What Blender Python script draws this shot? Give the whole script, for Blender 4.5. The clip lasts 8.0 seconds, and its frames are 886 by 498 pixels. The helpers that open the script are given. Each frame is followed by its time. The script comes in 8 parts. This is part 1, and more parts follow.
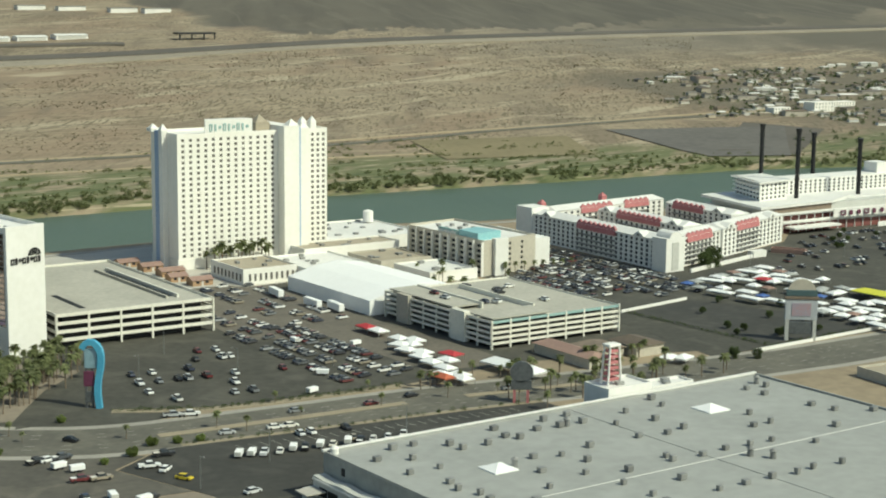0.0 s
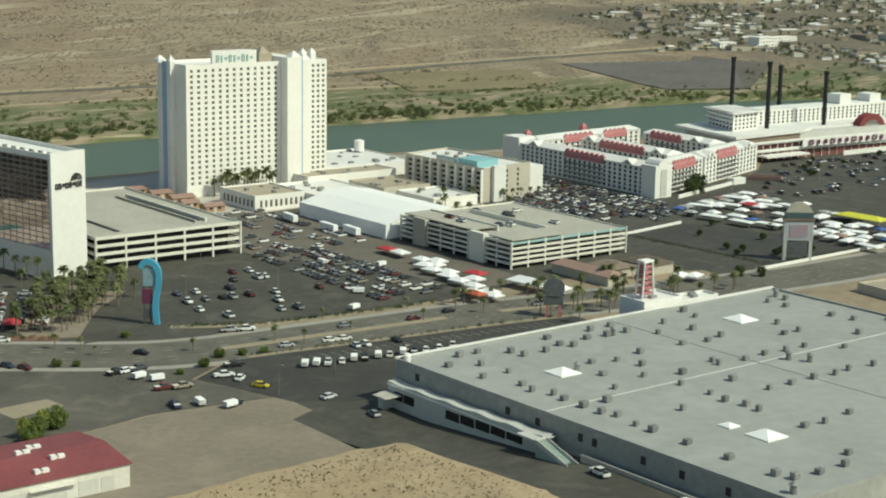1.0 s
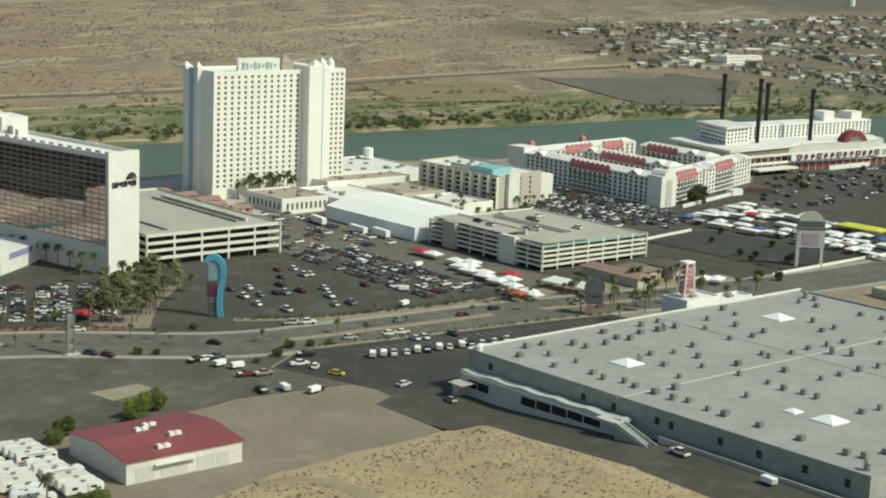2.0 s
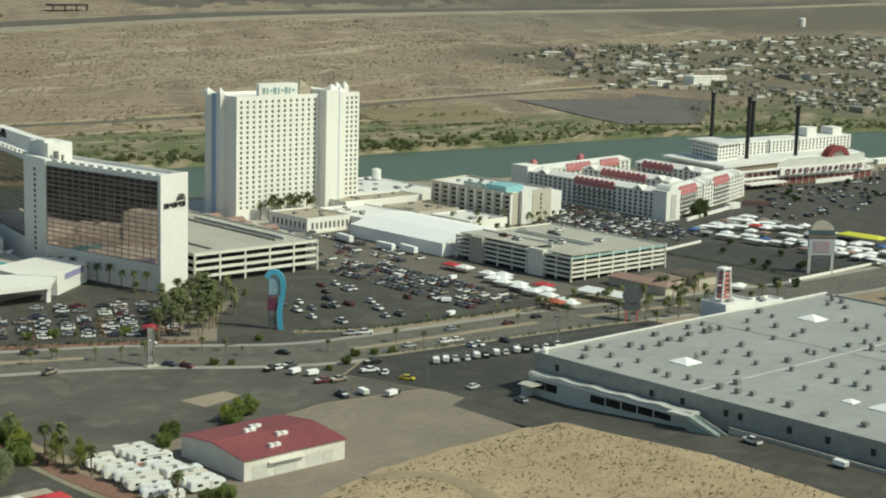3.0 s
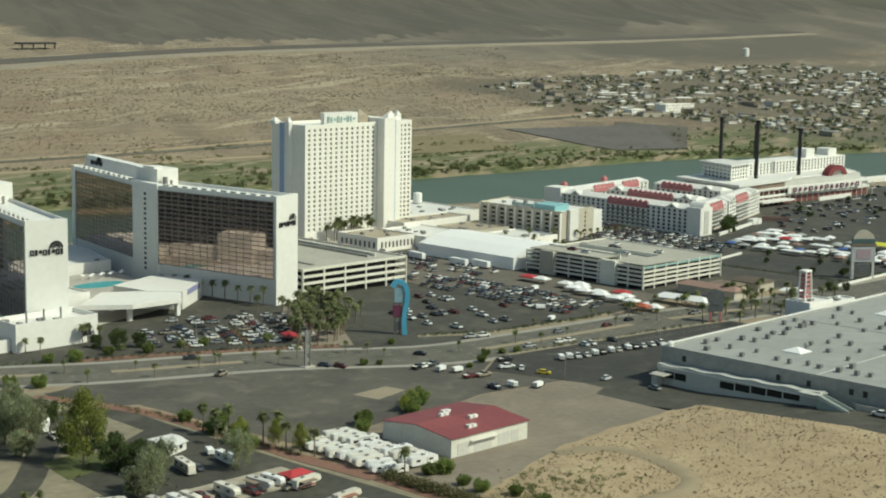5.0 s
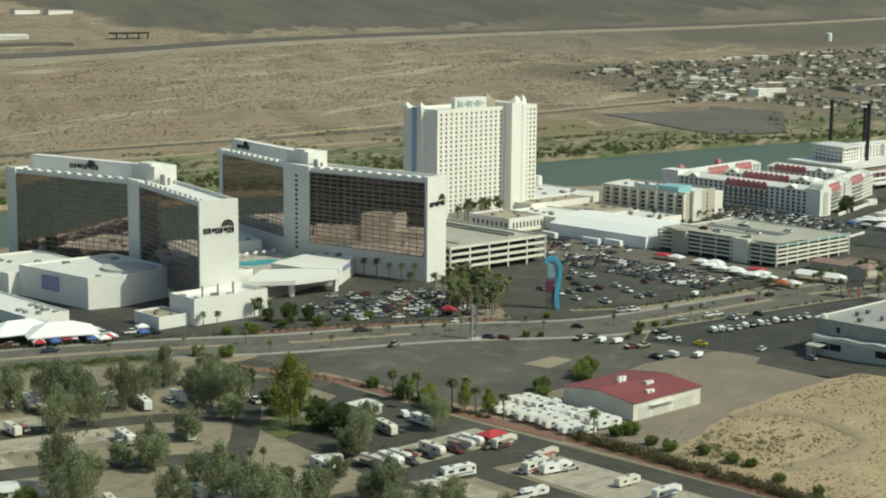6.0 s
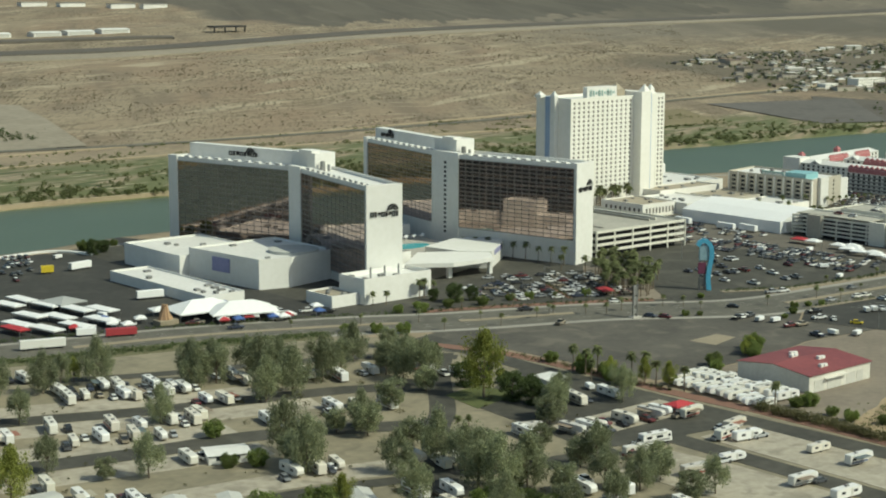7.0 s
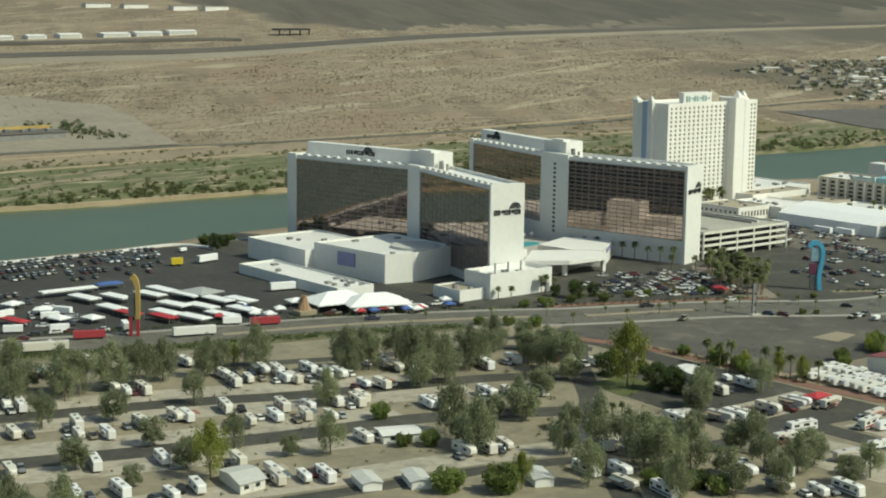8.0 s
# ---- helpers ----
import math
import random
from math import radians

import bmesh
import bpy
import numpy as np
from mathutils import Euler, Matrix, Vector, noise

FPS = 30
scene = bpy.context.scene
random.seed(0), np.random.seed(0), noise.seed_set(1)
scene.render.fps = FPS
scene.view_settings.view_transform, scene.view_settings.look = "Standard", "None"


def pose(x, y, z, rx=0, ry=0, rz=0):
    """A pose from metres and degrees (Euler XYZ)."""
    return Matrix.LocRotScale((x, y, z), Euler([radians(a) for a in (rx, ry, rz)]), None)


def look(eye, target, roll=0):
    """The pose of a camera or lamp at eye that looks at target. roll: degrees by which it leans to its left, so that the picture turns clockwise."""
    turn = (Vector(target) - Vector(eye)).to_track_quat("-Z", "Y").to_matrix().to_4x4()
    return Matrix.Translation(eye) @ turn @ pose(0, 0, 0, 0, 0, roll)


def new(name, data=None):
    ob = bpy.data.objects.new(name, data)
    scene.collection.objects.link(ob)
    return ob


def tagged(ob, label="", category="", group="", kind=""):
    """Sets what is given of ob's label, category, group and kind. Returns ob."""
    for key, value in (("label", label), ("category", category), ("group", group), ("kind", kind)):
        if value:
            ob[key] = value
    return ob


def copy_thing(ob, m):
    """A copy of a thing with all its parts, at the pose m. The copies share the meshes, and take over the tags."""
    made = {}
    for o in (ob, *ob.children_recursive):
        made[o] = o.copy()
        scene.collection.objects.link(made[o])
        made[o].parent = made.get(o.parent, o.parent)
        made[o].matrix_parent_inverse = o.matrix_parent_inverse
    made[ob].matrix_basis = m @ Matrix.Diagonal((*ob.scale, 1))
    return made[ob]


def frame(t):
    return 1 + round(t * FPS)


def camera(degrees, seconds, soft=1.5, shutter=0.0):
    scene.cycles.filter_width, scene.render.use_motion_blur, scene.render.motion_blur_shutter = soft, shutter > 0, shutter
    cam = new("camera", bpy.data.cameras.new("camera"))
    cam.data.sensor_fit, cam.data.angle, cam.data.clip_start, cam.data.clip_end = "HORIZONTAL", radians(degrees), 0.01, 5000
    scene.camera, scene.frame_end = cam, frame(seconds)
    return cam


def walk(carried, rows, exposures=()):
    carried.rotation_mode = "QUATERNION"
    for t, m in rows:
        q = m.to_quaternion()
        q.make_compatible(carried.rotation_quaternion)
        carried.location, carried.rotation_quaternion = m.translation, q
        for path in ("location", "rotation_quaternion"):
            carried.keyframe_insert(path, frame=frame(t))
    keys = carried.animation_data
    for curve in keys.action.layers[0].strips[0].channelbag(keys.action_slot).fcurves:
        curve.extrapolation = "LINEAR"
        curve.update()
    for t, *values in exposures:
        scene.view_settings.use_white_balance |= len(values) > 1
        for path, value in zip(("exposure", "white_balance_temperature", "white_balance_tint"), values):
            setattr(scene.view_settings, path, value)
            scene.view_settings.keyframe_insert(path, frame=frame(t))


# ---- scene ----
# An aerial pass along a riverside casino strip in the desert.
S = 0.62  # metres for each unit of the plan below
PATH = [
    (0, (-239.98, -571.71, 162.23), (99.23, -86.36, 65.43), 0.63),
    (0.5, (-271.86, -572.31, 162.36), (78.66, -98.19, 51.24), 0.36),
    (1, (-303.15, -572.08, 162.33), (59.78, -109.45, 42.97), 1.02),
    (1.5, (-333.90, -571.12, 162.18), (43.47, -120.35, 42.19), 1.84),
    (2, (-364.15, -569.52, 161.91), (18.29, -121.35, 48.39), 2.24),
    (2.2, (-376.12, -568.71, 161.78), (7.01, -121.21, 47.96), 2.29),
    (3.3, (-440.77, -562.91, 160.91), (-31.12, -135.05, 65.43), 1.50),
    (3.5, (-452.33, -561.65, 160.73), (-36.89, -138.10, 71.22), 1.62),
    (4, (-481.01, -558.30, 160.29), (-59.55, -139.69, 75.78), 1.44),
    (5.3, (-554.32, -548.73, 159.28), (-131.65, -133.10, 66.56), 0.87),
    (5.5, (-565.47, -547.22, 159.16), (-146.26, -128.22, 65.89), 0.83),
    (6, (-593.25, -543.48, 158.93), (-186.12, -113.17, 63.62), 0.54),
    (6.5, (-620.90, -539.85, 158.81), (-223.62, -101.06, 60.68), 0.22),
    (7, (-648.48, -536.41, 158.83), (-260.14, -89.70, 60.64), 0.16),
    (7.5, (-676.02, -533.27, 159.01), (-287.29, -86.72, 61.62), 0.35),
    (8, (-703.57, -530.48, 159.38), (-324.66, -75.39, 62.85), 0.76),
]
cam = camera(30.38, 8.0, soft=2.0)
walk(cam, [(t, look([S * v for v in eye], [S * v for v in aim], roll)) for t, eye, aim, roll in PATH], [(0.0, 0.06, 6900, -9), (0.5, -0.03, 6900, -9), (1.5, -0.05, 6900, -9), (3.5, -0.1, 6900, -9), (8.0, -0.1, 6900, -9)])

# ---- light: afternoon sun from the right front, clear sky ----
SUN_EL, SUN_AZ = 46.0, 152.0  # elevation; azimuth clockwise from +y
world = bpy.data.worlds.new("sky")
scene.world = world
world.use_nodes = True
wn = world.node_tree.nodes
sky = wn.new("ShaderNodeTexSky")
sky.sky_type = "NISHITA"
sky.sun_disc = False
sky.sun_elevation, sky.sun_rotation = radians(SUN_EL), radians(SUN_AZ)
sky.dust_density = 2.0
wn["Background"].inputs["Strength"].default_value = 0.105
world.node_tree.links.new(sky.outputs["Color"], wn["Background"].inputs["Color"])
sun = new("sun", bpy.data.lights.new("sun", "SUN"))
sun.data.energy, sun.data.angle, sun.data.color = 3.45, radians(0.53), (1.0, 0.95, 0.86)
sun_from = Vector((math.sin(radians(SUN_AZ)) * math.cos(radians(SUN_EL)), math.cos(radians(SUN_AZ)) * math.cos(radians(SUN_EL)), math.sin(radians(SUN_EL))))
sun.matrix_basis = look(sun_from * 500, (0, 0, 0))
# ---- materials ----
def mat(name, base, dark=None, size=1.0, rough=0.8, metal=0.0, bump=0.0, fine=None, amount=0.5, vary=0.0, spec=None, stain=None):
    """A procedural surface: two scales of noise between two colours, fine relief, and a slight change from object to object."""
    m = bpy.data.materials.new(name)
    m.use_nodes = True
    n, l = m.node_tree.nodes, m.node_tree.links
    b = n["Principled BSDF"]
    b.inputs["Roughness"].default_value, b.inputs["Metallic"].default_value = rough, metal
    if spec is not None:
        b.inputs["Specular IOR Level"].default_value = spec
    dark = dark or tuple(c * 0.8 for c in base)
    tc = n.new("ShaderNodeTexCoord")
    big, small = n.new("ShaderNodeTexNoise"), n.new("ShaderNodeTexNoise")
    big.inputs["Scale"].default_value, big.inputs["Detail"].default_value = 1 / (size * 6), 6
    small.inputs["Scale"].default_value, small.inputs["Detail"].default_value = 1 / (fine or size * 0.6), 4
    mix = n.new("ShaderNodeMix")
    mix.data_type = "FLOAT"
    mix.inputs[0].default_value = amount
    ramp = n.new("ShaderNodeValToRGB")
    ramp.color_ramp.elements[0].position, ramp.color_ramp.elements[1].position = 0.36, 0.64
    ramp.color_ramp.elements[0].color, ramp.color_ramp.elements[1].color = (*dark, 1), (*base, 1)
    for tex in (big, small):
        l.new(tc.outputs["Object"], tex.inputs["Vector"])
    l.new(big.outputs["Fac"], mix.inputs[2])
    l.new(small.outputs["Fac"], mix.inputs[3])
    l.new(mix.outputs[0], ramp.inputs["Fac"])
    colour = ramp.outputs["Color"]
    if stain:
        tone, span_, lo, hi = stain
        spots_, edge_, over_ = n.new("ShaderNodeTexNoise"), n.new("ShaderNodeMapRange"), n.new("ShaderNodeMix")
        spots_.inputs["Scale"].default_value, spots_.inputs["Detail"].default_value, spots_.inputs["Distortion"].default_value = 1 / span_, 7, 0.6
        edge_.inputs["From Min"].default_value, edge_.inputs["From Max"].default_value, edge_.inputs["To Max"].default_value = lo - 0.03, hi + 0.05, 0.6
        over_.data_type = "RGBA"
        over_.inputs[7].default_value = (*tone, 1)
        l.new(tc.outputs["Object"], spots_.inputs["Vector"])
        l.new(spots_.outputs["Fac"], edge_.inputs["Value"])
        l.new(edge_.outputs["Result"], over_.inputs[0])
        l.new(colour, over_.inputs[6])
        colour = over_.outputs[2]
    if vary:
        info, hue = n.new("ShaderNodeObjectInfo"), n.new("ShaderNodeHueSaturation")
        span = n.new("ShaderNodeMapRange")
        span.inputs["To Min"].default_value, span.inputs["To Max"].default_value = 1 - vary, 1 + vary
        l.new(info.outputs["Random"], span.inputs["Value"])
        l.new(span.outputs["Result"], hue.inputs["Value"])
        l.new(colour, hue.inputs["Color"])
        colour = hue.outputs["Color"]
    l.new(colour, b.inputs["Base Color"])
    if bump:
        bp = n.new("ShaderNodeBump")
        bp.inputs["Strength"].default_value, bp.inputs["Distance"].default_value = 0.6, bump
        l.new(small.outputs["Fac"], bp.inputs["Height"])
        l.new(bp.outputs["Normal"], b.inputs["Normal"])
    return m


M = {}
M["asphalt"] = mat("asphalt", (0.08, 0.076, 0.062), (0.048, 0.046, 0.038), 6, 0.9, bump=0.02, stain=((0.125, 0.115, 0.095), 16, 0.55, 0.66))
M["asphalt_new"] = mat("asphalt_new", (0.058, 0.056, 0.049), (0.038, 0.037, 0.033), 6, 0.88, bump=0.02, stain=((0.09, 0.085, 0.073), 14, 0.56, 0.66))
M["road"] = mat("road", (0.155, 0.145, 0.118), (0.105, 0.1, 0.083), 5, 0.9, stain=((0.085, 0.08, 0.068), 12, 0.52, 0.62))
M["gravel"] = mat("gravel", (0.25, 0.21, 0.165), (0.19, 0.16, 0.125), 5, 0.95, bump=0.05, stain=((0.3, 0.26, 0.2), 22, 0.55, 0.68))
M["sand"] = mat("sand", (0.46, 0.36, 0.23), (0.36, 0.27, 0.165), 3, 0.95, bump=0.1, stain=((0.3, 0.225, 0.14), 9, 0.5, 0.62))
M["concrete"] = mat("concrete", (0.5, 0.47, 0.42), (0.4, 0.38, 0.34), 3, 0.9)
M["white"] = mat("white_stucco", (0.8, 0.79, 0.76), (0.73, 0.72, 0.68), 5, 0.85)
M["cream"] = mat("cream_stucco", (0.84, 0.82, 0.77), (0.78, 0.76, 0.7), 5, 0.85)
M["roof_white"] = mat("white_roof", (0.78, 0.77, 0.74), (0.66, 0.65, 0.62), 4, 0.8)
M["roof_grey"] = mat("grey_roof", (0.355, 0.36, 0.345), (0.295, 0.3, 0.286), 8, 0.75, stain=((0.4, 0.405, 0.39), 18, 0.56, 0.66))
M["wall_grey"] = mat("grey_wall", (0.35, 0.36, 0.34), (0.27, 0.28, 0.265), 4, 0.85, stain=((0.43, 0.44, 0.42), 11, 0.55, 0.65))
M["roof_red"] = mat("red_roof", (0.27, 0.075, 0.075), (0.2, 0.055, 0.06), 3, 0.6)
# near-black: painted shade in the garages, also louvres, beds, chassis and a steel shed
M["dark"] = mat("shade_and_dark_parts", (0.03, 0.03, 0.032), (0.02, 0.02, 0.02), 2, 0.7)
M["glass"] = mat("dark_glass", (0.04, 0.045, 0.05), (0.025, 0.03, 0.035), 2, 0.15)
M["window"] = mat("curtained_glass", (0.2, 0.185, 0.165), (0.1, 0.095, 0.09), 1.2, 0.2)
M["blue"] = mat("blue_sign_paint", (0.11, 0.42, 0.62), (0.08, 0.34, 0.53), 2, 0.4)
M["black"] = mat("black_paint", (0.02, 0.02, 0.022), (0.012, 0.012, 0.013), 2, 0.5)
M["red"] = mat("red_paint", (0.42, 0.05, 0.06), (0.32, 0.04, 0.05), 2, 0.5)
M["water"] = mat("river_water", (0.105, 0.14, 0.105), (0.085, 0.118, 0.09), 20, 0.38, bump=0.25, fine=2.5, spec=0.12)
M["scrub"] = mat("scrub_leaf", (0.07, 0.09, 0.035), (0.04, 0.055, 0.022), 1, 0.9)
M["concrete_walk"] = mat("concrete_walk", (0.36, 0.34, 0.3), (0.27, 0.255, 0.225), 3, 0.9)
M["asphalt_old"] = mat("asphalt_old", (0.125, 0.114, 0.095), (0.07, 0.065, 0.056), 5, 0.92, bump=0.02, amount=0.3, stain=((0.175, 0.155, 0.125), 13, 0.56, 0.64))
M["gravel_dark"] = mat("gravel_dark", (0.17, 0.15, 0.12), (0.11, 0.1, 0.085), 4, 0.95)
M["sand_pad"] = mat("sand_pad", (0.33, 0.28, 0.2), (0.27, 0.23, 0.165), 2, 0.95)
M["sand_track"] = mat("sand_track", (0.42, 0.34, 0.23), (0.33, 0.265, 0.175), 6, 0.95)
M["pad_gravel"] = mat("pad_gravel", (0.46, 0.415, 0.335), (0.33, 0.295, 0.235), 5, 0.95, bump=0.03, stain=((0.2, 0.18, 0.14), 8, 0.54, 0.62))
M["park_ground"] = mat("park_ground", (0.31, 0.27, 0.19), (0.2, 0.178, 0.125), 6, 0.95, bump=0.03, amount=0.4, stain=((0.17, 0.15, 0.108), 13, 0.52, 0.62))
M["verge"] = mat("scrubby_verge", (0.17, 0.16, 0.09), (0.11, 0.115, 0.055), 3, 0.95, bump=0.05)
M["lawn"] = mat("lawn", (0.115, 0.13, 0.045), (0.07, 0.085, 0.03), 1.5, 0.95, bump=0.05)


def ground_material():
    """Desert: sand, gravel and scrub in long drifts, green growth along the river plain, dark stony hills far off."""
    m = mat("desert_ground", (0.335, 0.27, 0.185), (0.225, 0.18, 0.125), 14, 0.97, fine=7, amount=0.55)
    n, l = m.node_tree.nodes, m.node_tree.links
    b = n["Principled BSDF"]
    base = b.inputs["Base Color"].links[0].from_socket
    tc = n["Texture Coordinate"]
    xyz = n.new("ShaderNodeSeparateXYZ")
    l.new(tc.outputs["Object"], xyz.inputs[0])

    def math_(op, a, c):
        k = n.new("ShaderNodeMath")
        k.operation = op
        for i, v in enumerate((a, c)):
            if isinstance(v, (int, float)):
                k.inputs[i].default_value = v
            else:
                l.new(v, k.inputs[i])
        return k.outputs[0]

    def times(*fs):
        out = fs[0]
        for f in fs[1:]:
            out = math_("MULTIPLY", out, f)
        return out

    def ramp(v, lo, hi):
        r = n.new("ShaderNodeMapRange")
        r.inputs["From Min"].default_value, r.inputs["From Max"].default_value = lo, hi
        l.new(v, r.inputs["Value"])
        return r.outputs["Result"]

    def drift(long, wide, lo, hi, heading=53.0, detail=5, twist=0.0):
        """Patches drawn out along a heading (degrees from +x): the way the slope drains to the river."""
        mp, tx = n.new("ShaderNodeMapping"), n.new("ShaderNodeTexNoise")
        mp.vector_type = "TEXTURE"
        mp.inputs["Rotation"].default_value = (0, 0, radians(heading))
        mp.inputs["Scale"].default_value = (long, wide, wide)
        tx.inputs["Scale"].default_value, tx.inputs["Detail"].default_value, tx.inputs["Distortion"].default_value = 1.0, detail, twist
        l.new(tc.outputs["Object"], mp.inputs["Vector"])
        l.new(mp.outputs["Vector"], tx.inputs["Vector"])
        return ramp(tx.outputs["Fac"], lo, hi)

    def over(mask, colour, under):
        x = n.new("ShaderNodeMix")
        x.data_type = "RGBA"
        l.new(mask, x.inputs[0])
        for i, v in ((6, under), (7, colour)):
            if isinstance(v, tuple):
                x.inputs[i].default_value = (*v, 1)
            else:
                l.new(v, x.inputs[i])
        return x.outputs[2]

    east, north = xyz.outputs["X"], xyz.outputs["Y"]
    along = math_("ADD", north, math_("MULTIPLY", east, 0.1))
    deep = math_("ADD", north, math_("MULTIPLY", east, 0.25))
    upland = ramp(deep, 760, 900)
    lobes = drift(420, 130, 0.3, 0.7, twist=0.5)
    # the slope: rust and pale drifts, stony ground, thin tracks of wash sand, dark specks of low growth
    c = over(times(drift(520, 110, 0.45, 0.6, 40), upland, 0.75), (0.255, 0.185, 0.125), base)
    c = over(times(drift(340, 60, 0.52, 0.62, 60), upland, 0.7), (0.175, 0.138, 0.098), c)
    c = over(times(drift(260, 30, 0.57, 0.64, 20, twist=0.8), upland, 0.75), (0.43, 0.365, 0.26), c)
    c = over(times(drift(150, 14, 0.6, 0.66, -25, twist=1.0), upland, 0.6), (0.4, 0.335, 0.24), c)
    c = over(times(drift(22, 4.5, 0.53, 0.6, detail=2), drift(300, 90, 0.36, 0.58, 0), upland, 0.85), (0.12, 0.1, 0.06), c)
    c = over(times(drift(60, 9, 0.56, 0.63, 5, detail=3), drift(700, 160, 0.4, 0.6, 10), upland, 0.7), (0.14, 0.112, 0.072), c)
    # the river plain
    plain_ = times(ramp(along, 435, 495), ramp(math_("ADD", along, math_("MULTIPLY", lobes, 60)), 790, 740))
    c = over(times(plain_, drift(70, 26, 0.36, 0.52, 20), 0.88), (0.105, 0.125, 0.048), c)
    c = over(times(plain_, drift(46, 9, 0.56, 0.64, 10), 0.9), (0.062, 0.08, 0.028), c)
    c = over(times(plain_, drift(40, 8, 0.6, 0.66, 0), 0.9), (0.4, 0.34, 0.235), c)
    # dark hills with a ragged foot, and paler washes down their sides
    stone = over(drift(700, 70, 0.38, 0.62, 62, twist=0.4), (0.112, 0.1, 0.078), (0.082, 0.073, 0.058))
    stone = over(times(drift(420, 34, 0.58, 0.66, 70, twist=0.7), 0.45), (0.15, 0.134, 0.106), stone)
    flank = times(ramp(math_("ADD", east, math_("MULTIPLY", lobes, 400)), 2150, 2400), drift(900, 260, 0.34, 0.5, 45), ramp(north, 1150, 1350), 0.82)
    c = over(times(ramp(math_("ADD", east, math_("MULTIPLY", lobes, 500)), 1500, 2100), ramp(north, 1350, 1600), 0.72), (0.165, 0.145, 0.115), c)
    c = over(flank, (0.105, 0.094, 0.072), c)
    settled = times(ramp(math_("ADD", east, math_("MULTIPLY", lobes, 200)), 1200, 1330), ramp(math_("ADD", north, math_("MULTIPLY", lobes, 120)), 1300, 1220), 0.75)
    c = over(settled, (0.115, 0.102, 0.075), c)
    ragged = math_("ADD", math_("MULTIPLY", lobes, 380), math_("MULTIPLY", drift(240, 24, 0.35, 0.65, 60), 110))
    edge = math_("SUBTRACT", math_("ADD", north, ragged), math_("MULTIPLY", math_("MAXIMUM", math_("SUBTRACT", east, 2300), 0), 0.2))
    hills = times(ramp(edge, 2320, 2350), ramp(math_("ADD", east, math_("MULTIPLY", lobes, 160)), 1330, 1400), 0.92)
    c = over(hills, stone, c)
    l.new(c, b.inputs["Base Color"])
    return m


M["desert"] = ground_material()
M["bronze"] = mat("bronze_mirror_glass", (0.43, 0.345, 0.31), (0.37, 0.295, 0.265), 8, 0.04, metal=0.95, vary=0.12)
M["mullion"] = mat("bronze_mullion", (0.3, 0.27, 0.25), (0.23, 0.205, 0.19), 3, 0.5)
M["deck"] = mat("garage_deck", (0.47, 0.45, 0.39), (0.36, 0.345, 0.3), 4, 0.9)
M["garage_white"] = mat("garage_white", (0.78, 0.76, 0.68), (0.68, 0.66, 0.58), 3, 0.85)
M["teal"] = mat("teal_paint", (0.36, 0.52, 0.5), (0.28, 0.43, 0.42), 2, 0.6)
M["turquoise"] = mat("turquoise_roof", (0.3, 0.55, 0.58), (0.22, 0.44, 0.48), 2, 0.5)
M["beige"] = mat("beige_stucco", (0.54, 0.5, 0.42), (0.45, 0.415, 0.35), 3, 0.88)
M["tan_roof"] = mat("tan_roof", (0.4, 0.35, 0.27), (0.32, 0.28, 0.215), 3, 0.9)
M["canvas"] = mat("white_canvas", (0.9, 0.9, 0.89), (0.85, 0.85, 0.84), 4, 0.6)
M["vent"] = mat("grey_vent_metal", (0.3, 0.3, 0.29), (0.2, 0.2, 0.195), 0.5, 0.5, metal=0.3, vary=0.2)
M["tile_red"] = mat("red_shingle", (0.5, 0.2, 0.205), (0.38, 0.13, 0.14), 1.2, 0.8)
M["pink_roof"] = mat("pale_red_tile_roof", (0.34, 0.225, 0.185), (0.27, 0.175, 0.145), 2, 0.85)
M["steel"] = mat("grey_steel", (0.36, 0.37, 0.37), (0.27, 0.28, 0.28), 1, 0.4, metal=0.6)
M["gold"] = mat("gold_sign_paint", (0.5, 0.36, 0.12), (0.4, 0.28, 0.09), 1.5, 0.5)
M["screen"] = mat("dark_sign_panel", (0.14, 0.15, 0.155), (0.08, 0.085, 0.09), 2, 0.35)
M["violet"] = mat("violet_banner", (0.3, 0.3, 0.5), (0.24, 0.24, 0.42), 3, 0.7)
M["pool"] = mat("pool_water", (0.1, 0.48, 0.52), (0.08, 0.42, 0.47), 3, 0.1)
M["edge_blue"] = mat("blue_trim", (0.34, 0.44, 0.6), (0.28, 0.37, 0.54), 3, 0.6)
M["wall_light"] = mat("pale_grey_wall", (0.56, 0.56, 0.53), (0.48, 0.48, 0.45), 3, 0.85)
M["shed_wall"] = mat("shed_wall", (0.72, 0.7, 0.64), (0.6, 0.58, 0.52), 2, 0.7)
M["shed_door"] = mat("shed_door", (0.6, 0.59, 0.55), (0.52, 0.51, 0.47), 2, 0.6)
M["maroon"] = mat("maroon_panel", (0.16, 0.04, 0.09), (0.11, 0.03, 0.06), 2, 0.5)
M["deck_red"] = mat("dark_red_deck", (0.24, 0.085, 0.075), (0.16, 0.06, 0.055), 2, 0.7)
M["wheel_red"] = mat("dark_red_boards", (0.24, 0.05, 0.055), (0.17, 0.035, 0.04), 1.5, 0.7)
M["shop_glass"] = mat("dark_shop_glass", (0.02, 0.024, 0.024), (0.012, 0.014, 0.014), 2, 0.3, spec=0.25)
M["teal_grey"] = mat("weathered_green_stair", (0.33, 0.4, 0.36), (0.25, 0.31, 0.28), 2, 0.8)
M["clay"] = mat("clay_rock", (0.45, 0.3, 0.18), (0.32, 0.2, 0.12), 1.5, 0.9)


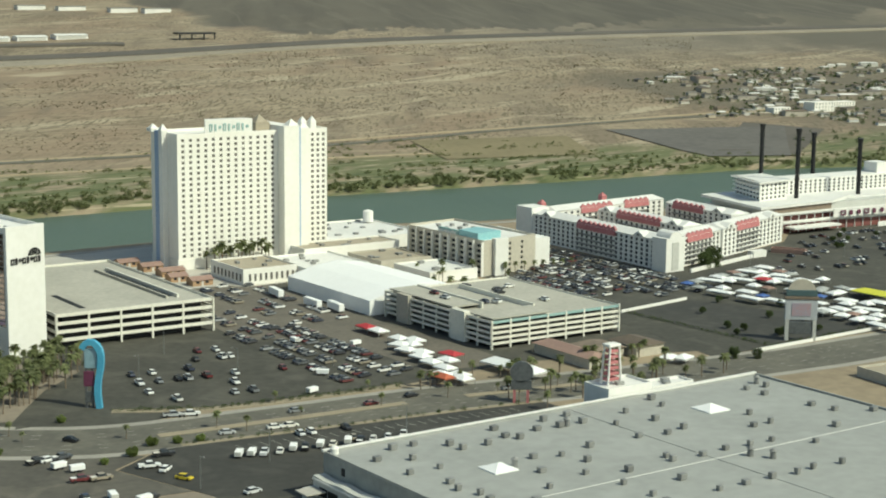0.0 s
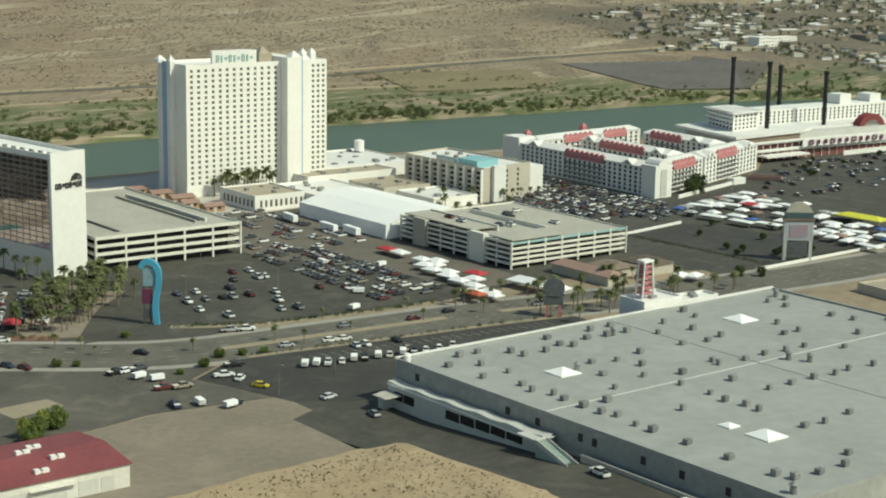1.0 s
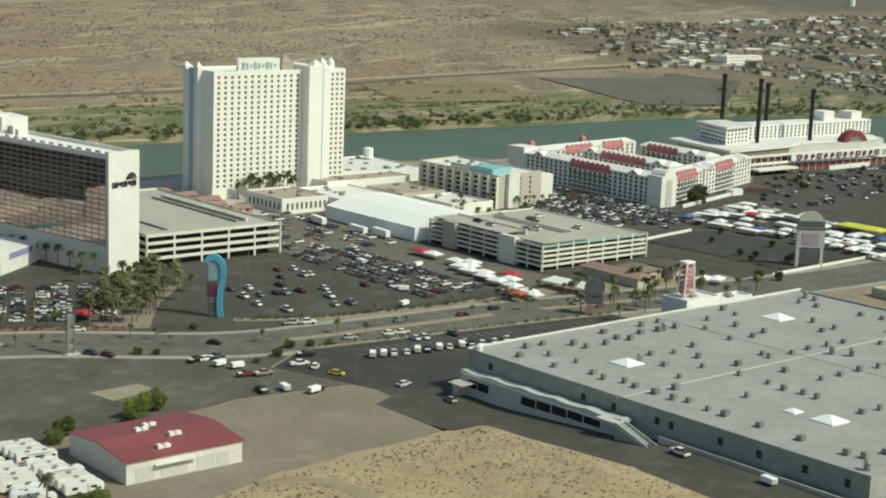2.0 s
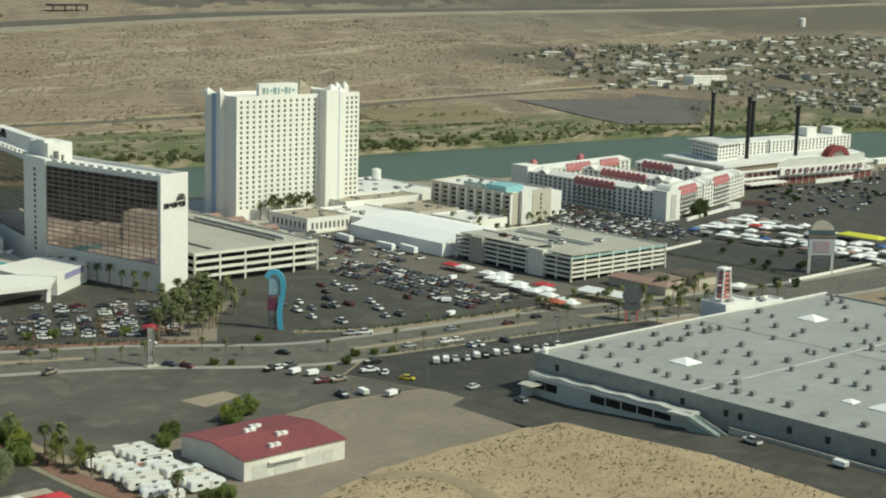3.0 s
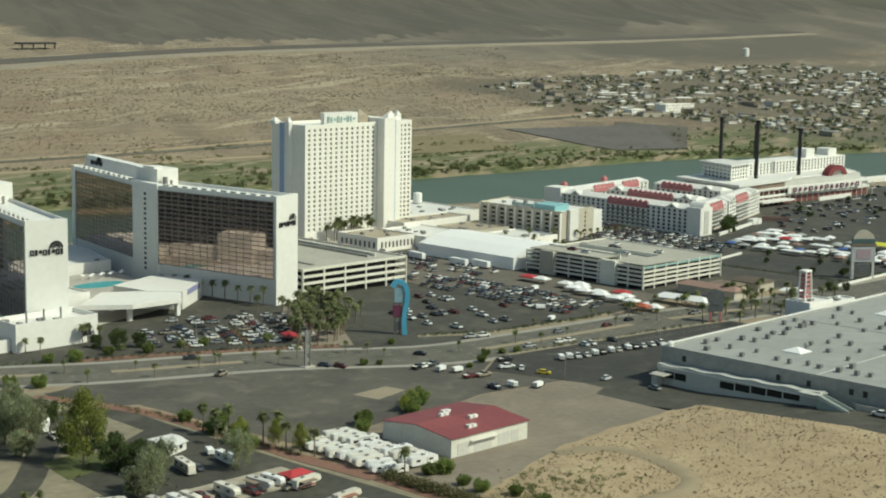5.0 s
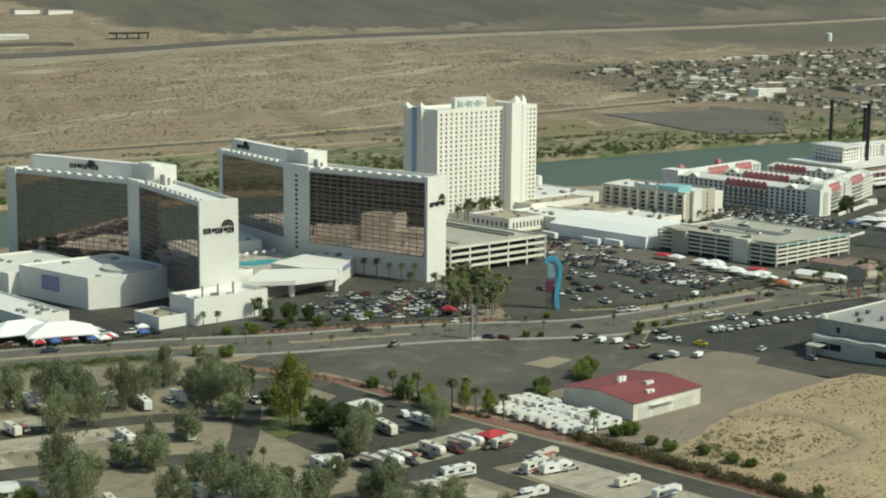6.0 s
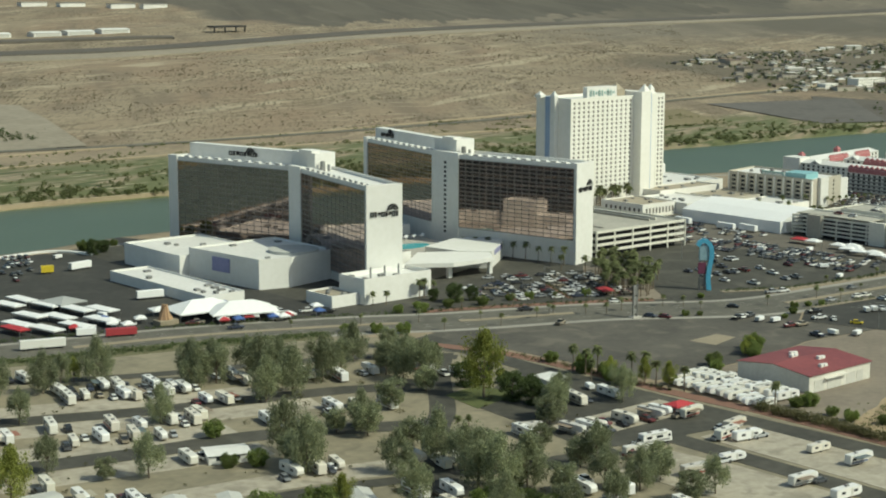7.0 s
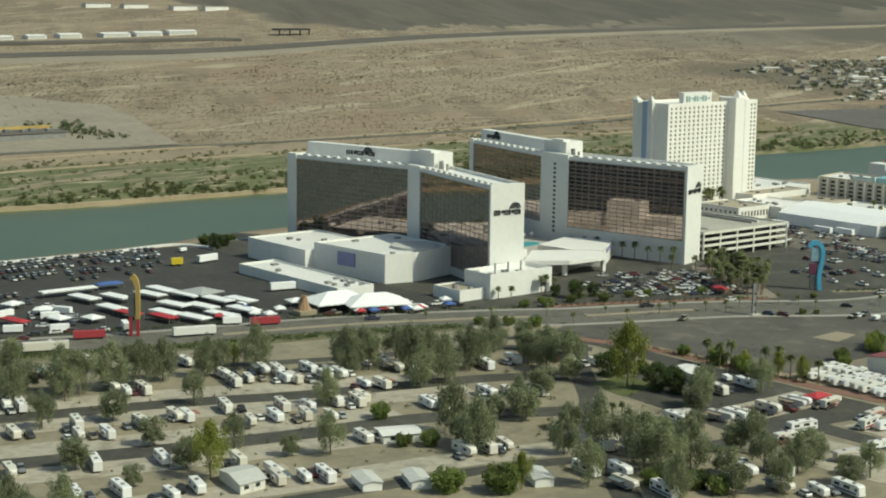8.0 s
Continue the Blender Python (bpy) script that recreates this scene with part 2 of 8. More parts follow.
def leaf_mat(name, a, b, rough=0.75):
    """Leaves: each one of its own shade between two greens."""
    m = bpy.data.materials.new(name)
    m.use_nodes = True
    n, l = m.node_tree.nodes, m.node_tree.links
    p = n["Principled BSDF"]
    p.inputs["Roughness"].default_value = rough
    geo, ramp = n.new("ShaderNodeNewGeometry"), n.new("ShaderNodeValToRGB")
    ramp.color_ramp.elements[0].color, ramp.color_ramp.elements[1].color = (*a, 1), (*b, 1)
    info, hue, span = n.new("ShaderNodeObjectInfo"), n.new("ShaderNodeHueSaturation"), n.new("ShaderNodeMapRange")
    span.inputs["To Min"].default_value, span.inputs["To Max"].default_value = 0.75, 1.25
    l.new(geo.outputs["Random Per Island"], ramp.inputs["Fac"])
    l.new(info.outputs["Random"], span.inputs["Value"])
    l.new(span.outputs["Result"], hue.inputs["Value"])
    l.new(ramp.outputs["Color"], hue.inputs["Color"])
    l.new(hue.outputs["Color"], p.inputs["Base Color"])
    thin, blend = n.new("ShaderNodeBsdfTranslucent"), n.new("ShaderNodeMixShader")
    blend.inputs["Fac"].default_value = 0.5
    l.new(hue.outputs["Color"], thin.inputs["Color"])
    l.new(p.outputs["BSDF"], blend.inputs[1])
    l.new(thin.outputs["BSDF"], blend.inputs[2])
    l.new(blend.outputs["Shader"], n["Material Output"].inputs["Surface"])
    return m


M["leaf_grey"] = leaf_mat("grey_green_leaf", (0.21, 0.235, 0.14), (0.35, 0.37, 0.22))
M["leaf_dark"] = leaf_mat("dark_green_leaf", (0.06, 0.085, 0.03), (0.12, 0.16, 0.055))
M["leaf_yellow"] = leaf_mat("yellow_green_leaf", (0.24, 0.27, 0.06), (0.4, 0.42, 0.11))
M["leaf_bush"] = leaf_mat("bush_leaf", (0.14, 0.19, 0.05), (0.27, 0.32, 0.1))
M["leaf_hedge"] = leaf_mat("hedge_leaf", (0.09, 0.095, 0.04), (0.19, 0.17, 0.08))
M["leaf_palm"] = leaf_mat("palm_leaf", (0.12, 0.145, 0.06), (0.24, 0.26, 0.12))
M["leaf_bank"] = leaf_mat("riverbank_leaf", (0.13, 0.15, 0.06), (0.22, 0.24, 0.1))
M["scrub"] = leaf_mat("dry_scrub", (0.075, 0.066, 0.036), (0.15, 0.125, 0.07))
M["bark"] = mat("bark", (0.24, 0.19, 0.14), (0.14, 0.11, 0.08), 0.5, 0.95)


def paint_mat(name, colours, rough=0.35):
    """Vehicle paint: one of a set of colours for each vehicle."""
    m = bpy.data.materials.new(name)
    m.use_nodes = True
    n, l = m.node_tree.nodes, m.node_tree.links
    p = n["Principled BSDF"]
    p.inputs["Roughness"].default_value = rough
    info, ramp = n.new("ShaderNodeObjectInfo"), n.new("ShaderNodeValToRGB")
    ramp.color_ramp.interpolation = "CONSTANT"
    e = ramp.color_ramp.elements
    while len(e) < len(colours):
        e.new(1.0)
    for i, c in enumerate(colours):
        e[i].position, e[i].color = i / len(colours), (*c, 1)
    l.new(info.outputs["Random"], ramp.inputs["Fac"])
    l.new(ramp.outputs["Color"], p.inputs["Base Color"])
    return m


M["car_paint"] = paint_mat("car_paint", [(0.75, 0.75, 0.74), (0.035, 0.035, 0.04), (0.4, 0.41, 0.42), (0.7, 0.7, 0.68), (0.08, 0.085, 0.095), (0.22, 0.23, 0.24), (0.14, 0.03, 0.032), (0.045, 0.055, 0.09), (0.76, 0.75, 0.72), (0.3, 0.26, 0.2), (0.02, 0.02, 0.022), (0.6, 0.61, 0.62)])
M["rv_paint"] = paint_mat("rv_paint", [(0.78, 0.77, 0.73), (0.72, 0.7, 0.64), (0.8, 0.8, 0.79), (0.7, 0.66, 0.58), (0.78, 0.77, 0.75)], 0.45)
M["tyre"] = mat("tyre_rubber", (0.03, 0.03, 0.03), (0.02, 0.02, 0.02), 0.3, 0.9)
M["rv_cream"] = paint_mat("rv_cream", [(0.7, 0.67, 0.58), (0.62, 0.58, 0.5), (0.74, 0.73, 0.7), (0.55, 0.53, 0.5)], 0.5)
M["awning_cloth"] = paint_mat("awning_cloth", [(0.25, 0.2, 0.15), (0.4, 0.36, 0.28), (0.12, 0.15, 0.16), (0.3, 0.14, 0.1)], 0.9)
M["rv_stripe"] = paint_mat("rv_stripe", [(0.25, 0.2, 0.15), (0.1, 0.12, 0.2), (0.3, 0.3, 0.3), (0.35, 0.1, 0.08)], 0.5)
M["yellow"] = mat("yellow_paint", (0.65, 0.5, 0.04), (0.55, 0.42, 0.03), 2, 0.5)
M["yellow_canvas"] = mat("yellow_canvas", (0.7, 0.68, 0.08), (0.62, 0.6, 0.07), 3, 0.7)
M["red_canvas"] = mat("red_canvas", (0.5, 0.05, 0.06), (0.42, 0.04, 0.05), 2, 0.7)
M["blue_canvas"] = mat("blue_canvas", (0.08, 0.16, 0.42), (0.06, 0.12, 0.34), 2, 0.7)
M["grey_canvas"] = mat("grey_canvas", (0.42, 0.43, 0.42), (0.36, 0.37, 0.36), 2, 0.7)
M["orange_canvas"] = mat("orange_canvas", (0.5, 0.14, 0.07), (0.42, 0.11, 0.06), 2, 0.7)
M["red_gravel"] = mat("red_gravel", (0.26, 0.14, 0.1), (0.19, 0.105, 0.08), 3, 0.95)
M["bare_earth"] = mat("bare_earth", (0.34, 0.275, 0.18), (0.265, 0.215, 0.14), 9, 0.95)
M["line_paint"] = mat("line_paint", (0.4, 0.385, 0.34), (0.24, 0.23, 0.205), 2, 0.8)
M["field_tan"] = mat("field_tan", (0.24, 0.2, 0.115), (0.18, 0.15, 0.085), 10, 0.95)
M["sand_pale"] = mat("sand_pale", (0.33, 0.29, 0.225), (0.24, 0.208, 0.158), 14, 0.95)
M["tarmac"] = mat("tarmac", (0.125, 0.11, 0.092), (0.09, 0.08, 0.068), 20, 0.95)
M["house_tan"] = mat("house_tan", (0.42, 0.37, 0.29), (0.34, 0.3, 0.235), 6, 0.9, vary=0.25)
M["house_brown"] = mat("house_brown", (0.21, 0.165, 0.125), (0.15, 0.12, 0.095), 5, 0.9, vary=0.3)
M["house_grey"] = mat("house_grey", (0.25, 0.25, 0.24), (0.18, 0.18, 0.175), 5, 0.9, vary=0.25)
M["pale_blue"] = mat("pale_blue_panel", (0.3, 0.45, 0.52), (0.22, 0.34, 0.4), 2, 0.5)
M["teal_dark"] = mat("dark_teal_panel", (0.08, 0.13, 0.14), (0.05, 0.09, 0.1), 2, 0.5)
M["pale_grey_panel"] = mat("pale_sign_panel", (0.5, 0.52, 0.54), (0.38, 0.4, 0.43), 1.5, 0.5)
M["faded_red"] = mat("faded_red_artwork", (0.42, 0.26, 0.27), (0.3, 0.33, 0.42), 1.2, 0.6)
M["sign_grey"] = mat("sign_grey", (0.38, 0.42, 0.43), (0.28, 0.31, 0.32), 2, 0.5)
M["island_paint"] = paint_mat("mass_car_paint", [(0.72, 0.72, 0.71), (0.035, 0.035, 0.04), (0.3, 0.31, 0.32), (0.09, 0.095, 0.1), (0.05, 0.05, 0.055), (0.7, 0.69, 0.66), (0.16, 0.165, 0.17), (0.12, 0.04, 0.04), (0.05, 0.055, 0.075), (0.25, 0.22, 0.17)])
_n, _l = M["island_paint"].node_tree.nodes, M["island_paint"].node_tree.links
_g = _n.new("ShaderNodeNewGeometry")
_l.new(_g.outputs["Random Per Island"], _n["Color Ramp"].inputs["Fac"])
M["far_asphalt"] = mat("far_asphalt", (0.15, 0.138, 0.125), (0.1, 0.094, 0.086), 14, 0.95)
M["mass_house"] = paint_mat("mass_house_walls", [(0.42, 0.37, 0.3), (0.66, 0.64, 0.58), (0.3, 0.26, 0.2), (0.4, 0.37, 0.32)], 0.9)
M["mass_roof"] = paint_mat("mass_house_roofs", [(0.3, 0.28, 0.25), (0.14, 0.12, 0.1), (0.18, 0.165, 0.15), (0.74, 0.72, 0.68), (0.2, 0.15, 0.12), (0.11, 0.105, 0.1), (0.24, 0.22, 0.2), (0.17, 0.13, 0.1), (0.7, 0.69, 0.66), (0.13, 0.115, 0.1)], 0.85)
for _m in (M["mass_house"], M["mass_roof"]):
    _n, _l = _m.node_tree.nodes, _m.node_tree.links
    _l.new(_n.new("ShaderNodeNewGeometry").outputs["Random Per Island"], _n["Color Ramp"].inputs["Fac"])
# ---- building helpers ----
IN_PLAN = set()  # things whose parts are given in the plan's coordinates


def part(name, bm, material, parent=None, label="", at=None):
    """Link a bmesh as one mesh object, under a thing or a part, or as a thing of its own."""
    me = bpy.data.meshes.new(name)
    bm.normal_update()
    bm.to_mesh(me)
    bm.free()
    for m in material if isinstance(material, (list, tuple)) else [material]:
        me.materials.append(M[m] if isinstance(m, str) else m)
    ob = new(name, me)
    if at is not None:
        ob.matrix_basis = at
    if parent is not None:
        ob.parent = parent
        if parent.name in IN_PLAN:
            ob.matrix_parent_inverse = parent.matrix_basis.inverted()
    if label:
        ob["label"] = label
    return ob


def thing(name, x, y, z=0.0, turn=0.0, label="", category="", group="", kind="", plan=True):
    ob = new(name)
    ob.empty_display_size = 1.0
    ob.matrix_basis = pose(x, y, z, 0, 0, turn)
    if plan:
        IN_PLAN.add(ob.name)
    return tagged(ob, label, category, group, kind)


def box(bm, x0, x1, y0, y1, z0, z1, mi=0, bevel=0.0):
    vs = [bm.verts.new((x, y, z)) for z in (z0, z1) for y in (y0, y1) for x in (x0, x1)]
    fs = [bm.faces.new([vs[i] for i in q]) for q in ((0, 2, 3, 1), (4, 5, 7, 6), (0, 1, 5, 4), (2, 6, 7, 3), (0, 4, 6, 2), (1, 3, 7, 5))]
    for f in fs:
        f.material_index = mi
    if bevel:
        bmesh.ops.bevel(bm, geom=list({e for f in fs for e in f.edges}), offset=bevel, segments=1, affect="EDGES")
    return bm


def prism(bm, pts, z0, z1, mi=0, top=None, bottom=True):
    """An upright prism over a plan polygon (counter-clockwise); top: the material index of its upper face."""
    lo = [bm.verts.new((*p, z0)) for p in pts]
    hi = [bm.verts.new((*p, z1)) for p in pts]
    k = len(pts)
    for i in range(k):
        bm.faces.new((lo[i], lo[(i + 1) % k], hi[(i + 1) % k], hi[i])).material_index = mi
    bm.faces.new(hi).material_index = mi if top is None else top
    if bottom:
        bm.faces.new(lo[::-1]).material_index = mi
    return bm


def tube(bm, p, q, r0, r1=None, k=8, mi=0):
    """A tapered round bar from p to q."""
    p, q = Vector(p), Vector(q)
    r1 = r0 if r1 is None else r1
    turn = (q - p).to_track_quat("Z", "Y").to_matrix()
    rings = [[bm.verts.new(c + turn @ Vector((r * math.cos(6.2832 * i / k), r * math.sin(6.2832 * i / k), 0))) for i in range(k)] for c, r in ((p, r0), (q, r1))]
    for i in range(k):
        bm.faces.new((rings[0][i], rings[0][(i + 1) % k], rings[1][(i + 1) % k], rings[1][i])).material_index = mi
    bm.faces.new(rings[0][::-1]).material_index = mi
    bm.faces.new(rings[1]).material_index = mi
    return bm


def B():
    return bmesh.new()


def block(name, x0, x1, y0, y1, z0, z1, material, parent=None, label=""):
    return part(name, box(B(), x0, x1, y0, y1, z0, z1), material, parent, label)


def slab(name, pts, z1, material, label="", z0=-0.3, kind="structure", category="ground"):
    return tagged(part(name, prism(B(), pts, z0, z1), material), label, category, kind=kind)


def wall(bm, p0, p1, z0, z1, cols, rows, ww, wh, depth=0.4, edge=0.0, low=0.0, high=0.0, mi=0):
    """A wall's outer skin from p0 to p1 (outside on the right hand) with real recessed openings. Returns the places of the panes."""
    p0, p1 = Vector(p0), Vector(p1)
    length = (p1 - p0).length
    d = (p1 - p0) / length
    nrm = Vector((d.y, -d.x))

    def spans(total, lo, hi, count, size):
        step = (total - lo - hi) / count
        cuts = [0.0]
        for i in range(count):
            c = lo + (i + 0.5) * step
            cuts += [c - size / 2, c + size / 2]
        return cuts + [total]

    us, vs = spans(length, edge, edge, cols, ww), spans(z1 - z0, low, high, rows, wh)

    def vert(u, v, back=0.0):
        q = p0 + d * u - nrm * back
        return bm.verts.new((q.x, q.y, z0 + v))

    grid = [[vert(u, v) for v in vs] for u in us]
    spots = []
    for i in range(len(us) - 1):
        for j in range(len(vs) - 1):
            a, b, c, e = grid[i][j], grid[i + 1][j], grid[i + 1][j + 1], grid[i][j + 1]
            if i % 2 and j % 2:
                back = [vert(us[i], vs[j], depth), vert(us[i + 1], vs[j], depth), vert(us[i + 1], vs[j + 1], depth), vert(us[i], vs[j + 1], depth)]
                ring = [a, b, c, e]
                for k in range(4):
                    bm.faces.new((ring[k], ring[(k + 1) % 4], back[(k + 1) % 4], back[k])).material_index = mi
                q = p0 + d * (us[i] + us[i + 1]) / 2 - nrm * depth
                spots.append(((q.x, q.y, z0 + (vs[j] + vs[j + 1]) / 2), math.degrees(math.atan2(d.y, d.x))))
            else:
                bm.faces.new((a, b, c, e)).material_index = mi
    return spots


def panes(parent, spots, ww, wh, material, name="window", tilt=0.0, thick=0.12, most=320):
    """Window panes as objects on one shared mesh; past the limit the rest are one joined part."""
    me = bpy.data.meshes.new(name)
    bm = box(B(), -ww / 2, ww / 2, -thick / 2, thick / 2, -wh / 2, wh / 2)
    bm.normal_update()
    bm.to_mesh(me)
    bm.free()
    me.materials.append(M[material])
    for at, turn in spots[:most]:
        ob = new(name, me)
        ob.parent = parent
        if parent.name in IN_PLAN:
            ob.matrix_parent_inverse = parent.matrix_basis.inverted()
        ob.matrix_basis = pose(*at, random.uniform(-tilt, tilt), 0, turn + random.uniform(-tilt, tilt))
    if spots[most:]:
        bm = B()
        for at, turn in spots[most:]:
            geom = box(B(), -ww / 2, ww / 2, -thick / 2, thick / 2, -wh / 2, wh / 2)
            tmp = bpy.data.meshes.new("tmp")
            geom.transform(pose(*at, 0, 0, turn))
            geom.to_mesh(tmp)
            geom.free()
            bm.from_mesh(tmp)
            bpy.data.meshes.remove(tmp)
        tagged(part(name + "_row", bm, material, parent), kind="stuff")


def shell(bm, pts, z0, z1, skip=(), top=True, mi=0):
    """The plain outer faces over a plan outline; skip: sides made elsewhere."""
    k = len(pts)
    for i in range(k):
        if i not in skip:
            a, b = pts[i], pts[(i + 1) % k]
            bm.faces.new([bm.verts.new(v) for v in ((*a, z0), (*b, z0), (*b, z1), (*a, z1))]).material_index = mi
    if top:
        bm.faces.new([bm.verts.new((*p, z1)) for p in pts]).material_index = mi
    return bm


def pyramid(bm, x, y, z, r, h, mi=0, k=4):
    base = [bm.verts.new((x + r * math.cos(math.pi / 4 + 6.2832 * i / k), y + r * math.sin(math.pi / 4 + 6.2832 * i / k), z)) for i in range(k)]
    tip = bm.verts.new((x, y, z + h))
    for i in range(k):
        bm.faces.new((base[i], base[(i + 1) % k], tip)).material_index = mi
    bm.faces.new(base[::-1]).material_index = mi
    return bm


def rim(bm, pts, z0, z1, t=0.4, mi=0):
    """A parapet standing on an outline, as one mitred ring."""
    k = len(pts)
    p = [Vector(q) for q in pts]
    dirs = [(p[(i + 1) % k] - p[i]).normalized() for i in range(k)]

    def inset(i, w):
        a, b = dirs[i - 1], dirs[i]
        na, nb = Vector((-a.y, a.x)), Vector((-b.y, b.x))
        m = na + nb
        return p[i] + m * (w / max(0.3, m.dot(nb)))

    rings = [[bm.verts.new((*inset(i, w), z)) for i in range(k)] for w, z in ((-0.003, z0), (-0.003, z1), (t, z1), (t, z0))]
    for a, b in zip(rings, rings[1:] + rings[:1]):
        for i in range(k):
            bm.faces.new((a[i], a[(i + 1) % k], b[(i + 1) % k], b[i])).material_index = mi
    return bm


def letters(parent, p0, p1, z, h, count, material, out=0.3, name="letter", gap=0.25, wild=0.0):
    """A row of plain upright shapes in place of sign lettering, on a wall from p0 to p1 (outside on the right)."""
    p0, p1 = Vector(p0), Vector(p1)
    d = (p1 - p0).normalized()
    n = Vector((d.y, -d.x))
    step = (p1 - p0).length / count
    a = step * (1 - gap) / 2
    for i in range(count):
        hh = h * (1 + wild * ((i * 7) % 3 - 1))
        w = min(a * 0.55, hh * 0.24)
        bm = B()
        if i % 3 == 0:
            for x0, x1, z0, z1 in ((-a, -a + w, 0, hh), (a - w, a, 0, hh), (-a + w, a - w, hh - w, hh), (-a + w, a - w, 0, w)):
                box(bm, x0, x1, -0.2, 0.2, z0, z1)
        elif i % 3 == 1:
            box(bm, -a * 0.6, a * 0.6, -0.2, 0.2, 0, hh * 0.92)
        else:
            tube(bm, (0, 0.2, hh * 0.5), (0, -0.2, hh * 0.5), min(a, hh * 0.5), None, 10)
        q = p0 + d * step * (i + 0.5) + n * out
        part(name, bm, material, parent, at=pose(q.x, q.y, z, 0, 0, math.degrees(math.atan2(d.y, d.x))))


def fan(r):
    """A half-round fan of thin blades under an arc, standing in the xz plane."""
    bm = B()
    for k in range(10):
        a, b = math.pi * k / 10, math.pi * (k + 1) / 10
        tube(bm, (r * math.cos(a), -0.2, r * math.sin(a)), (r * math.cos(b), -0.2, r * math.sin(b)), r * 0.1, r * 0.1, 4)
    for k in range(7):
        a = math.pi * (k + 0.5) / 7
        tube(bm, (r * 0.25 * math.cos(a), -0.2, r * 0.25 * math.sin(a)), (r * 0.9 * math.cos(a), -0.2, r * 0.9 * math.sin(a)), r * 0.07, r * 0.11, 4)
    return bm
# ---- ground, river, far slopes ----
def bank_near(x):
    return 352 + 12 * math.exp(-((x - 300) / 200) ** 2) - max(0, x - 450) * 0.28 - 34 * math.exp(-((x - 452) / 88) ** 2) - 14 / (1 + math.exp(min(60, (x + 178) / 10)))


def bank_far(x):
    return 526 - max(0, x - 400) * 0.08 - max(0, x - 850) * 0.22 + 16 * math.exp(-((x + 230) / 120) ** 2) + 5 * noise.noise((x / 60, 3.1, 0))


def rise(x, y):
    """The far side's height: a river plain, a long alluvial slope, then hills."""
    d = y + 0.25 * x
    z = 1.5 + max(0, d - 560) * 0.004 + max(0, d - 800) * 0.036 + max(0, d - 2600) * 0.02 + max(0, d - 3600) * 0.1
    lumps = noise.noise((x / 260, y / 130, 0.3)) * 5 + noise.noise((x / 90, y / 45, 1.7)) * 2.2
    lumps *= min(1.0, max(0.05, (abs(y - 1800) - 130) / 160))
    return z + lumps * min(1, max(0, d - 900) / 300) + noise.noise((x / 900, y / 500, 5)) * max(0, d - 3500) * 0.05


def ground_at(x, y):
    off = y - bank_far(x)
    if off < 0:
        return 0.0
    k = min(1, off / 60)
    return -1.5 * (1 - k) + rise(x, y) * k


ground_bm = B()
xs = [-4000, -2500, -1500, -900] + list(range(-600, 1200, 25)) + list(range(1200, 2600, 50)) + [2700, 2850, 3000, 3200, 3500, 4000, 4800]
offs = [10, 30, 60, 90, 120, 150, 180, 220, 260, 300] + list(range(335, 1500, 35)) + list(range(1500, 2300, 60)) + [2400, 2600, 2800, 3050, 3300, 3600, 3900, 4300, 4800, 5400, 6200]
rows_of = []
for x in xs:
    n0, f0 = bank_near(x), bank_far(x)
    col = [(y, 0.0) for y in (-4000, -1500, -800, -400, 0, 200)]
    col += [(n0 - 12, 0.0), (n0 - 2, -0.2), (n0 + 4, -7.0), ((n0 + f0) / 2, -8.0), (f0 - 8, -7.0), (f0 + 3, -4.0)]
    col += [(f0 + off, ground_at(x, f0 + off)) for off in offs]
    rows_of.append([ground_bm.verts.new((x, y, z)) for y, z in col])
for a, b in zip(rows_of, rows_of[1:]):
    for i in range(len(a) - 1):
        ground_bm.faces.new((a[i], b[i], b[i + 1], a[i + 1])).smooth = True
ground = tagged(part("ground", ground_bm, "desert"), "sandy desert ground with a river channel and rising slopes", "ground", kind="structure")
tagged(part("water", box(B(), -1500, 4000, 100, 620, -6.5, -5.0), "water"), "calm grey-green river water between low banks", "river", kind="structure")


def strip_points(line, widths):
    """The outline of a strip of varying width along a centre line."""
    left, right = [], []
    for i, p in enumerate(line):
        a, b = Vector(line[max(0, i - 1)]), Vector(line[min(len(line) - 1, i + 1)])
        n = (b - a).normalized()
        w = (widths[i] if isinstance(widths, (list, tuple)) else widths) / 2
        left.append((p[0] - n.y * w, p[1] + n.x * w))
        right.append((p[0] + n.y * w, p[1] - n.x * w))
    return left, right


def strip(name, line, widths, z1, material, label, z0=-0.3, kind="structure", category="road", drape=None):
    """A paved strip along a line, as one solid; drape lays it on the far slope."""
    left, right = strip_points(line, widths)
    bm = B()
    rows = []
    for a, b in zip(left, right):
        h = [(drape(*p) if drape else 0.0) for p in (a, b)]
        rows.append([bm.verts.new((*b, h[1] + z0)), bm.verts.new((*b, h[1] + z1)), bm.verts.new((*a, h[0] + z1)), bm.verts.new((*a, h[0] + z0))])
    for r, s in zip(rows, rows[1:]):
        for i in range(3):
            bm.faces.new((r[i], s[i], s[i + 1], r[i + 1]))
    bm.faces.new(rows[0])
    bm.faces.new(rows[-1][::-1])
    bmesh.ops.recalc_face_normals(bm, faces=bm.faces)
    return tagged(part(name, bm, material), label, category, kind=kind)


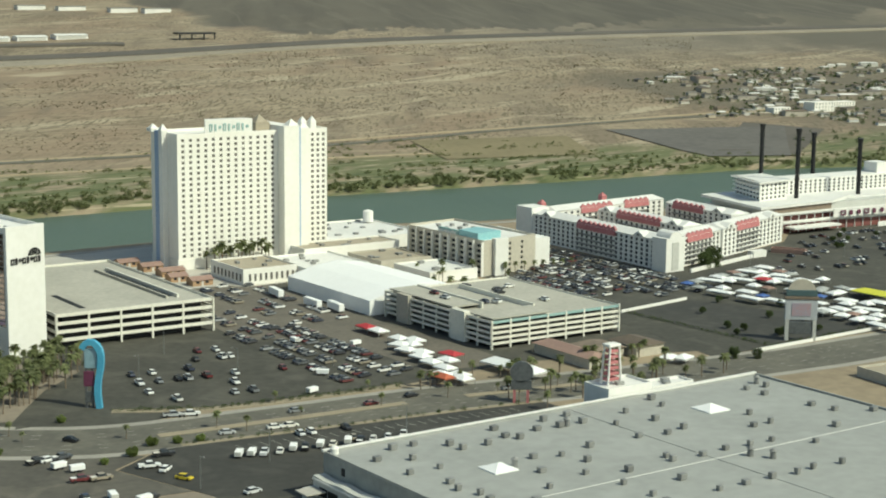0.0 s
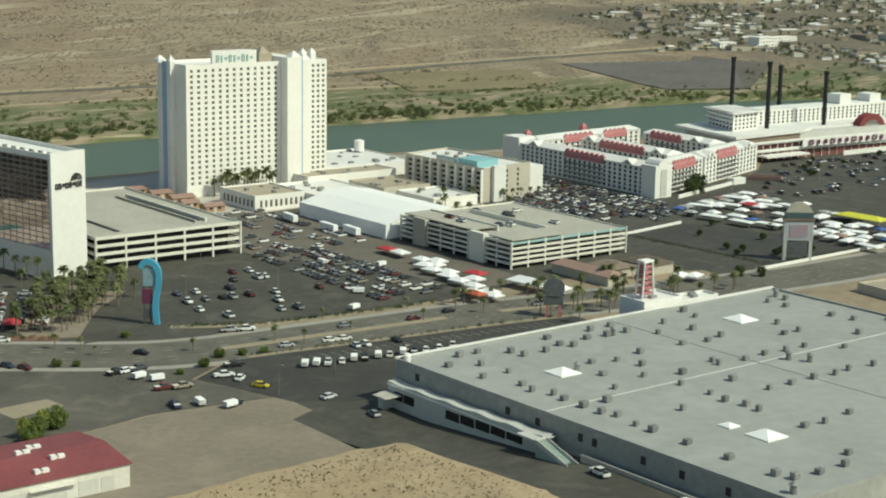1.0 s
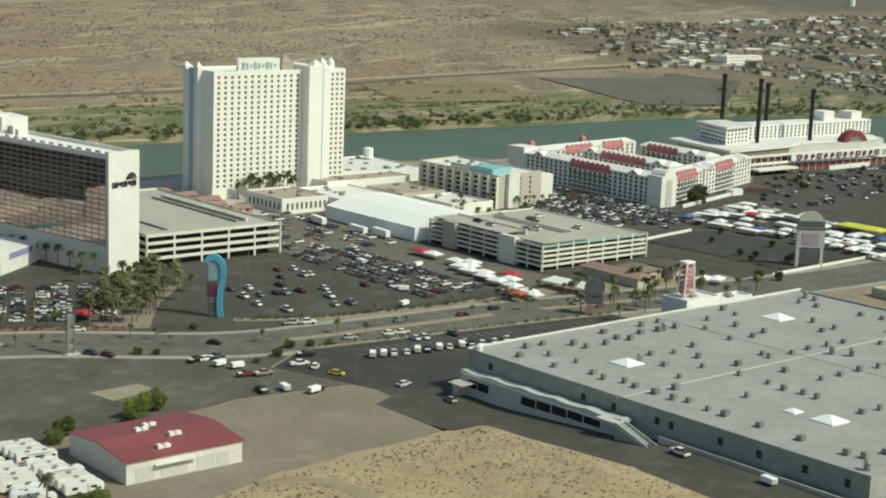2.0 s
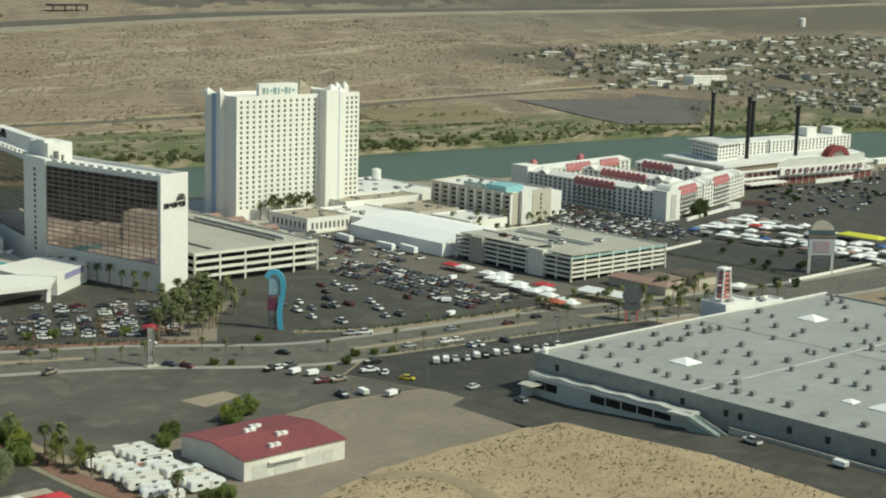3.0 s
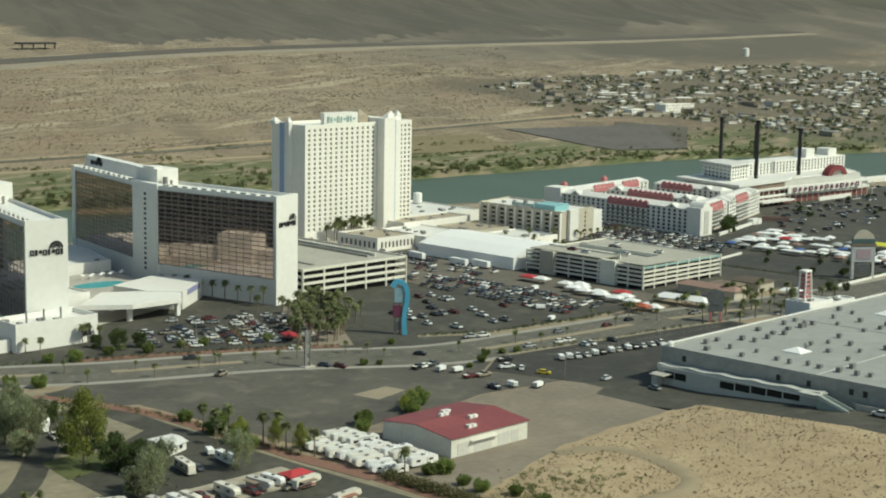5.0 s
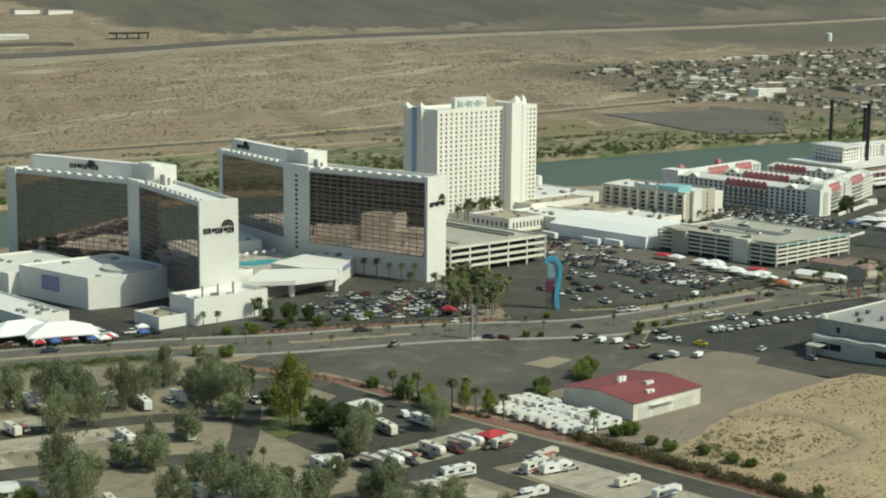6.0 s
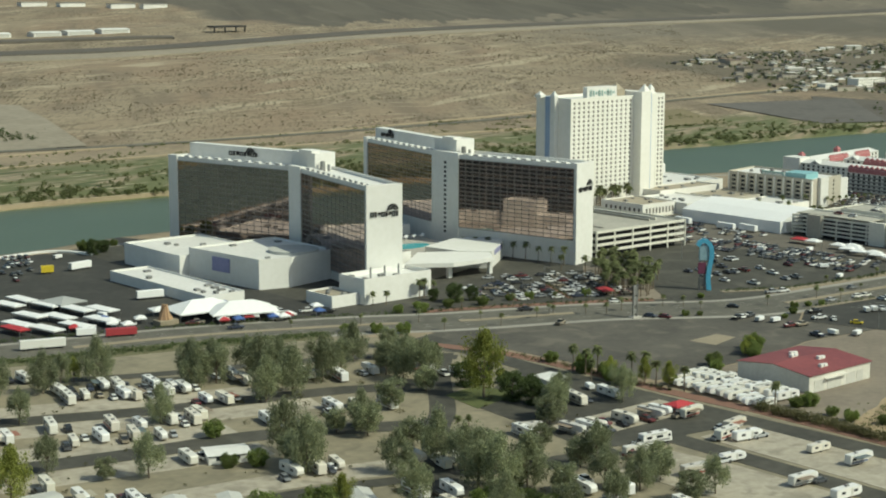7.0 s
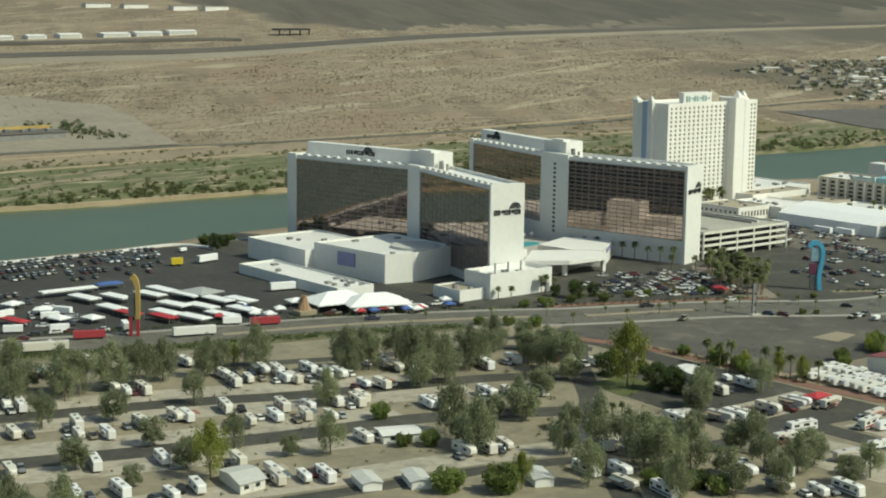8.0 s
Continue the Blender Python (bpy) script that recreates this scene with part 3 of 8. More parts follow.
def smooth_line(pts, k=6):
    """A rounded path through plan points."""
    out = []
    for i in range(len(pts) - 1):
        p0, p1, p2, p3 = (Vector(pts[min(max(j, 0), len(pts) - 1)]) for j in (i - 1, i, i + 1, i + 2))
        for s in range(k):
            t = s / k
            out.append(tuple(0.5 * (2 * p1 + (p2 - p0) * t + (2 * p0 - 5 * p1 + 4 * p2 - p3) * t * t + (3 * p1 - p0 - 3 * p2 + p3) * t ** 3)))
    return out + [tuple(pts[-1])]


# near side: lots, roads and yards
DRIVE = smooth_line([(-620, 190), (-520, 160), (-409, 122), (-340, 98), (-266, 79), (-200, 52), (-150, 25), (-85, -2), (-20, -42), (47, -52), (113, -58), (160, -66), (230, -78), (300, -86), (370, -88), (700, -100), (1500, -130)])
strip("pavement", DRIVE, 42, 0.06, "concrete_walk", "pale concrete pavements along the boulevard", category="pavement")
strip("road", DRIVE, 33, 0.12, "road", "wide grey boulevard with worn asphalt lanes")
slab("lot_base", [(-44, -8), (-8, -30), (36, -24), (118, -32), (182, -24), (300, -62), (300, 60), (200, 215), (110, 240), (24, 240), (4, 110), (-20, 100)], 0.02, "asphalt", "worn asphalt between the hotels and the boulevard", category="car park")
slab("lot_podium", [(-206, 62), (-150, 46), (-118, 40), (-100, 60), (-100, 108), (-112, 322), (-206, 322)], 0.02, "asphalt", "asphalt yard round the tower podium", category="car park")
slab("tower_forecourt", [(-108, 74), (-60, 92), (0, 88), (-2, 100), (-17, 172), (-40, 130), (-100, 112)], 0.085, "asphalt", "asphalt forecourt under the entrance canopy", category="driveway")
slab("street_corner", [(-200, 6), (-168, 16), (-146, 0), (-170, -30), (-196, -22)], 0.04, "asphalt_old", "worn asphalt street corner", category="street")
slab("palm_bed", [(-53, 7), (-35, -2), (-24, 14), (-8, 36), (17, 60), (2, 92), (-29, 62), (-48, 30)], 0.11, "gravel", "brown gravel bed under the palms", category="planting")
slab("lot_riverside", [(-520, 172), (-409, 141), (-340, 117), (-270, 98), (-215, 78), (-178, 82), (-178, 140), (-196, 240), (-192, 300), (-208, 322), (-330, 326), (-520, 332)], 0.05, "asphalt_new", "dark asphalt car park beside the river", category="car park")
slab("lot_tower", [(-150, 48), (-118, 36), (-60, 8), (-42, -4), (-10, 20), (0, 62), (0, 96), (-60, 100), (-105, 80), (-118, 92)], 0.05, "asphalt", "asphalt car park in front of the towers", category="car park")
slab("lot_drive", [(-38, -12), (-6, -12), (6, 60), (24, 96), (-2, 98), (-8, 40)], 0.09, "asphalt", "asphalt driveway into the car parks", category="driveway")
slab("lot_main", [(2, -4), (36, -20), (80, -26), (118, -28), (140, -20), (140, 62), (98, 78), (100, 102), (22, 102), (8, 60)], 0.05, "asphalt", "large dark asphalt car park, half empty", category="car park")
slab("lot_back", [(98, 72), (140, 62), (140, -20), (182, -22), (182, 0), (178, 96), (178, 200), (112, 225), (104, 100)], 0.04, "gravel_dark", "gravelled brown car park behind the market stalls", category="car park")
slab("lot_vacant", [(-174, -28), (-160, -8), (-146, 0), (-84, -24), (-42, -48), (-12, -68), (-28, -78), (-16, -113), (-60, -107), (-97, -114), (-166, -112)], 0.05, "asphalt_old", "empty lot of worn grey asphalt with stains", category="car park")
slab("concrete_pad", [(-100, -73), (-98, -86), (-78.5, -81.5), (-80, -71.5)], 0.1, "sand_pad", "bare tan concrete pad in the empty lot", category="pad")
slab("lot_mall", [(-27, -79), (-4, -64), (47, -70), (113, -78), (150, -84), (152, -134), (8, -134), (-13, -121)], 0.085, "asphalt_new", "freshly sealed dark car park beside the outlet mall", category="car park")
def lane_rise(x, y):
    """The ground beside the mall climbs towards the south."""
    up = min(1.0, max(0.0, (-165 - y) / 85)) * 6.5
    k = min(1.0, max(0.0, (x + 95) / 75))
    return up * k * k * (3 - 2 * k) if x < 18 and y > -420 else 0.0


lane_bm = B()
lane_rows = []
for k in range(45):
    y = -118 - k * 5
    x0 = -13 if y > -135 else -24
    lane_rows.append([lane_bm.verts.new(v) for v in ((x0, y, -0.3), (x0, y, 0.05 + lane_rise(-20, y)), (17.4, y, 0.06 + lane_rise(10, y)), (17.4, y, -0.3))])
for a, b in zip(lane_rows, lane_rows[1:]):
    for i in range(3):
        lane_bm.faces.new((a[i], a[i + 1], b[i + 1], b[i]))
bmesh.ops.recalc_face_normals(lane_bm, faces=lane_bm.faces)
tagged(part("lot_service", lane_bm, "asphalt"), "asphalt service lane climbing along the mall", "driveway", kind="structure")
slab("gravel_yard", [(-164, -114), (-97, -115), (-60, -108), (-16, -114), (-13, -121), (-3, -165), (-8, -176), (-64, -176), (-100, -184), (-140, -206), (-164, -212)], 0.04, "gravel", "bare compacted gravel yard", category="yard")
slab("lot_casino", [(262, -62), (420, -66), (1100, -90), (1100, 165), (780, 190), (700, 176), (600, 205), (533, 152), (393, 110), (386, 262), (300, 268), (285, 60)], 0.05, "asphalt", "large grey asphalt car park with rows of cars", category="car park")
slab("lot_hedged", [(294, 31), (344, 39), (384, -58), (300, -62)], 0.09, "asphalt_new", "dark asphalt overflow lot with small trees", category="car park")
slab("plaza", [(100, 205), (160, 202), (165, 192), (240, 195), (285, 130), (300, 262), (330, 345), (60, 345), (60, 245)], 0.07, "concrete", "pale concrete forecourts between the hotels", category="plaza")
slab("courtyard", [(-118, 104), (-20, 104), (0, 130), (-10, 320), (-100, 320), (-96, 200)], 0.07, "concrete", "pale concrete terrace between two towers", category="plaza")
# the caravan park
slab("caravan_park_ground", [(-640, 176), (-520, 140), (-409, 100), (-340, 76), (-266, 57), (-215, 35), (-178, 0), (-176, -60), (-178, -420), (-640, -420)], 0.03, "park_ground", "brownish gravel ground of a caravan park", category="ground")
strip("lane", smooth_line([(-640, 75), (-520, 37), (-457, 17), (-397, -1), (-343, -22), (-274, -42), (-244, -60)]), 12, 0.1, "asphalt", "narrow asphalt lane between caravan pitches")
strip("lane", smooth_line([(-640, 15), (-482, -37), (-428, -54), (-375, -67), (-330, -76), (-275, -104)]), 13, 0.1, "asphalt", "narrow asphalt lane between caravan pitches")
strip("lane", smooth_line([(-640, 118), (-420, 72), (-323, 30), (-270, 12), (-225, -6), (-200, -30)]), 8, 0.1, "asphalt", "narrow asphalt lane between caravan pitches")
strip("lane", smooth_line([(-640, -60), (-500, -105), (-430, -125), (-350, -140), (-300, -158), (-250, -168)]), 8, 0.1, "asphalt", "narrow asphalt lane between caravan pitches")
strip("lane", smooth_line([(-200, -20), (-228, -50), (-262, -92), (-290, -120), (-350, -200), (-420, -300)]), 10, 0.11, "asphalt", "asphalt drive through the caravan park")
for line in ([(-560, 66), (-482, 42), (-452, 30), (-392, 12), (-338, -8), (-290, -24)], [(-560, 30), (-494, 10), (-462, 2), (-402, -15), (-348, -36), (-290, -52)], [(-560, 2), (-478, -23), (-424, -40), (-371, -53), (-335, -60)], [(-560, -26), (-486, -52), (-432, -69), (-379, -82), (-340, -90)], [(-560, -70), (-500, -90), (-430, -110), (-352, -125), (-305, -140)]):
    strip("pitch", smooth_line(line), 16, 0.07, "pad_gravel", "row of pale gravel caravan pitches", category="pitch")
strip("street", [(-186, 10), (-189, -60), (-188, -130), (-183, -240), (-182, -420)], 12, 0.12, "asphalt", "asphalt street beside a long hedge")
slab("yard", [(-248, -92), (-190, -60), (-190, -176), (-217, -172), (-232, -176), (-256, -160)], 0.13, "asphalt", "asphalt turning yard of the caravan park", category="yard")
strip("lane", [(-224, -160), (-225, -240), (-226, -420)], 11, 0.12, "asphalt", "narrow asphalt lane between caravan pitches")
slab("pitch", [(-246, -133), (-188, -133), (-188, -153), (-250, -153)], 0.17, "pad_gravel", "pale gravel caravan pitches", category="pitch")
slab("pitch", [(-237, -179), (-268, -186), (-264, -232), (-264, -340), (-233, -340), (-233, -208)], 0.14, "pad_gravel", "pale gravel caravan pitches", category="pitch")
slab("pitch", [(-216, -177), (-191, -178), (-191, -340), (-219, -340)], 0.14, "pad_gravel", "pale gravel caravan pitches", category="pitch")
slab("lawn", [(-246, -75), (-226, -72), (-222, -92), (-250, -98)], 0.16, "lawn", "small green lawn under a tall tree", category="lawn")
# the sandy mound
mound_bm = B()
nx, ny = 40, 44
mound = [[mound_bm.verts.new((-164 + i * (3.98 - 0.004 * j), -178 - j * 4.0 - 22 * max(0, 1 - i / 18) + 2 * noise.noise((i / 3, j / 3, 2)), 0.0)) for j in range(ny)] for i in range(nx)]
for i in range(nx):
    for j in range(ny):
        e = min(i, nx - 1 - i, j, ny - 1 - j)
        mound[i][j].co.z = -0.1 + lane_rise(mound[i][j].co.x, mound[i][j].co.y) + min(1, e / 3) * (0.9 + 0.5 * noise.noise((i / 5, j / 5, 8)) + 0.15 * noise.noise((i, j, 3)))
for i in range(nx - 1):
    for j in range(ny - 1):
        mound_bm.faces.new((mound[i][j], mound[i + 1][j], mound[i + 1][j + 1], mound[i][j + 1])).smooth = True
bmesh.ops.recalc_face_normals(mound_bm, faces=mound_bm.faces)
tagged(part("sand_mound", mound_bm, "sand"), "low mound of pale desert sand dotted with dry scrub", "ground", kind="structure")
# a curved sand bank round a hollow
def ridge(name, line, wide, high, material, label):
    left, right = strip_points(line, wide)
    bm = B()
    rows = []
    for k, (p, a, b) in enumerate(zip(line, left, right)):
        e = min(1.0, k / 4, (len(line) - 1 - k) / 4)
        rows.append([bm.verts.new((*a, 0.4)), bm.verts.new((*(Vector(p) * 0.6 + Vector(a) * 0.4), 0.6 + high * e)), bm.verts.new((*(Vector(p) * 0.6 + Vector(b) * 0.4), 0.6 + high * 0.9 * e)), bm.verts.new((*b, 0.4))])
    for u, v in zip(rows, rows[1:]):
        for i in range(3):
            bm.faces.new((u[i], v[i], v[i + 1], u[i + 1])).smooth = True
    bmesh.ops.recalc_face_normals(bm, faces=bm.faces)
    return tagged(part(name, bm, material), label, "ground", kind="structure")


ridge("sand_bank", smooth_line([(-106, -188), (-94, -192), (-87, -200), (-86, -214), (-90, -228), (-97, -239), (-110, -245), (-125, -244), (-139, -241), (-148, -238)]), 10, 0.9, "bare_earth", "curved bank of bare trodden earth round a hollow")
# river wall and walk
strip("river_wall", smooth_line([(-640, 334), (-317, 326), (-260, 322), (-205, 326), (-190, 300)]), 3, 1.0, "white", "low pale concrete wall along the river", category="wall")
strip("river_walk", smooth_line([(-185, 322), (-60, 330), (100, 338), (260, 350), (340, 338), (400, 317), (450, 312), (510, 304), (570, 302)]), 6, 0.2, "concrete_walk", "pale concrete riverside walk", category="pavement")

# ---- far side: tracks, fields, runway ----
strip("beach", [(x, bank_far(x) + 3.5) for x in range(-460, 120, 20)], [2.5 + 7 * abs(noise.noise((x / 50, 2.2, 0))) for x in range(-460, 120, 20)], 0.25, "sand_track", "pale sandy beach along the far bank", z0=-6, category="beach", drape=ground_at)
strip("track", smooth_line([(-700, 660), (-300, 700), (0, 722), (374, 712), (560, 690), (700, 668), (770, 655)]), 7, 0.5, "sand_track", "pale dirt track across the river plain", z0=-1, drape=ground_at)
strip("track", smooth_line([(-200, 800), (126, 800), (420, 790), (700, 800), (1000, 815), (1250, 830)]), 8, 0.6, "sand_track", "pale dirt track across the river plain", z0=-1, drape=ground_at)
# ---- the tall cream hotel ----
def tall_hotel():
    t = thing("hotel_tower", 205, 273, label="tall cream stucco hotel tower with rows of small windows", category="hotel")
    H = 77.0
    bm = B()
    main = wall(bm, (157, 256), (221, 256), 6, H - 1.5, 13, 22, 1.9, 1.7, edge=1.2, low=0.4, high=0.6)
    shell(bm, [(157, 256), (221, 256), (221, 290), (157, 290)], 6, H - 1.5, skip=(0,))
    part("parapet", rim(B(), [(157, 256), (221, 256), (221, 290), (157, 290)], H - 1.5, H, 0.5), "cream", t)
    part("plinth", prism(B(), [(156.6, 255.6), (254.2, 255.6), (254.2, 290.3), (156.6, 290.3)], 0, 6), "cream", t)
    wing = part("main_wing", bm, "cream", t)
    panes(wing, main, 1.9, 1.7, "window")
    bm = B()
    right = wall(bm, (238, 256), (254, 256), 6, H - 1.5, 4, 22, 1.9, 1.7, edge=0.6, low=0.4, high=0.6)
    shell(bm, [(238, 256), (254, 256), (254, 290), (238, 290)], 6, H - 1.5, skip=(0,))
    rim(bm, [(238, 256), (254, 256), (254, 290), (238, 290)], H - 1.5, H, 0.5)
    side = part("end_wing", bm, "cream", t)
    panes(side, right, 1.9, 1.7, "window")
    # the projecting stair shafts with their pointed caps
    bm = box(B(), 221, 231, 248.5, 289, 0, H + 2.5)
    pyramid(bm, 227.5, 252, H + 2.5, 5.2, 4.0)
    part("stair_shaft", bm, "cream", t)
    part("trim_band", box(B(), 231, 232.3, 249.2, 289, 0, H + 1.6), "edge_blue", t, "blue recessed vertical band")
    part("stair_shaft", pyramid(box(B(), 232.3, 238, 250, 289, 0, H + 1), 235.5, 253, H + 1, 4.0, 3.2), "cream", t)
    bm = box(B(), 153.6, 157, 268.5, 273, 0, H + 1.5)
    pyramid(bm, 155.3, 270.7, H + 1.5, 2.8, 3.6)
    part("corner_rib", bm, "white", t)
    part("trim_band", box(B(), 153.3, 157, 273, 277.5, 0, H + 1), "edge_blue", t, "blue vertical band beside the rib")
    part("roof_cap", pyramid(box(B(), 154, 159, 283, 289, H - 0.5, H + 1.5), 156.5, 286, H + 1.5, 3.2, 2.5), "white", t)
    # roof structures
    part("lift_house", pyramid(box(B(), 211, 220, 264, 273, H - 1.6, H + 4), 215.5, 268.5, H + 4, 5.5, 4.5), "tan_roof", t)
    for x in (243, 249.5):
        part("roof_cap", pyramid(box(B(), x - 1.8, x + 1.8, 264, 268, H - 1.6, H + 3.2), x, 266, H + 3.2, 2.9, 3.2), "white", t)
    sign = part("roof_sign", prism(B(), [(176, 259), (206, 259), (203, 266), (179, 266)], H - 1.6, H + 7), "white", t, "white roof sign board with pale teal letters")
    letters(sign, (178, 259), (204, 259), H + 0.6, 4.2, 9, "teal", gap=0.35)
    return t


tall_hotel()


# ---- the two bent towers of bronze glass ----
def lerp(a, b, k):
    return (a[0] + (b[0] - a[0]) * k, a[1] + (b[1] - a[1]) * k)


def glass_wing(t, far, near, z0, z1, cols, rows, glazing="bronze"):
    """A curtain wall from far to near: dark backing, floor bands and mullions, and single mirror panes."""
    p0, p1 = Vector(far), Vector(near)
    length = (p1 - p0).length
    d = (p1 - p0) / length
    n = Vector((d.y, -d.x))
    turn = math.degrees(math.atan2(d.y, d.x))
    sx, sz = length / cols, (z1 - z0) / rows
    bm = B()
    for j in range(rows + 1):
        box(bm, 0, length, -0.32, -0.05, j * sz - 0.2, j * sz + 0.2)
    for i in range(cols + 1):
        box(bm, i * sx - 0.14, i * sx + 0.14, -0.28, -0.05, 0, z1 - z0)
    bm.transform(pose(p0.x, p0.y, z0, 0, 0, turn))
    grid = tagged(part("curtain_wall", bm, "mullion", t), kind="stuff")
    spots = []
    for j in range(rows):
        for i in range(cols):
            q = p0 + d * sx * (i + 0.5) + n * 0.1
            spots.append(((q.x, q.y, z0 + sz * (j + 0.5)), turn))
    panes(grid, spots, sx - 0.3, sz - 0.42, glazing, "pane", tilt=0.1)


def bent_tower(label, front, back, H, zg, pier_far, pier_elbow, screen, house, logo_rows):
    far, m2, m1, near = front
    nb, mb, fb = back
    t = thing("hotel_tower", (far[0] + fb[0]) / 2, (m1[1] + m2[1]) / 2, label=label, category="hotel")
    outline = [near, nb, mb, fb, far, m2, m1]
    part("body", prism(B(), outline, 0, H - 2.2), "white", t)
    roof = B()
    rim(roof, outline, H - 2.2, H - 0.4, 0.6)
    part("parapet", roof, "roof_white", t)
    f2 = lerp(far, m2, pier_far)
    glass_wing(t, f2, m2, zg, H - 3.0, 16, 17)
    glass_wing(t, m1, lerp(m1, near, 0.985), zg, H - 3.0, 16, 17)
    glass_wing(t, lerp(nb, mb, 0.06), lerp(nb, mb, 1.0), zg, H - 3.0, 5, 8, "glass")
    glass_wing(t, lerp(mb, fb, 0.0), lerp(mb, fb, 0.95), zg, H - 3.0, 5, 8, "glass")
    # roof-edge row of small white hoods
    for a, b in ((far, m2), (m1, near)):
        for i in range(12):
            q = lerp(a, b, (i + 0.5) / 12)
            turn = math.degrees(math.atan2(b[1] - a[1], b[0] - a[0]))
            part("roof_hood", box(box(B(), -2.0, 2.0, 2.6, 5.0, 0, 2.35), -1.4, 1.4, 2.5, 2.7, 0.9, 2.1, 1), ["roof_white", "vent"], t, at=pose(q[0], q[1], H - 2.2, 0, 0, turn))
    # far end pier and elbow pier stand proud of the glass
    for a, b in ((far, f2), (m2, m1)):
        d = (Vector(b) - Vector(a)).normalized()
        n = Vector((d.y, -d.x))
        bm = B()
        prism(bm, [tuple(Vector(a) + n * 0.8), tuple(Vector(a) - n * 3), tuple(Vector(b) - n * 3), tuple(Vector(b) + n * 0.8)][::-1], 0, H + 0.3)
        pier = part("pier", bm, "white", t)
        if pier_elbow and (a, b) == (m2, m1):
            q = lerp(m2, m1, 0.52)
            turn = math.degrees(math.atan2(d.y, d.x))
            q = Vector(q) + n * 0.86
            panes(pier, [((q.x, q.y, 10 + 2.75 * k), turn) for k in range(16)], 2.2, 1.5, "glass")
    # end wall facing the boulevard, with its mark
    d = (Vector(nb) - Vector(near)).normalized()
    n = Vector((d.y, -d.x))
    bm = prism(B(), [tuple(Vector(near) + n * 0.6), tuple(Vector(nb) + n * 0.6), tuple(Vector(nb) - n * 1.5), tuple(Vector(near) - n * 1.5)], 0, H)
    end = part("end_wall", bm, "white", t)
    letters(end, lerp(near, nb, 0.1), lerp(near, nb, 0.9), H - 16.4, 2.9, 8, "black", out=0.9, gap=0.14, wild=0.12)
    q = Vector(lerp(near, nb, 0.72)) + n * 0.9
    part("sign_mark", fan(3.0), "black", end, "dark fan-shaped sign mark", at=pose(q.x, q.y, H - 13.2, 0, 0, math.degrees(math.atan2(d.y, d.x))))
    # screen wall over the far wing and the lift house
    (s0, s1), zs = screen
    d = (Vector(s1) - Vector(s0)).normalized()
    n = Vector((d.y, -d.x))
    bm = prism(B(), [s0, s1, tuple(Vector(s1) - n * 6), tuple(Vector(s0) - n * 6)][::1], H - 2.2, zs)
    bmesh.ops.recalc_face_normals(bm, faces=bm.faces)
    wallp = part("screen_wall", bm, "white", t)
    letters(wallp, lerp(s0, s1, logo_rows[0]), lerp(s0, s1, logo_rows[1]), H + 0.6, 2.8, 8, "black", out=0.3, gap=0.12, wild=0.12)
    q = Vector(lerp(s0, s1, logo_rows[0] * 0.25 + logo_rows[1] * 0.75)) + n * 0.3
    part("sign_mark", fan(3.2), "black", wallp, at=pose(q.x, q.y, H + 2.6, 0, 0, math.degrees(math.atan2(d.y, d.x))))
    x0, x1, y0, y1, zh = house
    bm = box(B(), x0, x1, y0, y1, H - 2.2, zh)
    box(bm, x0 - 0.8, x0 + 5, y0 + 2, y1 - 8, zh, zh + 1.3)
    part("lift_house", bm, "white", t)
    part("roof_unit", tube(B(), (x0 + 3, y0 - 3, H - 2.2), (x0 + 3, y0 - 3, H + 3.2), 1.6, 1.3, 10), "vent", t)
    part("roof_unit", tube(B(), (x0 + 5, y0 - 6, H - 2.2), (x0 + 5, y0 - 6, H + 1.6), 0.8, 0.8, 8), "vent", t)
    return t


bent_tower("white tower with bronze mirror glass, bent inwards", [(-140.5, 295), (-118.5, 204), (-120, 191), (-141, 107)], [(-121.3, 102.2), (-97, 198), (-120, 300)],
           55.5, 5, 0.075, False, (((-124, 298), (-104, 212)), 61.5), (-112, -98, 189, 211, 63), (0.36, 0.62))
bent_tower("white tower with bronze mirror glass, bent outwards", [(5, 293), (-14, 203), (-16, 177), (-0.3, 96.5)], [(18.7, 101.8), (6, 190), (25, 297)],
           57.3, 14, 0.05, True, (((15, 294), (0, 216)), 63), (-10, 4, 186, 206, 64.5), (0.1, 0.32))


# ---- low buildings round the towers ----
def plain_hall(name, label, pts, h, material="white", roof="roof_white", units=0, category="building", cap=0.9):
    """A flat-roofed hall: walls, roof deck behind a parapet, roof units."""
    cx, cy = sum(p[0] for p in pts) / len(pts), sum(p[1] for p in pts) / len(pts)
    t = thing(name, cx, cy, label=label, category=category)
    bm = B()
    shell(bm, pts, 0, h - cap, top=False)
    bmesh.ops.remove_doubles(bm, verts=bm.verts, dist=0.001)
    part("wall", bm, material, t)
    part("parapet", rim(B(), pts, h - cap, h, 0.4), material, t)
    bm = B()
    bm.faces.new([bm.verts.new((*p, h - cap)) for p in pts])
    part("roof", bm, roof, t)
    r = random.Random(len(pts) * 31 + int(cx) + units)
    xs, ys = [p[0] for p in pts], [p[1] for p in pts]
    for i in range(units):
        x, y = r.uniform(min(xs) + 3, max(xs) - 3), r.uniform(min(ys) + 3, max(ys) - 3)
        w, dd, hh = r.uniform(0.8, 2), r.uniform(0.8, 1.6), r.uniform(0.8, 1.6)
        part("roof_unit", box(B(), x - w, x + w, y - dd, y + dd, h - cap, h - cap + hh, bevel=0.12), "vent", t)
    return t


def rect(x0, x1, y0, y1):
    return [(x0, y0), (x1, y0), (x1, y1), (x0, y1)]


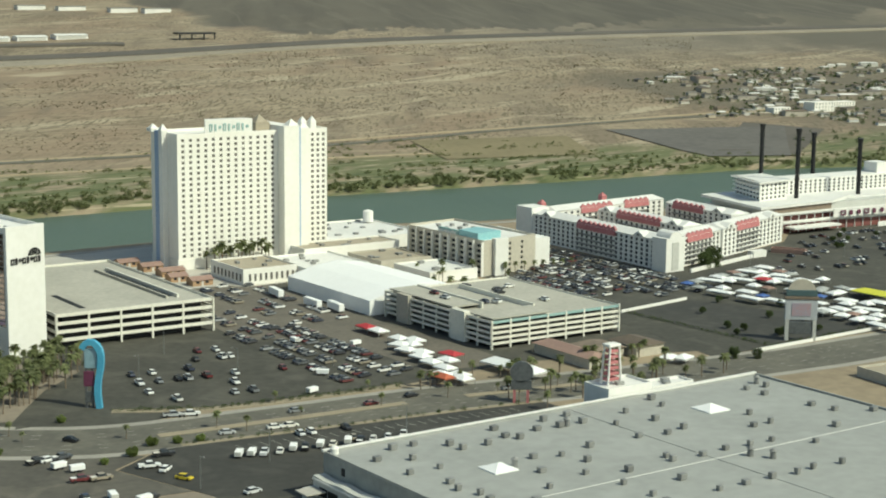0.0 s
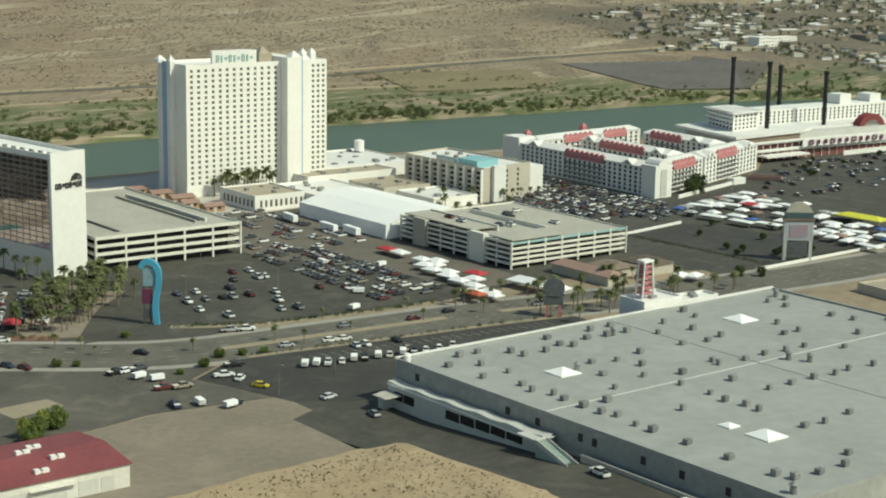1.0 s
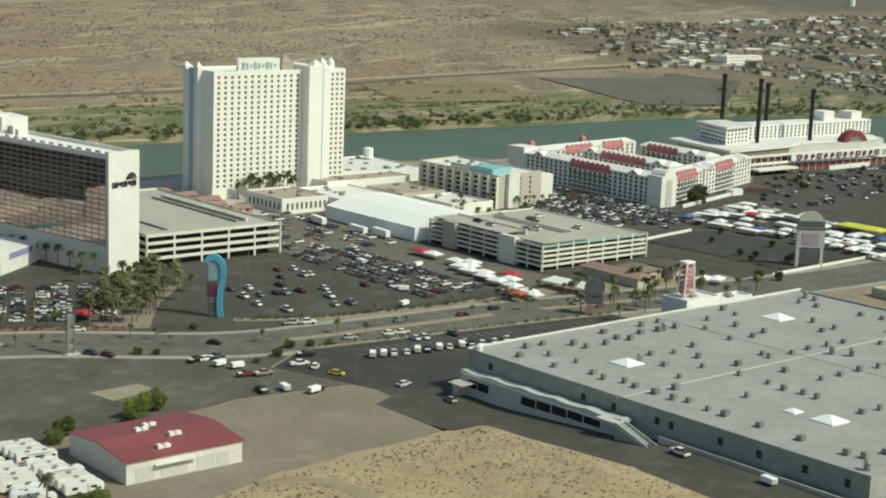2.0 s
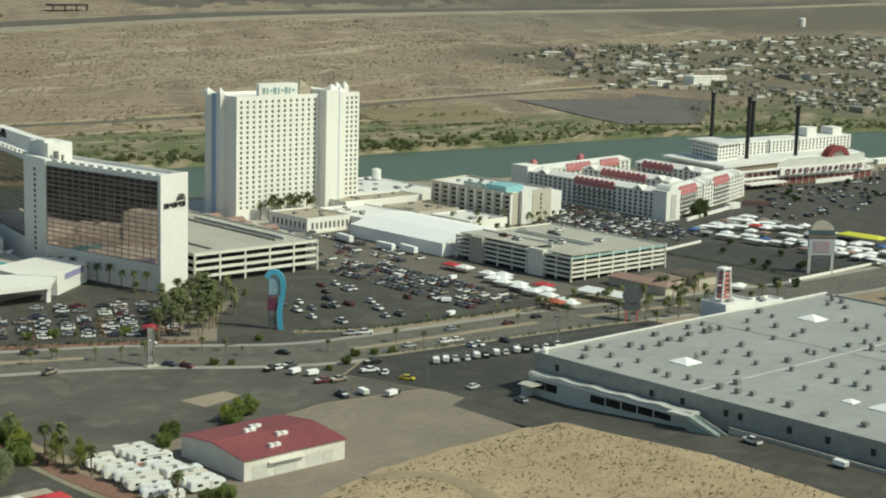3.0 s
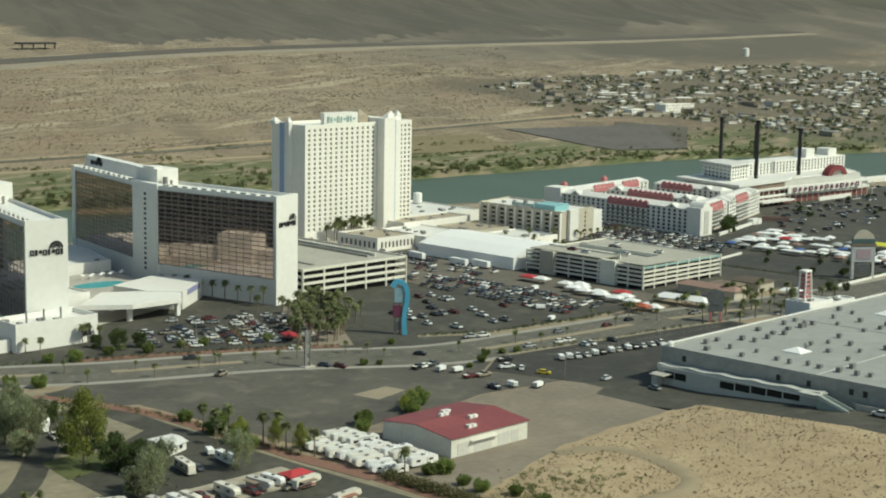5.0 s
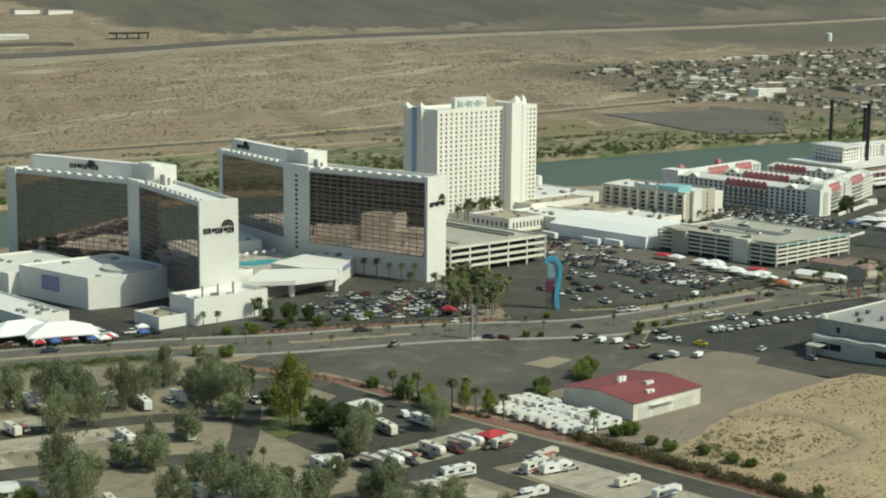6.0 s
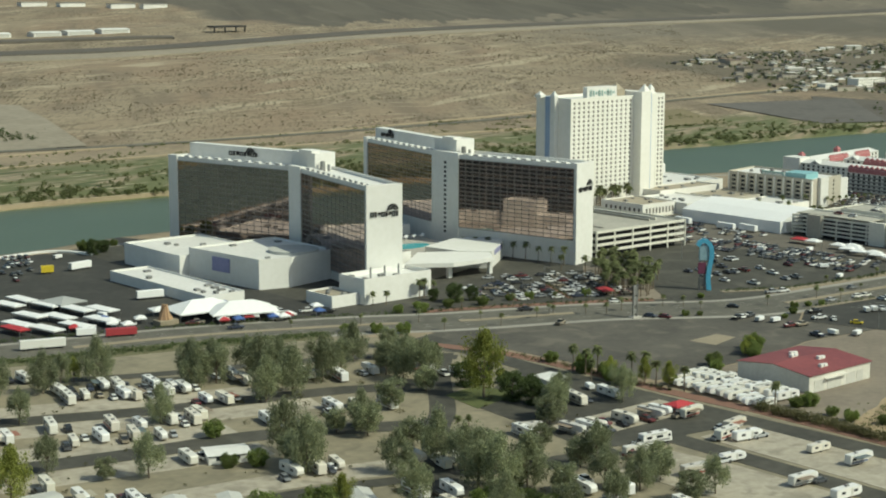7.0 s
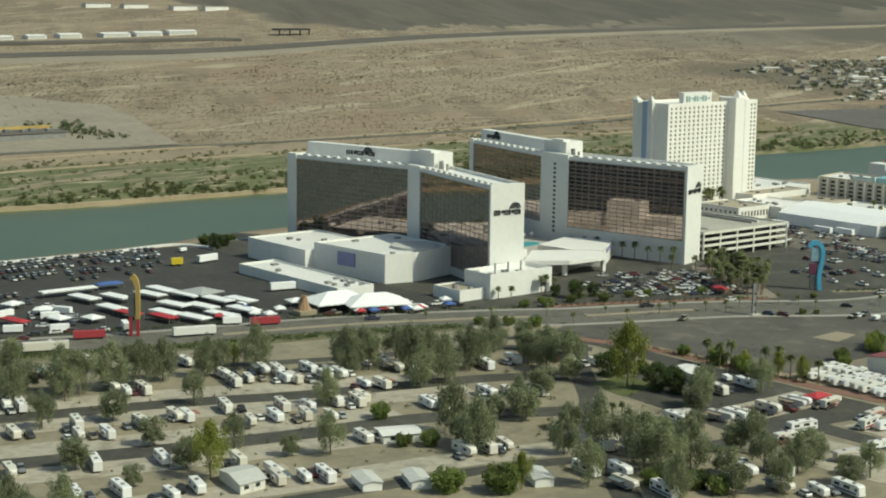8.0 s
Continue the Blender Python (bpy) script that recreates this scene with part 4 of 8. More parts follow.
plain_hall("side_hall", "low white hall with a flat pale roof", rect(-190, -140, 206, 264), 12, units=3)
hall = plain_hall("show_hall", "white windowless show hall with a violet banner", [(-178, 149), (-160, 145), (-128, 152), (-128, 206), (-184, 206)], 16, units=4)
part("banner", prism(B(), [(-182.5, 186), (-181.1, 172), (-180.6, 172), (-182.0, 186)], 6, 13.5), "violet", hall, "faded violet wall banner")
# drum greyer than the white halls: its shading is put into the colour
drum = thing("round_hall", -149, 160, label="windowless drum beside the show hall, shading put into its grey-white", category="building")
bm = B()
prism(bm, [(-146 + 13.5 * math.cos(a * 0.2618), 163 + 13.5 * math.sin(a * 0.2618)) for a in range(24)], 0, 16.6)
part("wall", bm, "wall_light", drum)
plain_hall("annex", "white annex with parapet in front of a tower", rect(-161, -118, 83, 103.5), 13, units=4, cap=2.2)
plain_hall("low_annex", "low white annex with a beige roof", rect(-178, -161.3, 87, 108), 6, roof="tan_roof", units=3)
plain_hall("long_shed", "long low white service building with a pale roof", rect(-223, -200, 130, 222), 5.5, units=9)
plain_hall("casino_podium", "low white casino hall between the towers", [(-92, 217), (-20, 217), (-6, 262), (-6, 316), (-104, 316), (-104, 262)], 11.5, units=10)
# two unseen white blocks, added so the mirror glass reflects something pale
plain_hall("service_wing", "unseen white wing added for reflections in the tower glass", [(-110, 135), (-88, 135), (-88, 214), (-93.5, 214)], 12.5, units=3)
plain_hall("service_block", "taller unseen white block added for reflections in the tower glass", [(-103.5, 158), (-85, 158), (-85, 180), (-99, 180)], 22, units=1)
plain_hall("lobby_link", "low white link between annex and entrance canopy", rect(-119.4, -105, 104, 126), 7.5, units=2)
for x, y in ((-150, 92), (-141, 92), (-132, 92)):
    flue = thing("flue_pipe", x, y, 10.8, label="slim grey flue pipe on the annex roof", category="pipe", group="annex flues")
    part("pipe", tube(B(), (x, y, 10.8), (x, y, 16.5), 0.5, 0.45, 8), "steel", flue)
annex_window = thing("wall_sign", -124, 82.7, 5, label="grey square window panel on the white annex", category="window")
part("pane", box(B(), -126, -122, 82.5, 82.9, 3.5, 7), "glass", annex_window)
# entrance canopy between the towers
t = thing("entrance_canopy", -60, 125, label="white entrance canopy on square columns before the hotel lobby", category="canopy")
part("canopy_roof", prism(B(), [(-104, 121), (-82, 107), (-54, 106), (-44, 119), (-44, 128), (-74, 146)], 7.2, 9.0), "white", t)
part("fascia", prism(B(), [(-104.6, 121), (-82.3, 106.2), (-53.6, 105.2), (-53.8, 106.6), (-82, 108), (-103.4, 122.2)], 7.0, 9.3), "white", t)
for x, y in ((-80, 112.5), (-54, 108.5), (-100, 121), (-72, 140)):
    part("column", box(B(), x - 1.1, x + 1.1, y - 1.1, y + 1.1, 0, 7.3), "white", t)
part("lobby_wall", prism(B(), [(-56, 133), (-43, 119), (-15, 140), (-3, 156), (-28, 168), (-60, 156)], 0, 9.6), "white", t)
part("lobby_window", prism(B(), [(-36, 124.0), (-18, 137.5), (-18.3, 137.9), (-36.3, 124.4)], 6.2, 9.0), "violet", t, "long tinted window")
part("lobby_window", prism(B(), [(-50, 126.3), (-45, 121), (-44.7, 121.3), (-49.7, 126.6)], 3.0, 4.6), "glass", t)
t = thing("pool_terrace", -45, 185, label="raised terrace with a turquoise swimming pool", category="terrace")
part("terrace_deck", prism(B(), [(-92, 160), (-70, 155), (-28, 170), (-20, 215), (-92, 215)], 0, 5.6), "concrete", t)
part("pool_basin", prism(B(), [(-52 + 15 * math.cos(a * 0.2618), 181 + 8 * math.sin(a * 0.2618)) for a in range(24)], 5.62, 5.72), "pool", t, "turquoise water")
for i in range(9):
    part("sunshade", pyramid(tube(B(), (-50 + i * 3.2, 200 - i % 2 * 3, 5.6), (-50 + i * 3.2, 200 - i % 2 * 3, 8), 0.08), -50 + i * 3.2, 200 - i % 2 * 3, 7.8, 1.6, 0.8, k=6), "canvas", t)

# ---- blocks between the hotels ----
plain_hall("hotel_podium", "cream hotel podium with dark window slits", rect(166, 199, 196, 234), 9, "cream", "tan_roof", 4)
plain_hall("hotel_podium", "cream link building beside a big tent", rect(199.5, 240, 186, 232), 8, "cream", "roof_white", 6)
plain_hall("hotel_podium", "cream podium with a tan roof before the tower", rect(225, 290, 232.5, 255), 10, "cream", "tan_roof", 6)
plain_hall("riverside_hall", "low cream riverside hall with roof machines", rect(255, 330, 262, 330), 8, "cream", "roof_white", 16)
plain_hall("riverside_hall", "low tan hall beside gardens", rect(250, 284, 190, 226), 7, "beige", "tan_roof", 6)
plain_hall("riverside_hall", "low white hall with pale roof", rect(256, 288, 150, 186), 6, "cream", "roof_white", 4)
t = thing("water_tank", 322, 318, 8, label="white rooftop water tank beside the river", category="tank")
part("tank_body", tube(B(), (322, 318, 8), (322, 318, 15), 3.4, 3.4, 14), "white", t)
part("tank_top", tube(B(), (322, 318, 15), (322, 318, 15.8), 3.4, 1.0, 14), "white", t)
for k in range(9):
    x = 170 + k * 3.3
    w = thing("window_slit", x, 195.8, 2, label="dark tall window slit in a cream wall", category="window", group="podium windows")
    part("pane", box(B(), x - 0.6, x + 0.6, 195.7, 195.95, 2.2, 6.0), "window", w)
for k in range(8):
    y = 199 + k * 4.3
    w = thing("window_slit", 165.8, y, 2, label="dark tall window slit in a cream wall", category="window", group="podium windows")
    part("pane", box(B(), 165.7, 165.95, y - 0.8, y + 0.8, 2.2, 6.0), "window", w)


# ---- the older six-storey hotel ----
def old_hotel():
    t = thing("hotel", 312, 190, label="older beige six-storey hotel with a turquoise roof box", category="hotel")
    bm = B()
    a = wall(bm, (292, 226), (293, 151), 0, 19, 9, 6, 4.2, 1.9, 0.9, edge=1, low=0.5, high=0.6)
    b = wall(bm, (293, 151), (334, 157), 0, 19, 3, 6, 2.0, 1.6, 0.5, edge=6, low=0.5, high=0.6)
    shell(bm, [(292, 226), (293, 151), (334, 157), (330, 232)], 0, 19, skip=(0, 1))
    rim(bm, [(292, 226), (293, 151), (334, 157), (330, 232)], 19, 20.3, 0.5)
    body = part("body", bm, "beige", t)
    panes(body, a, 4.2, 1.9, "glass", "window")
    panes(body, b, 2.0, 1.6, "glass", "window")
    for k in range(10):
        y = 225 - k * 8.2
        part("fin", box(B(), 291.2, 292.8, y - 0.35, y + 0.35, 0, 19.5), "cream", t)
    part("stair_tower", box(B(), 300, 309, 149.5, 153, 0, 21), "white", t)
    part("stair_tower", box(B(), 334, 347, 160, 210, 0, 17), "white", t)
    part("roof_deck", prism(B(), [(292.6, 225.6), (293.6, 151.6), (333.4, 157.6), (329.6, 231.4)], 19.01, 19.06), "roof_white", t)
    part("roof_box", prism(B(), [(293.5, 176), (293.8, 158), (312, 161), (309, 179)], 19.1, 23.5), "turquoise", t, "turquoise painted box")
    board = part("sign_board", prism(B(), [(292.9, 196), (293.2, 177), (294.2, 177), (293.9, 196)], 19.1, 23), "teal", t)
    letters(board, (292.9, 195), (293.2, 178), 20.2, 1.8, 8, "white", gap=0.3)
    for i in range(7):
        part("roof_unit", box(B(), 300 + 3.5 * i, 302 + 3.5 * i, 190 + (i * 13) % 30, 192.5 + (i * 13) % 30, 19.05, 20.6, bevel=0.1), "vent", t)


old_hotel()
# ---- parking garages ----
def garage(label, x0, x1, y0, y1, H, levels, bays_x, bays_y, core=None, fascia="garage_white", top_tint=None):
    t = thing("parking_garage", (x0 + x1) / 2, (y0 + y1) / 2, label=label, category="garage")
    step = (H - 1.1) / levels
    # near-black box behind the decks: interior shade put in as colour
    part("core", box(B(), x0 + 4.5, x1 - 4.5, y0 + 4.5, y1 - 4.5, 0, H - 1.5), "dark", t, "near-black box painted as interior shade")
    for k in range(1, levels + 1):
        z = k * step
        deck = part("deck", box(B(), x0 + 0.4, x1 - 0.4, y0 + 0.4, y1 - 0.4, z - 0.45, z), "deck", t)
        for a, b, c, e in ((x0, x1, y0, y0 + 0.35), (x0, x1, y1 - 0.35, y1), (x0, x0 + 0.35, y0 + 0.36, y1 - 0.36), (x1 - 0.35, x1, y0 + 0.36, y1 - 0.36)):
            part("guard_wall", box(B(), a, b, c, e, z - 0.45, z + min(1.1, step * 0.3)), top_tint if top_tint and k == levels and c == y0 and e == y0 + 0.35 else fascia, deck)
    for n, horizontal in ((bays_x, True), (bays_y, False)):
        for i in range(n + 1):
            for far in (0, 1):
                if horizontal:
                    x = x0 + (x1 - x0) * i / n
                    y = y0 if not far else y1
                    bm = box(B(), x - 0.45, x + 0.45, y - 0.12 if not far else y - 0.5, y + 0.5 if not far else y + 0.12, 0, H)
                else:
                    y = y0 + (y1 - y0) * i / n
                    x = x0 if not far else x1
                    bm = box(B(), x - 0.12 if not far else x - 0.5, x + 0.5 if not far else x + 0.12, y - 0.45, y + 0.45, 0, H - 0.02)
                part("column", bm, fascia, t)
    return t


g = garage("white five-level parking garage beside a glass tower", 24, 101, 103, 225, 16, 4, 5, 8)
part("ramp_wall", box(B(), 83, 84, 116, 200, 14.9, 16.2), "deck", g)
# near-black sheets on the closed deck paint the shade of ramp openings
part("ramp_gap", box(B(), 84.2, 88.5, 120, 196, 14.92, 14.98), "dark", g, "flat near-black strip painted as ramp opening shade")
part("ramp_wall", box(B(), 88.7, 89.7, 116, 200, 14.9, 16.6), "garage_white", g)
part("stair_house", box(B(), 30, 36, 205, 214, 14.9, 18.2), "deck", g)
part("ramp_gap", box(B(), 40, 43, 115, 150, 14.92, 14.98), "dark", g, "flat near-black strip painted as ramp opening shade")
g = garage("white five-level parking garage with a teal top rail", 187, 262, 0.5, 88, 13.3, 5, 7, 8, top_tint="teal")
part("stair_core", box(B(), 185.8, 189, 20, 31, 0, 14.2), "garage_white", g)
part("stair_core", box(B(), 185.6, 189, 66, 76, 0, 14.0), "beige", g)
part("ramp_wall", box(B(), 203, 203.8, 30, 84, 12.2, 15.2), "garage_white", g)
part("upper_deck", box(B(), 188, 203, 32, 86, 13.7, 14.3), "deck", g)
part("ramp_wall", box(B(), 224, 224.8, 18, 78, 12.2, 14.4), "garage_white", g)
part("upper_deck", box(B(), 188, 222, 1.2, 18, 13.5, 14.0), "deck", g)

# ---- the big white tent ----
t = thing("event_tent", 211, 133, label="large white clear-span event tent", category="tent")
bm = B()
prof = [(181, 0), (181, 7.5), (196, 11.5), (211, 13.5), (226, 11.5), (241, 7.5), (241, 0)]
rings = [[bm.verts.new((x, y, z + (0.15 if i % 2 else 0))) for x, z in prof] for i, y in enumerate(np.linspace(93, 174, 17))]
for a, b in zip(rings, rings[1:]):
    for i in range(6):
        bm.faces.new((a[i], a[i + 1], b[i + 1], b[i]))
bm.faces.new(rings[0][::-1])
bm.faces.new(rings[-1])
bmesh.ops.recalc_face_normals(bm, faces=bm.faces)
part("tent_skin", bm, "canvas", t)
part("tent_door", box(B(), 197, 201, 92.8, 92.95, 0, 4), "vent", t, "grey door flap")

# ---- outlet mall ----
mall = thing("outlet_mall", 110, -226, label="huge grey flat-roofed outlet mall with scattered roof vents", category="shopping mall")
MALL = [(18.2, -312.5), (212, -312), (209, -139.5), (15.6, -141.2)]
bm = B()
shell(bm, MALL, 0, 14.6, top=False)
part("wall", bm, "wall_grey", mall)
part("parapet", rim(B(), MALL, 14.6, 15.5, 0.7), "roof_grey", mall)
bm = B()
bm.faces.new([bm.verts.new((*p, 14.7)) for p in MALL])
part("roof", bm, "roof_grey", mall)
for y0, y1 in ((-214.5, -213),):
    part("roof_seam", prism(B(), [(16, y0), (211, y0 + 2), (211, y0 + 2.3), (16, y0 + 0.3)], 14.7, 14.8), "roof_white", mall, "pale expansion joint")
part("roof_seam", prism(B(), [(118.1, -312), (118.5, -312), (115.5, -140.5), (115, -140.5)], 14.7, 14.86), "roof_grey", mall)
part("parapet_cap", prism(B(), [(15.2, -141.9), (209.2, -140.2), (209.2, -138.9), (15.2, -140.6)], 15.2, 15.9), "roof_white", mall, "white painted rail")
VENTS_WEST = [(24, -157), (35, -149), (43, -149), (34, -162), (25, -174), (53, -155), (36, -174), (54, -161), (30, -188), (28, -195), (76, -148), (64, -161), (74, -157), (31, -202), (30, -208), (77, -161), (88, -156), (97, -148), (67, -181), (30, -217), (108, -147), (97, -157), (60, -194), (30, -225), (76, -184), (40, -217), (52, -208), (107, -157)]
VENTS_MIDDLE = [(32, -230), (90, -181), (30, -240), (79, -193), (70, -203), (30, -247), (115, -165), (128, -155), (111, -181), (83, -208), (73, -217), (130, -168), (145, -155), (148, -146), (30, -261), (53, -237), (122, -183), (131, -181), (103, -203), (102, -207), (73, -230), (91, -223), (114, -208), (71, -238), (30, -277), (73, -245), (125, -207), (72, -251)]
VENTS_EAST = [(188, -154), (197, -155), (188, -163), (163, -180), (153, -192), (135, -208), (93, -237), (30, -294), (104, -237), (161, -192), (145, -208), (115, -237), (71, -270), (32, -299), (191, -183), (79, -271), (41, -300), (125, -238), (156, -217), (133, -237), (193, -192), (177, -207), (93, -269), (52, -300), (61, -294), (145, -238), (204, -200)]
vent_bm = box(B(), -1.15, 1.15, -0.95, 0.95, 0.35, 1.9, bevel=0.12)
box(vent_bm, -0.9, 0.9, -0.7, 0.7, 0, 0.36)
vent_bm.normal_update()
vent_me = bpy.data.meshes.new("roof_vent")
vent_bm.to_mesh(vent_me)
vent_bm.free()
vent_me.materials.append(M["vent"])
for group in (VENTS_WEST, VENTS_MIDDLE, VENTS_EAST):
    for i, (x, y) in enumerate(group):
        ob = new("roof_vent", vent_me)
        ob.parent = mall
        ob.matrix_parent_inverse = mall.matrix_basis.inverted()
        k = 0.75 + 0.45 * ((x * 7 + y * 13) % 10) / 10
        ob.matrix_basis = pose(x + 1.1, y - 0.9, 14.7, 0, 0, (x * 3) % 4) @ Matrix.Diagonal((k, k, 0.9 + 0.2 * (i % 2), 1))
for x, y, r in ((52, -185, 6), (158, -168, 6.5), (56, -270, 6), (54, -257, 3.2), (176, -268, 6)):
    bm = box(B(), x - r * 0.75, x + r * 0.75, y - r * 0.75, y + r * 0.75, 14.7, 15.1)
    pyramid(bm, x, y, 15.1, r, r * 0.3)
    part("skylight", bm, "canvas", mall, "white pyramid skylight")
for x, y in ((128, -217), (132, -223), (24, -307), (57.5, -186), (101, -158), (199, -150)):
    bm = tube(B(), (x, y, 14.7), (x, y, 17.2), 1.1, 0.9, 10)
    tube(bm, (x, y, 17.2), (x, y, 18.0), 1.4, 0.4, 10)
    part("flue", bm, "vent", mall)
part("corner_turret", tube(tube(B(), (18, -144, 14.7), (18, -144, 16.6), 1.3, 1.3, 12), (18, -144, 16.6), (18, -144, 17.4), 1.5, 0.8, 12), "white", mall, "white corner turret")
# arcade along the west side, with a scalloped top, windows, stair ramp
bm = B()
n = 40
ys = [-143 - 79 * i / n for i in range(n + 1)]
low = [bm.verts.new((10.8, y, 0)) for y in ys]
top = [bm.verts.new((10.8, y, 8.3 + 1.5 * i / n + 0.5 * (0.5 + 0.5 * math.cos(6.2832 * i / 8)) ** 2)) for i, y in enumerate(ys)]
low2 = [bm.verts.new((15.2, v.co.y, 0)) for v in low]
top2 = [bm.verts.new((15.2, v.co.y, v.co.z)) for v in top]
for i in range(n):
    bm.faces.new((low[i + 1], low[i], top[i], top[i + 1]))
    bm.faces.new((top[i], top2[i], top2[i + 1], top[i + 1]))
bm.faces.new((low[0], low2[0], top2[0], top[0]))
bm.faces.new((low[-1], top[-1], top2[-1], low2[-1]))
bmesh.ops.recalc_face_normals(bm, faces=bm.faces)
arcade = part("arcade", bm, "wall_light", mall, "pale grey arcade with a scalloped parapet")
part("arcade_cap", prism(B(), [(10.4, -143), (10.4, -222), (10.79, -222), (10.79, -143)][::-1], 7.6, 8.1), "roof_white", arcade)
for y0, w in ((-147, 4.6), (-152.2, 5.6), (-175, 6.8), (-182.6, 6.8), (-190.2, 6.8), (-197.8, 6.8), (-205.4, 7.4)):
    z = 3.2 + lane_rise(10, y0 - w / 2) * 0.55
    part("shop_window", box(B(), 10.6, 10.9, y0 - w, y0, z, z + 2.9), "shop_glass", arcade)
part("porch", box(B(), 6.8, 10.7, -146, -143, 0, 5.4), "wall_light", mall)
part("porch_roof", box(B(), 3.6, 10.7, -151, -144, 5.0, 5.5, bevel=0.1), "concrete", mall)
# a covered stair down to the lane, as one stepped body
bm = B()
prof = []
for i in range(14):
    z = 9.2 - i * 0.33
    prof += [(-222.5 - i * 1.0, z), (-223.5 - i * 1.0, z)]
prof += [(-236.5, 4.0), (-222.5, 4.0)]
side = [[bm.verts.new((x, y, z)) for y, z in prof] for x in (7.6, 11.6)]
bm.faces.new(side[0])
bm.faces.new(side[1][::-1])
for i in range(len(prof)):
    k = (i + 1) % len(prof)
    bm.faces.new((side[0][i], side[1][i], side[1][k], side[0][k]))
bmesh.ops.recalc_face_normals(bm, faces=bm.faces)
part("stair", bm, "teal_grey", mall, "grey-green stair down from the arcade")
part("stair_roof", prism(B(), [(7.2, -214), (15.2, -214), (15.2, -223), (7.2, -223)][::-1], 9.4, 9.8), "wall_light", mall)
for x in (7.4, 11.6):
    bm = B()
    v = [bm.verts.new(q) for q in ((x, -222.5, 8.6), (x, -237, 4.6), (x, -237, 5.8), (x, -222.5, 10.2))]
    w = [bm.verts.new((q.co.x + 0.25, q.co.y, q.co.z)) for q in v]
    bm.faces.new(v)
    bm.faces.new(w[::-1])
    for i in range(4):
        bm.faces.new((v[i], w[i], w[(i + 1) % 4], v[(i + 1) % 4]))
    bmesh.ops.recalc_face_normals(bm, faces=bm.faces)
    part("stair_rail", bm, "wall_light", mall)
for y in (-153, -199, -213, -232, -238, -258, -273, -290, -305):
    x = 15.6 - (y + 141.2) * 0.0152
    part("wall_louvre", box(B(), x - 0.25, x + 0.1, y - 0.9, y + 0.9, 10.2, 12.6), "dark", mall)
part("kerb_wall", prism(B(), [(13.4, -236), (14.2, -310), (15.0, -310), (14.2, -236)][::-1], 4.0, 7.9), "concrete", mall, "pale concrete loading kerb")

# ---- red-roofed shed ----
t = thing("shed", -117, -147.5, label="white metal shed with a low dark red gable roof", category="shed")
SX0, SX1, SY0, SY1, EAVE, RIDGE = -137.2, -97, -165, -130, 6.9, 8.8
bm = B()
ym = (SY0 + SY1) / 2
for x in (SX0, SX1):
    f = bm.faces.new([bm.verts.new(v) for v in ((x, SY0, 0), (x, SY1, 0), (x, SY1, EAVE), (x, ym, RIDGE), (x, SY0, EAVE))])
for y in (SY0, SY1):
    bm.faces.new([bm.verts.new(v) for v in ((SX0, y, 0), (SX1, y, 0), (SX1, y, EAVE), (SX0, y, EAVE))])
bmesh.ops.recalc_face_normals(bm, faces=bm.faces)
part("wall", bm, "shed_wall", t)
bm = B()
for y0, z0, y1, z1 in ((SY0 - 0.6, EAVE - 0.03, ym, RIDGE + 0.05), (ym, RIDGE + 0.05, SY1 + 0.6, EAVE - 0.03)):
    bm.faces.new([bm.verts.new(v) for v in ((SX0 - 0.6, y0, z0), (SX1 + 0.6, y0, z0), (SX1 + 0.6, y1, z1), (SX0 - 0.6, y1, z1))])
g = bmesh.ops.extrude_face_region(bm, geom=bm.faces[:])
bmesh.ops.translate(bm, vec=(0, 0, 0.25), verts=[v for v in g["geom"] if isinstance(v, bmesh.types.BMVert)])
bmesh.ops.recalc_face_normals(bm, faces=bm.faces)
part("roof", bm, "roof_red", t)
for x, w in ((-131, 6), (-121, 9), (-110, 6), (-104, 4)):
    part("roller_door", box(B(), x - w / 2, x + w / 2, SY0 - 0.12, SY0 - 0.02, 0, 4.6), "shed_door", t)
part("canopy", box(B(), -128, -114, SY0 - 1.6, SY0 - 0.1, 4.7, 4.9), "shed_wall", t)
for x, y in ((-121, -145), (-116, -141), (-122, -160), (-114, -153)):
    z = RIDGE - abs(y - ym) * 0.108
    bm = box(B(), x - 2.0, x - 0.4, y - 0.8, y + 0.8, z, z + 1.5, bevel=0.1)
    box(bm, x + 0.4, x + 2.4, y - 0.7, y + 0.9, z, z + 1.3, bevel=0.1)
    box(bm, x - 0.5, x + 0.5, y - 0.4, y + 0.4, z, z + 0.7)
    part("cooler", bm, "white", t, "white rooftop cooler")
